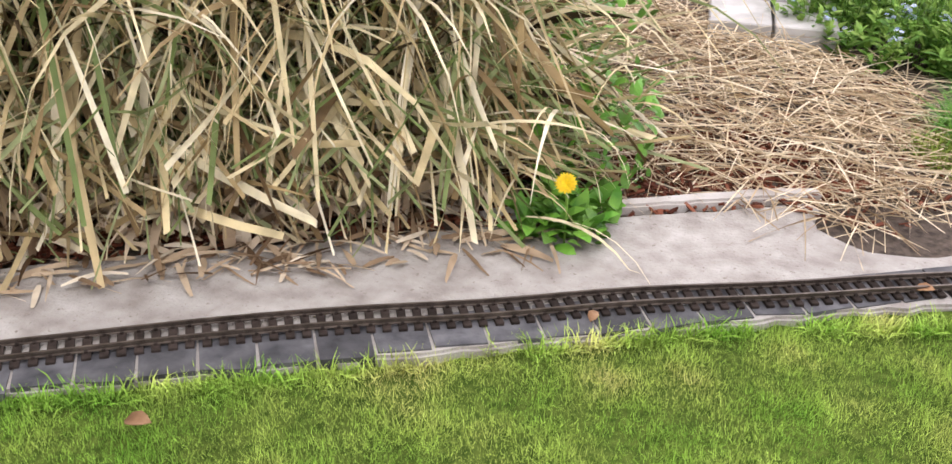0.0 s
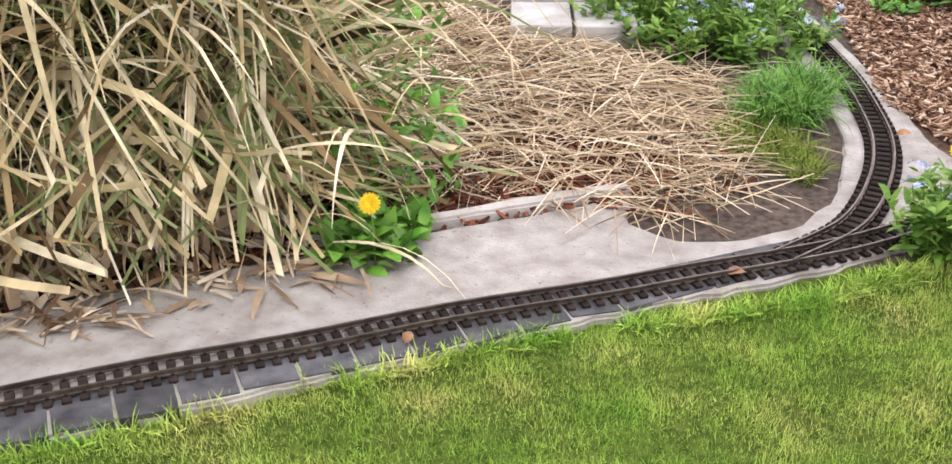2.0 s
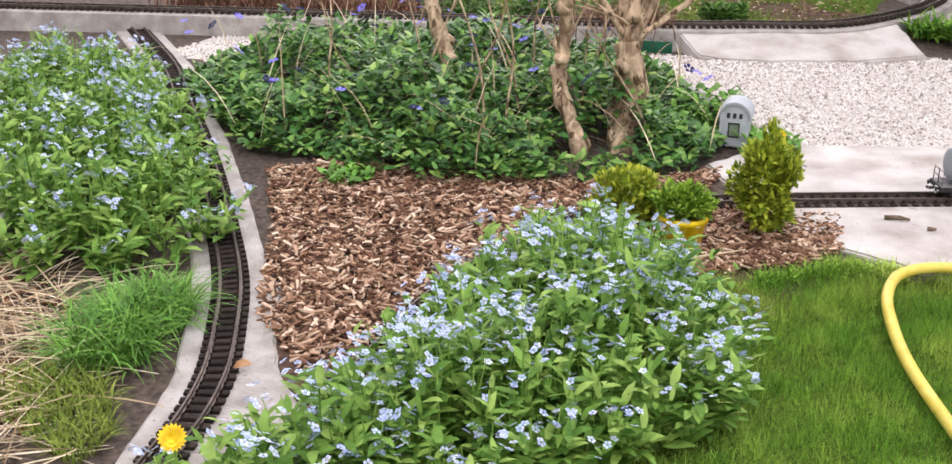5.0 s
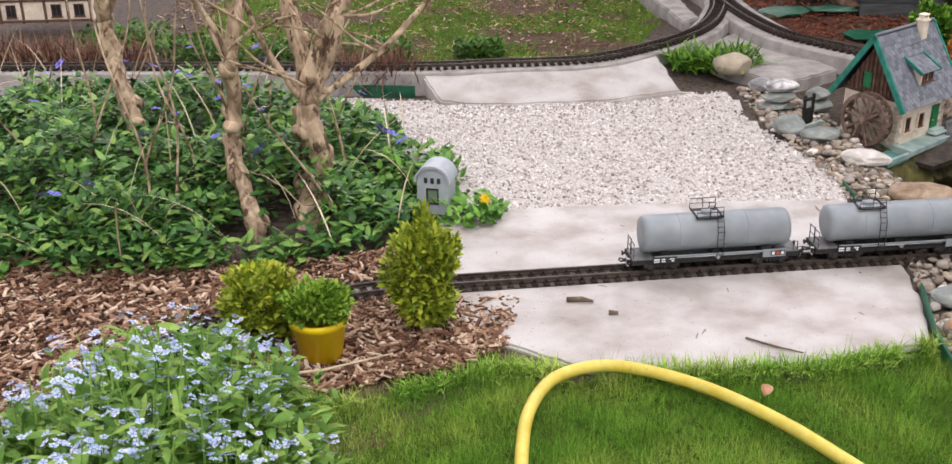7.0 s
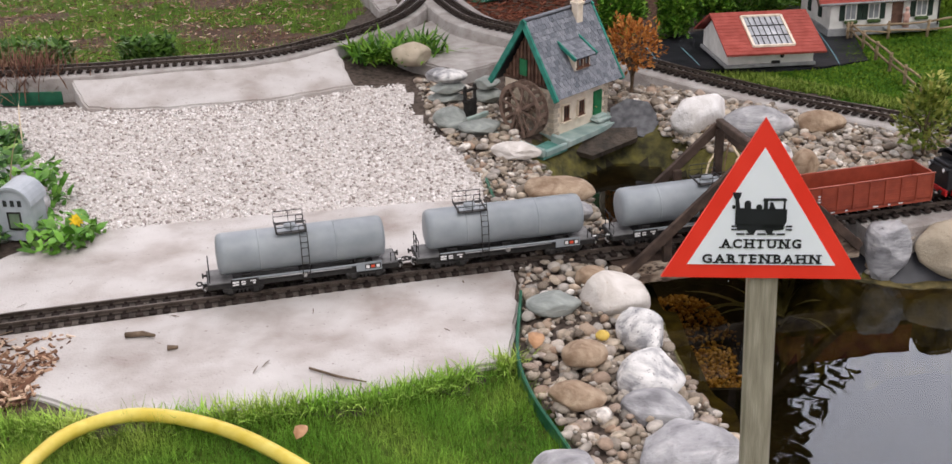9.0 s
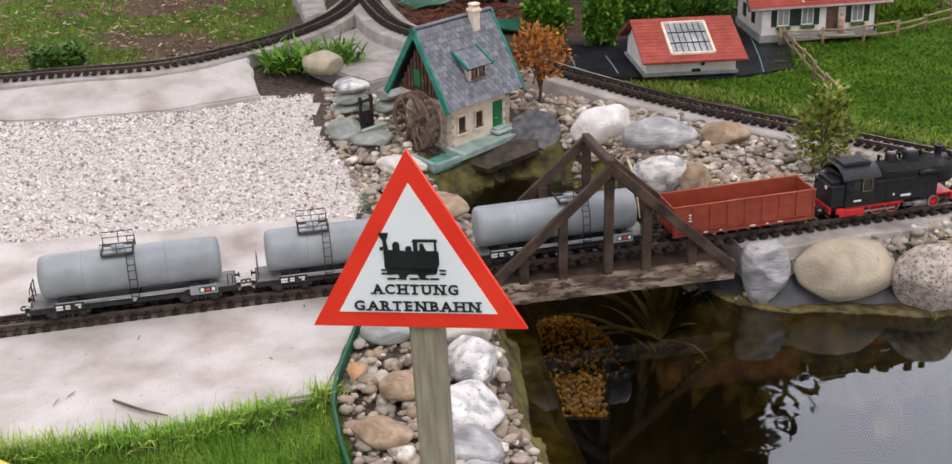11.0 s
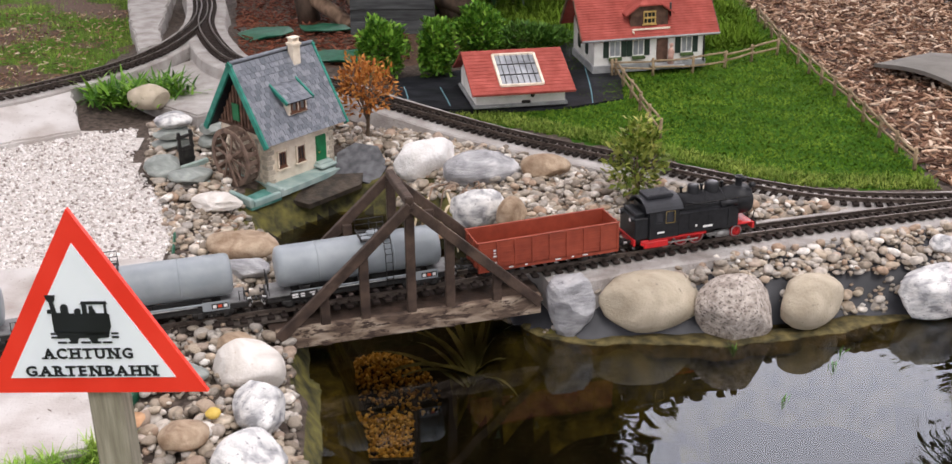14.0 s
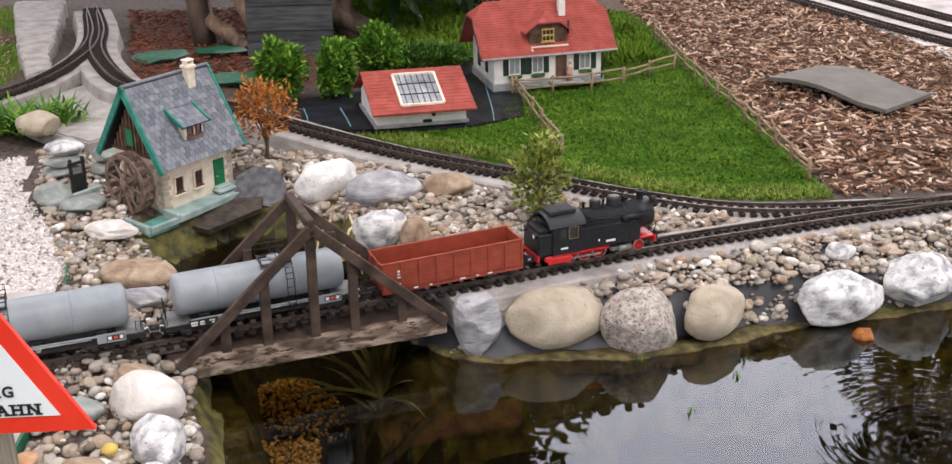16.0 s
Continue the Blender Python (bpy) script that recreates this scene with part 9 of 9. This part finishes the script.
stick([(-1.53, -0.838, 0.02), (-1.46, -0.832, 0.024), (-1.385, -0.83, 0.02)], 0.003, "pale straight twig on the lawn", STALK)

# pale stone blocks behind the straw
PALE = mat("pale_limestone", (0.40, 0.39, 0.38), (0.57, 0.56, 0.55), 12, 0.85, bump=0.25, fine=80, patch=0.12, patch_scale=6)
bk = root("stone_steps", pose(-2.86, 0.20, 0, 0, 0, 22), "pale cut limestone blocks beside the flower bed", "stone block")
for x, sx in ((-0.095, 0.18), (0.095, 0.18)):
    for yy, z in ((-0.12, 0.035), (0.125, 0.042)):
        b = Build()
        b.box((x, yy, z - 0.02), (sx, 0.235, 0.09), 0.004)
        part("block", b, PALE, bk)

# submerged basket and water plant
GOLD = pieces_mat("gold_gravel", [(0, (0.26, 0.14, 0.03)), (0.5, (0.58, 0.36, 0.09)), (1, (0.80, 0.58, 0.22))], 0.8, 60, bump=0.2)
t = root("planting_basket", pose(0.683, 0.93, -0.31, 0, 0, -4), "planting basket of golden gravel under water", "basket")
w = 0.092
for q in (-1, 1):
    for c, d in (((q * w, 0, -0.02), (0.008, 2 * w, 0.14)), ((0, q * w, -0.02), (2 * w, 0.008, 0.14))):
        part("side", Build().box(c, d, 0.002), DARK, t)
part("soil", Build().box((0, 0, -0.01), (1.9 * w, 1.9 * w, 0.09), 0.002), POND_MUD, t)
v, f = strew(chips, np.column_stack([U(800, -w * 0.95, w * 0.95), U(800, -w * 0.95, w * 0.95), 0.035 + 0.02 * rng.random(800)]), U(800, 0.009, 0.015), rng, 1.0)
o = mesh_np("gravel_fill", v, f, GOLD)
o.parent = t
o["kind"] = "stuff"
a, d = U(900, 0, 6.283), np.sqrt(rng.random(900)) * (1 + 0.25 * np.sin(3 * U(900, 0, 6.283)))
q = np.column_stack([0.71 + 0.125 * d * np.cos(a), 1.27 + 0.13 * d * np.sin(a)])
v, f = strew(chips, np.column_stack([q, -0.275 - 0.07 * d ** 2 + 0.012 * rng.random(900)]), U(900, 0.009, 0.016), rng, 1.0)
lay("gravel_mound", v, f, GOLD, "loose mound of golden gravel under water", "gravel")
tagged(obj("mud_mound", Build().lathe([(0.16, -0.45), (0.13, -0.355), (0.08, -0.30), (0.001, -0.285)], 20, "z", (0.71, 1.27, 0)), POND_MUD), "low mound of mud carrying the gravel under water", "mud")
n = 34
v, f = ribbons(np.column_stack([0.93 + 0.012 * rng.normal(size=n), 1.13 + 0.012 * rng.normal(size=n), np.full(n, -0.26)]), U(n, 0, 6.283), U(n, 0.14, 0.24), U(n, 0.014, 0.022), U(n, 0.5, 1.3), U(n, 0.6, 1.6), 6, rng, 0.3)
WATER_LEAF = mat("water_plant", (0.16, 0.18, 0.08), (0.34, 0.35, 0.18), 20, 0.6, bump=0.1)
tagged(mesh_np("water_plant", v, f, WATER_LEAF), "rosette of strap leaves growing under water", "water plant")

# heather and the far model house behind the gravel
HEATHER = pieces_mat("brown_heather", [(0, (0.08, 0.035, 0.025)), (0.5, (0.20, 0.10, 0.07)), (1, (0.32, 0.2, 0.13))], 0.8, 50, bump=0.1)
for i, (x, y) in enumerate(((-3.25, 2.62), (-2.95, 2.64), (-2.65, 2.62), (-2.38, 2.60), (-1.28, 2.44), (-1.40, 2.45))):
    rg = np.random.default_rng(90 + i)
    n = 420
    v, f = ribbons(np.column_stack([x + 0.09 * rg.normal(size=n), y + 0.05 * rg.normal(size=n), np.zeros(n)]), rg.random(n) * 6.283, 0.08 + 0.10 * rg.random(n), 0.003 + 0.004 * rg.random(n), 0.7 + 0.8 * rg.random(n), 0.2 + 0.8 * rg.random(n), 3, rg, 0.5)
    tagged(mesh_np("heather", v, f, HEATHER), "brown dried heather behind the green edging", "plant", "heather plants")
hs_ = root("timbered_house", pose(-2.95, 3.3, 0.06, 0, 0, 8), "beige half-timbered model house behind the heather", "model house")
b = Build()
b.box((0, 0, 0.10), (0.42, 0.22, 0.20), 0.003)
part("wall", b, CREAM, hs_)
for x in (-0.2, -0.1, 0.0, 0.1, 0.2):
    b = Build()
    b.box((x, -0.112, 0.10), (0.012, 0.006, 0.2), 0.001)
    part("timber", b, TIMBER, hs_)
for z in (0.01, 0.10, 0.19):
    b = Build()
    b.box((0, -0.1125, z), (0.42, 0.006, 0.010), 0.001)
    part("timber", b, TIMBER, hs_)
for x in (-0.15, -0.05, 0.05, 0.15):
    window(hs_, x, -0.11, 0.145, 0.045, 0.055, TIMBER, GLASS_DARK, 1)
for x in (-0.15, 0.05, 0.15):
    window(hs_, x, -0.11, 0.055, 0.045, 0.055, TIMBER, GLASS_DARK, 1)
b = Build()
b.prism([(-0.15, 0.19), (0.15, 0.19), (0, 0.34)], -0.24, 0.24, m=Matrix.Rotation(radians(90), 4, "Z") @ Matrix.Rotation(radians(90), 4, "X"))
part("roof", b, ROOF_RED, hs_)
# low green planting behind the gravel
for i, (x, y, r) in enumerate(((-1.7, 2.75, 0.16), (-1.35, 2.72, 0.14), (-2.1, 2.8, 0.18), (-2.5, 3.0, 0.2), (-0.95, 2.75, 0.10))):
    weed(x, y, r, 800, 0.028, "low leafy green plants behind the back track", 100 + i, 0.09, MEADOW_LEAF)
# black sheeting round the barn
b = Build()
path = [(0.82, 2.47), (1.02, 2.42), (1.24, 2.39), (1.40, 2.40), (1.585, 2.47), (1.66, 2.85), (1.68, 3.2), (1.56, 3.35), (1.25, 3.0), (0.84, 2.84)]
b.prism(path, -0.02, 0.022)
FOIL = mat("black_foil", (0.008, 0.009, 0.011), (0.022, 0.023, 0.028), 16, 0.55, bump=0.6, fine=24, patch=0.2, patch_scale=8, spec=0.15)
sheet_ = tagged(obj("ground_cover_sheet", b, FOIL), "black weed-control sheet under the model barn", "sheet")

STRIPE = mat("blue_stripe", (0.14, 0.30, 0.36), (0.22, 0.42, 0.48), 60, 0.6, bump=0.05, patch=0.2, patch_scale=20)
for pts in ([(0.857, 2.72), (0.862, 2.6), (0.859, 2.48)], [(0.982, 2.70), (0.992, 2.55), (0.997, 2.44)], [(1.578, 3.20), (1.54, 2.9), (1.50, 2.6), (1.47, 2.42)]):
    b = Build()
    sweep(b, smooth_path([(x, y, 0.0225) for x, y in pts], 0.03), [(-0.0015, 0.0), (0.0015, 0.0), (0.0015, 0.001), (-0.0015, 0.001)])
    part("stripe", b, STRIPE, sheet_)
# sprigs standing out of the water
for i, (x, y) in enumerate(((1.476, 0.945), (1.51, 0.72), (1.665, 0.84), (1.70, 0.90))):
    rg_ = np.random.default_rng(700 + i)
    v, f = ribbons(np.column_stack([x + 0.003 * rg_.normal(size=9), y + 0.003 * rg_.normal(size=9), np.full(9, WATER_Z - 0.02)]), rg_.random(9) * 6.283, 0.026 + 0.016 * rg_.random(9), 0.002 + 0.002 * rg_.random(9), 1.1 + 0.4 * rg_.random(9), rg_.random(9), 3, rg_, 0.5)
    tagged(mesh_np("water_sprig", v, f, TUFT), "small green sprig standing out of the pond", "water plant", "water sprigs")
# trees beyond the garden, seen only mirrored in the pond
def far_tree(x, y, h, r, seed):
    rg = np.random.default_rng(seed)
    rnd = random.Random(seed)
    t = root("tree", pose(x, y, 0), "tall dark leafy tree beyond the garden", "tree", "trees beyond the garden")
    b = Build()
    limb(b, (0, 0, 0), (0, 0, h * 0.8), 0.14, 0.04, rnd, 0.03)
    part("trunk", b, BARK_DARK, t)
    for _ in range(6):
        b = Build()
        a = rnd.uniform(0, 6.28)
        z = h * rnd.uniform(0.25, 0.6)
        limb(b, (0, 0, z), (math.cos(a) * r * 0.7, math.sin(a) * r * 0.7, z + h * 0.2), 0.05, 0.015, rnd, 0.06)
        part("limb", b, BARK_DARK, t)
    cs, hs = [], []
    for _ in range(11):
        a, q = rnd.uniform(0, 6.28), r * rnd.uniform(0.1, 0.6)
        pts, d = crown_points((math.cos(a) * q, math.sin(a) * q, h * rnd.uniform(0.22, 0.85)), (r * 0.5, r * 0.5, h * 0.16), 900, rg, 0.4, 0.25, a)
        cs.append(pts)
        hs.append(np.arctan2(d[:, 1], d[:, 0]))
    pts, hd = np.vstack(cs), np.concatenate(hs)
    n = len(pts)
    ll = 0.16 + 0.12 * rg.random(n)
    v, f = ribbons(pts, hd + rg.normal(size=n), ll, ll * 0.5, rg.normal(size=n) * 0.6, 0.3 + rg.random(n), 2, rg, 0.7, 0.2)
    o = mesh_np("crown", v, f, RHODO)
    o.parent = t


far_tree(8.15, 8.4, 7.6, 2.3, 5)
far_tree(11.5, 7.0, 7.0, 2.6, 6)

# dead stems and roots hanging over the upper pool
rnd = random.Random(31)
for k in range(11):
    x, y = rnd.uniform(0.86, 1.02), rnd.uniform(1.60, 1.72)
    dx, dy = rnd.uniform(-0.12, 0.02), rnd.uniform(-0.18, -0.06)
    stick([(x, y, 0.02), (x + dx * 0.5, y + dy * 0.5, 0.015 + rnd.uniform(-0.02, 0.03)), (x + dx, y + dy, rnd.uniform(-0.12, -0.06))], rnd.uniform(0.0022, 0.005), "dead brown stem hanging over the upper pool", BARK_BROWN if k % 3 else STALK)
for k, (x, y, rz) in enumerate(((0.90, 1.62, 250), (0.93, 1.58, 200), (0.84, 1.66, 290))):
    dry_leaf(x, y, rz, 0.045, "yellowed leaf hanging at the upper pool", 0.02)
# scraps of green plastic sheet on the red bark
for x, y, rz, sx, sy in ((0.33, 3.58, 20, 0.13, 0.10), (0.56, 3.74, -15, 0.12, 0.08), (0.63, 3.22, 10, 0.11, 0.09)):
    rnd = random.Random(int(x * 100))
    out = [(sx * rnd.uniform(0.7, 1.1) * math.cos(a), sy * rnd.uniform(0.6, 1.1) * math.sin(a)) for a in np.linspace(0, 5.7, 11)]
    b = Build()
    b.prism(out, 0.0, 0.003)
    b.v = [(px, py, pz + 0.012 * math.sin(px * 40) * math.cos(py * 35)) for px, py, pz in b.v]
    o = obj("plastic_sheet", b, EDGE_GREEN)
    o.matrix_basis = pose(x, y, gz(x, y) + 0.028, 4, -3, rz)
    tagged(o, "crumpled scrap of green plastic sheet on red bark", "plastic sheet", "green sheet scraps")

# litter blown onto the gravel and the slab
q = np.vstack([scatter_in(GRAVEL, 170, rng), scatter_in([(-0.8, 0.7), (-0.3, 0.45), (0.2, 0.6), (0.2, 1.3), (-0.8, 1.2)], 24, rng)])
n = len(q)
v, f = ribbons(np.column_stack([q, ground_z(q) + np.where(q[:, 1] > 1.31, 0.016, 0.0145)]), U(n, 0, 6.283), U(n, 0.008, 0.036), U(n, 0.0015, 0.004), U(n, -0.05, 0.2), U(n, -0.1, 0.4), 2, rng, 1.0, 0.4)
lay("litter", v, f, TWIG, "small brown twigs and leaf bits on gravel and concrete", "litter")

# mossy ledge along the waterline below the boulders
LEDGE = mat("algae_ledge", (0.035, 0.03, 0.010), (0.17, 0.135, 0.05), 40, 0.8, bump=0.9, fine=110, patch=0.3, patch_scale=9)
path = smooth_path([(1.05, 1.12, WATER_Z), (1.10, 1.055, WATER_Z), (1.20, 1.012, WATER_Z), (1.33, 1.0, WATER_Z), (1.5, 0.975, WATER_Z), (1.66, 0.99, WATER_Z), (1.84, 1.035, WATER_Z), (2.02, 1.05, WATER_Z), (2.2, 1.06, WATER_Z), (2.6, 1.075, WATER_Z)], 0.02)
b = Build()
rings = []
for i, q in enumerate(path):
    d = path[min(i + 1, len(path) - 1)] - path[max(i - 1, 0)]
    d = d / np.linalg.norm(d)
    sd = np.array((-d[1], d[0], 0))
    w = 0.026 + 0.006 * math.sin(i * 0.37) + 0.005 * math.sin(i * 0.9) + 0.003 * math.sin(i * 2.1)
    h = 0.004 + 0.002 * math.sin(i * 0.5 + 1) + 0.0015 * math.sin(i * 1.3)
    rings += [q + sd * 0.035 + (0, 0, -0.03), q + sd * 0.03 + (0, 0, h), q + sd * (0.4 * (0.03 - w)) + (0, 0, h), q - sd * w * 0.8 + (0, 0, h * 0.3), q - sd * w + (0, 0, -0.03)]
b.add([tuple(r_) for r_ in rings], [(i * 5 + j, i * 5 + j + 1, i * 5 + j + 6, i * 5 + j + 5) for i in range(len(path) - 1) for j in range(4)], True)
tagged(obj("trim", b, LEDGE), "algae-stained ledge along the waterline", "ledge", kind="structure")

# dead reed leaves fallen onto the concrete strip
q = scatter_in([(-3.9, -2.5), (-3.37, -1.93), (-2.72, -1.27), (-2.60, -1.33), (-3.28, -2.06), (-3.8, -2.6)], 260, rng)
n = len(q)
v, f = ribbons(np.column_stack([q, np.full(n, 0.002) + 0.012 * rng.random(n)]), U(n, 0, 6.283), U(n, 0.03, 0.14), U(n, 0.004, 0.016), U(n, -0.05, 0.25), U(n, -0.1, 0.8), 4, rng, 1.2, 0.5)
v[:, 2] = np.maximum(v[:, 2], 0.0015)
lay("leaf_litter", v, f, LITTER, "dead reed leaves fallen onto the concrete strip", "leaf litter")
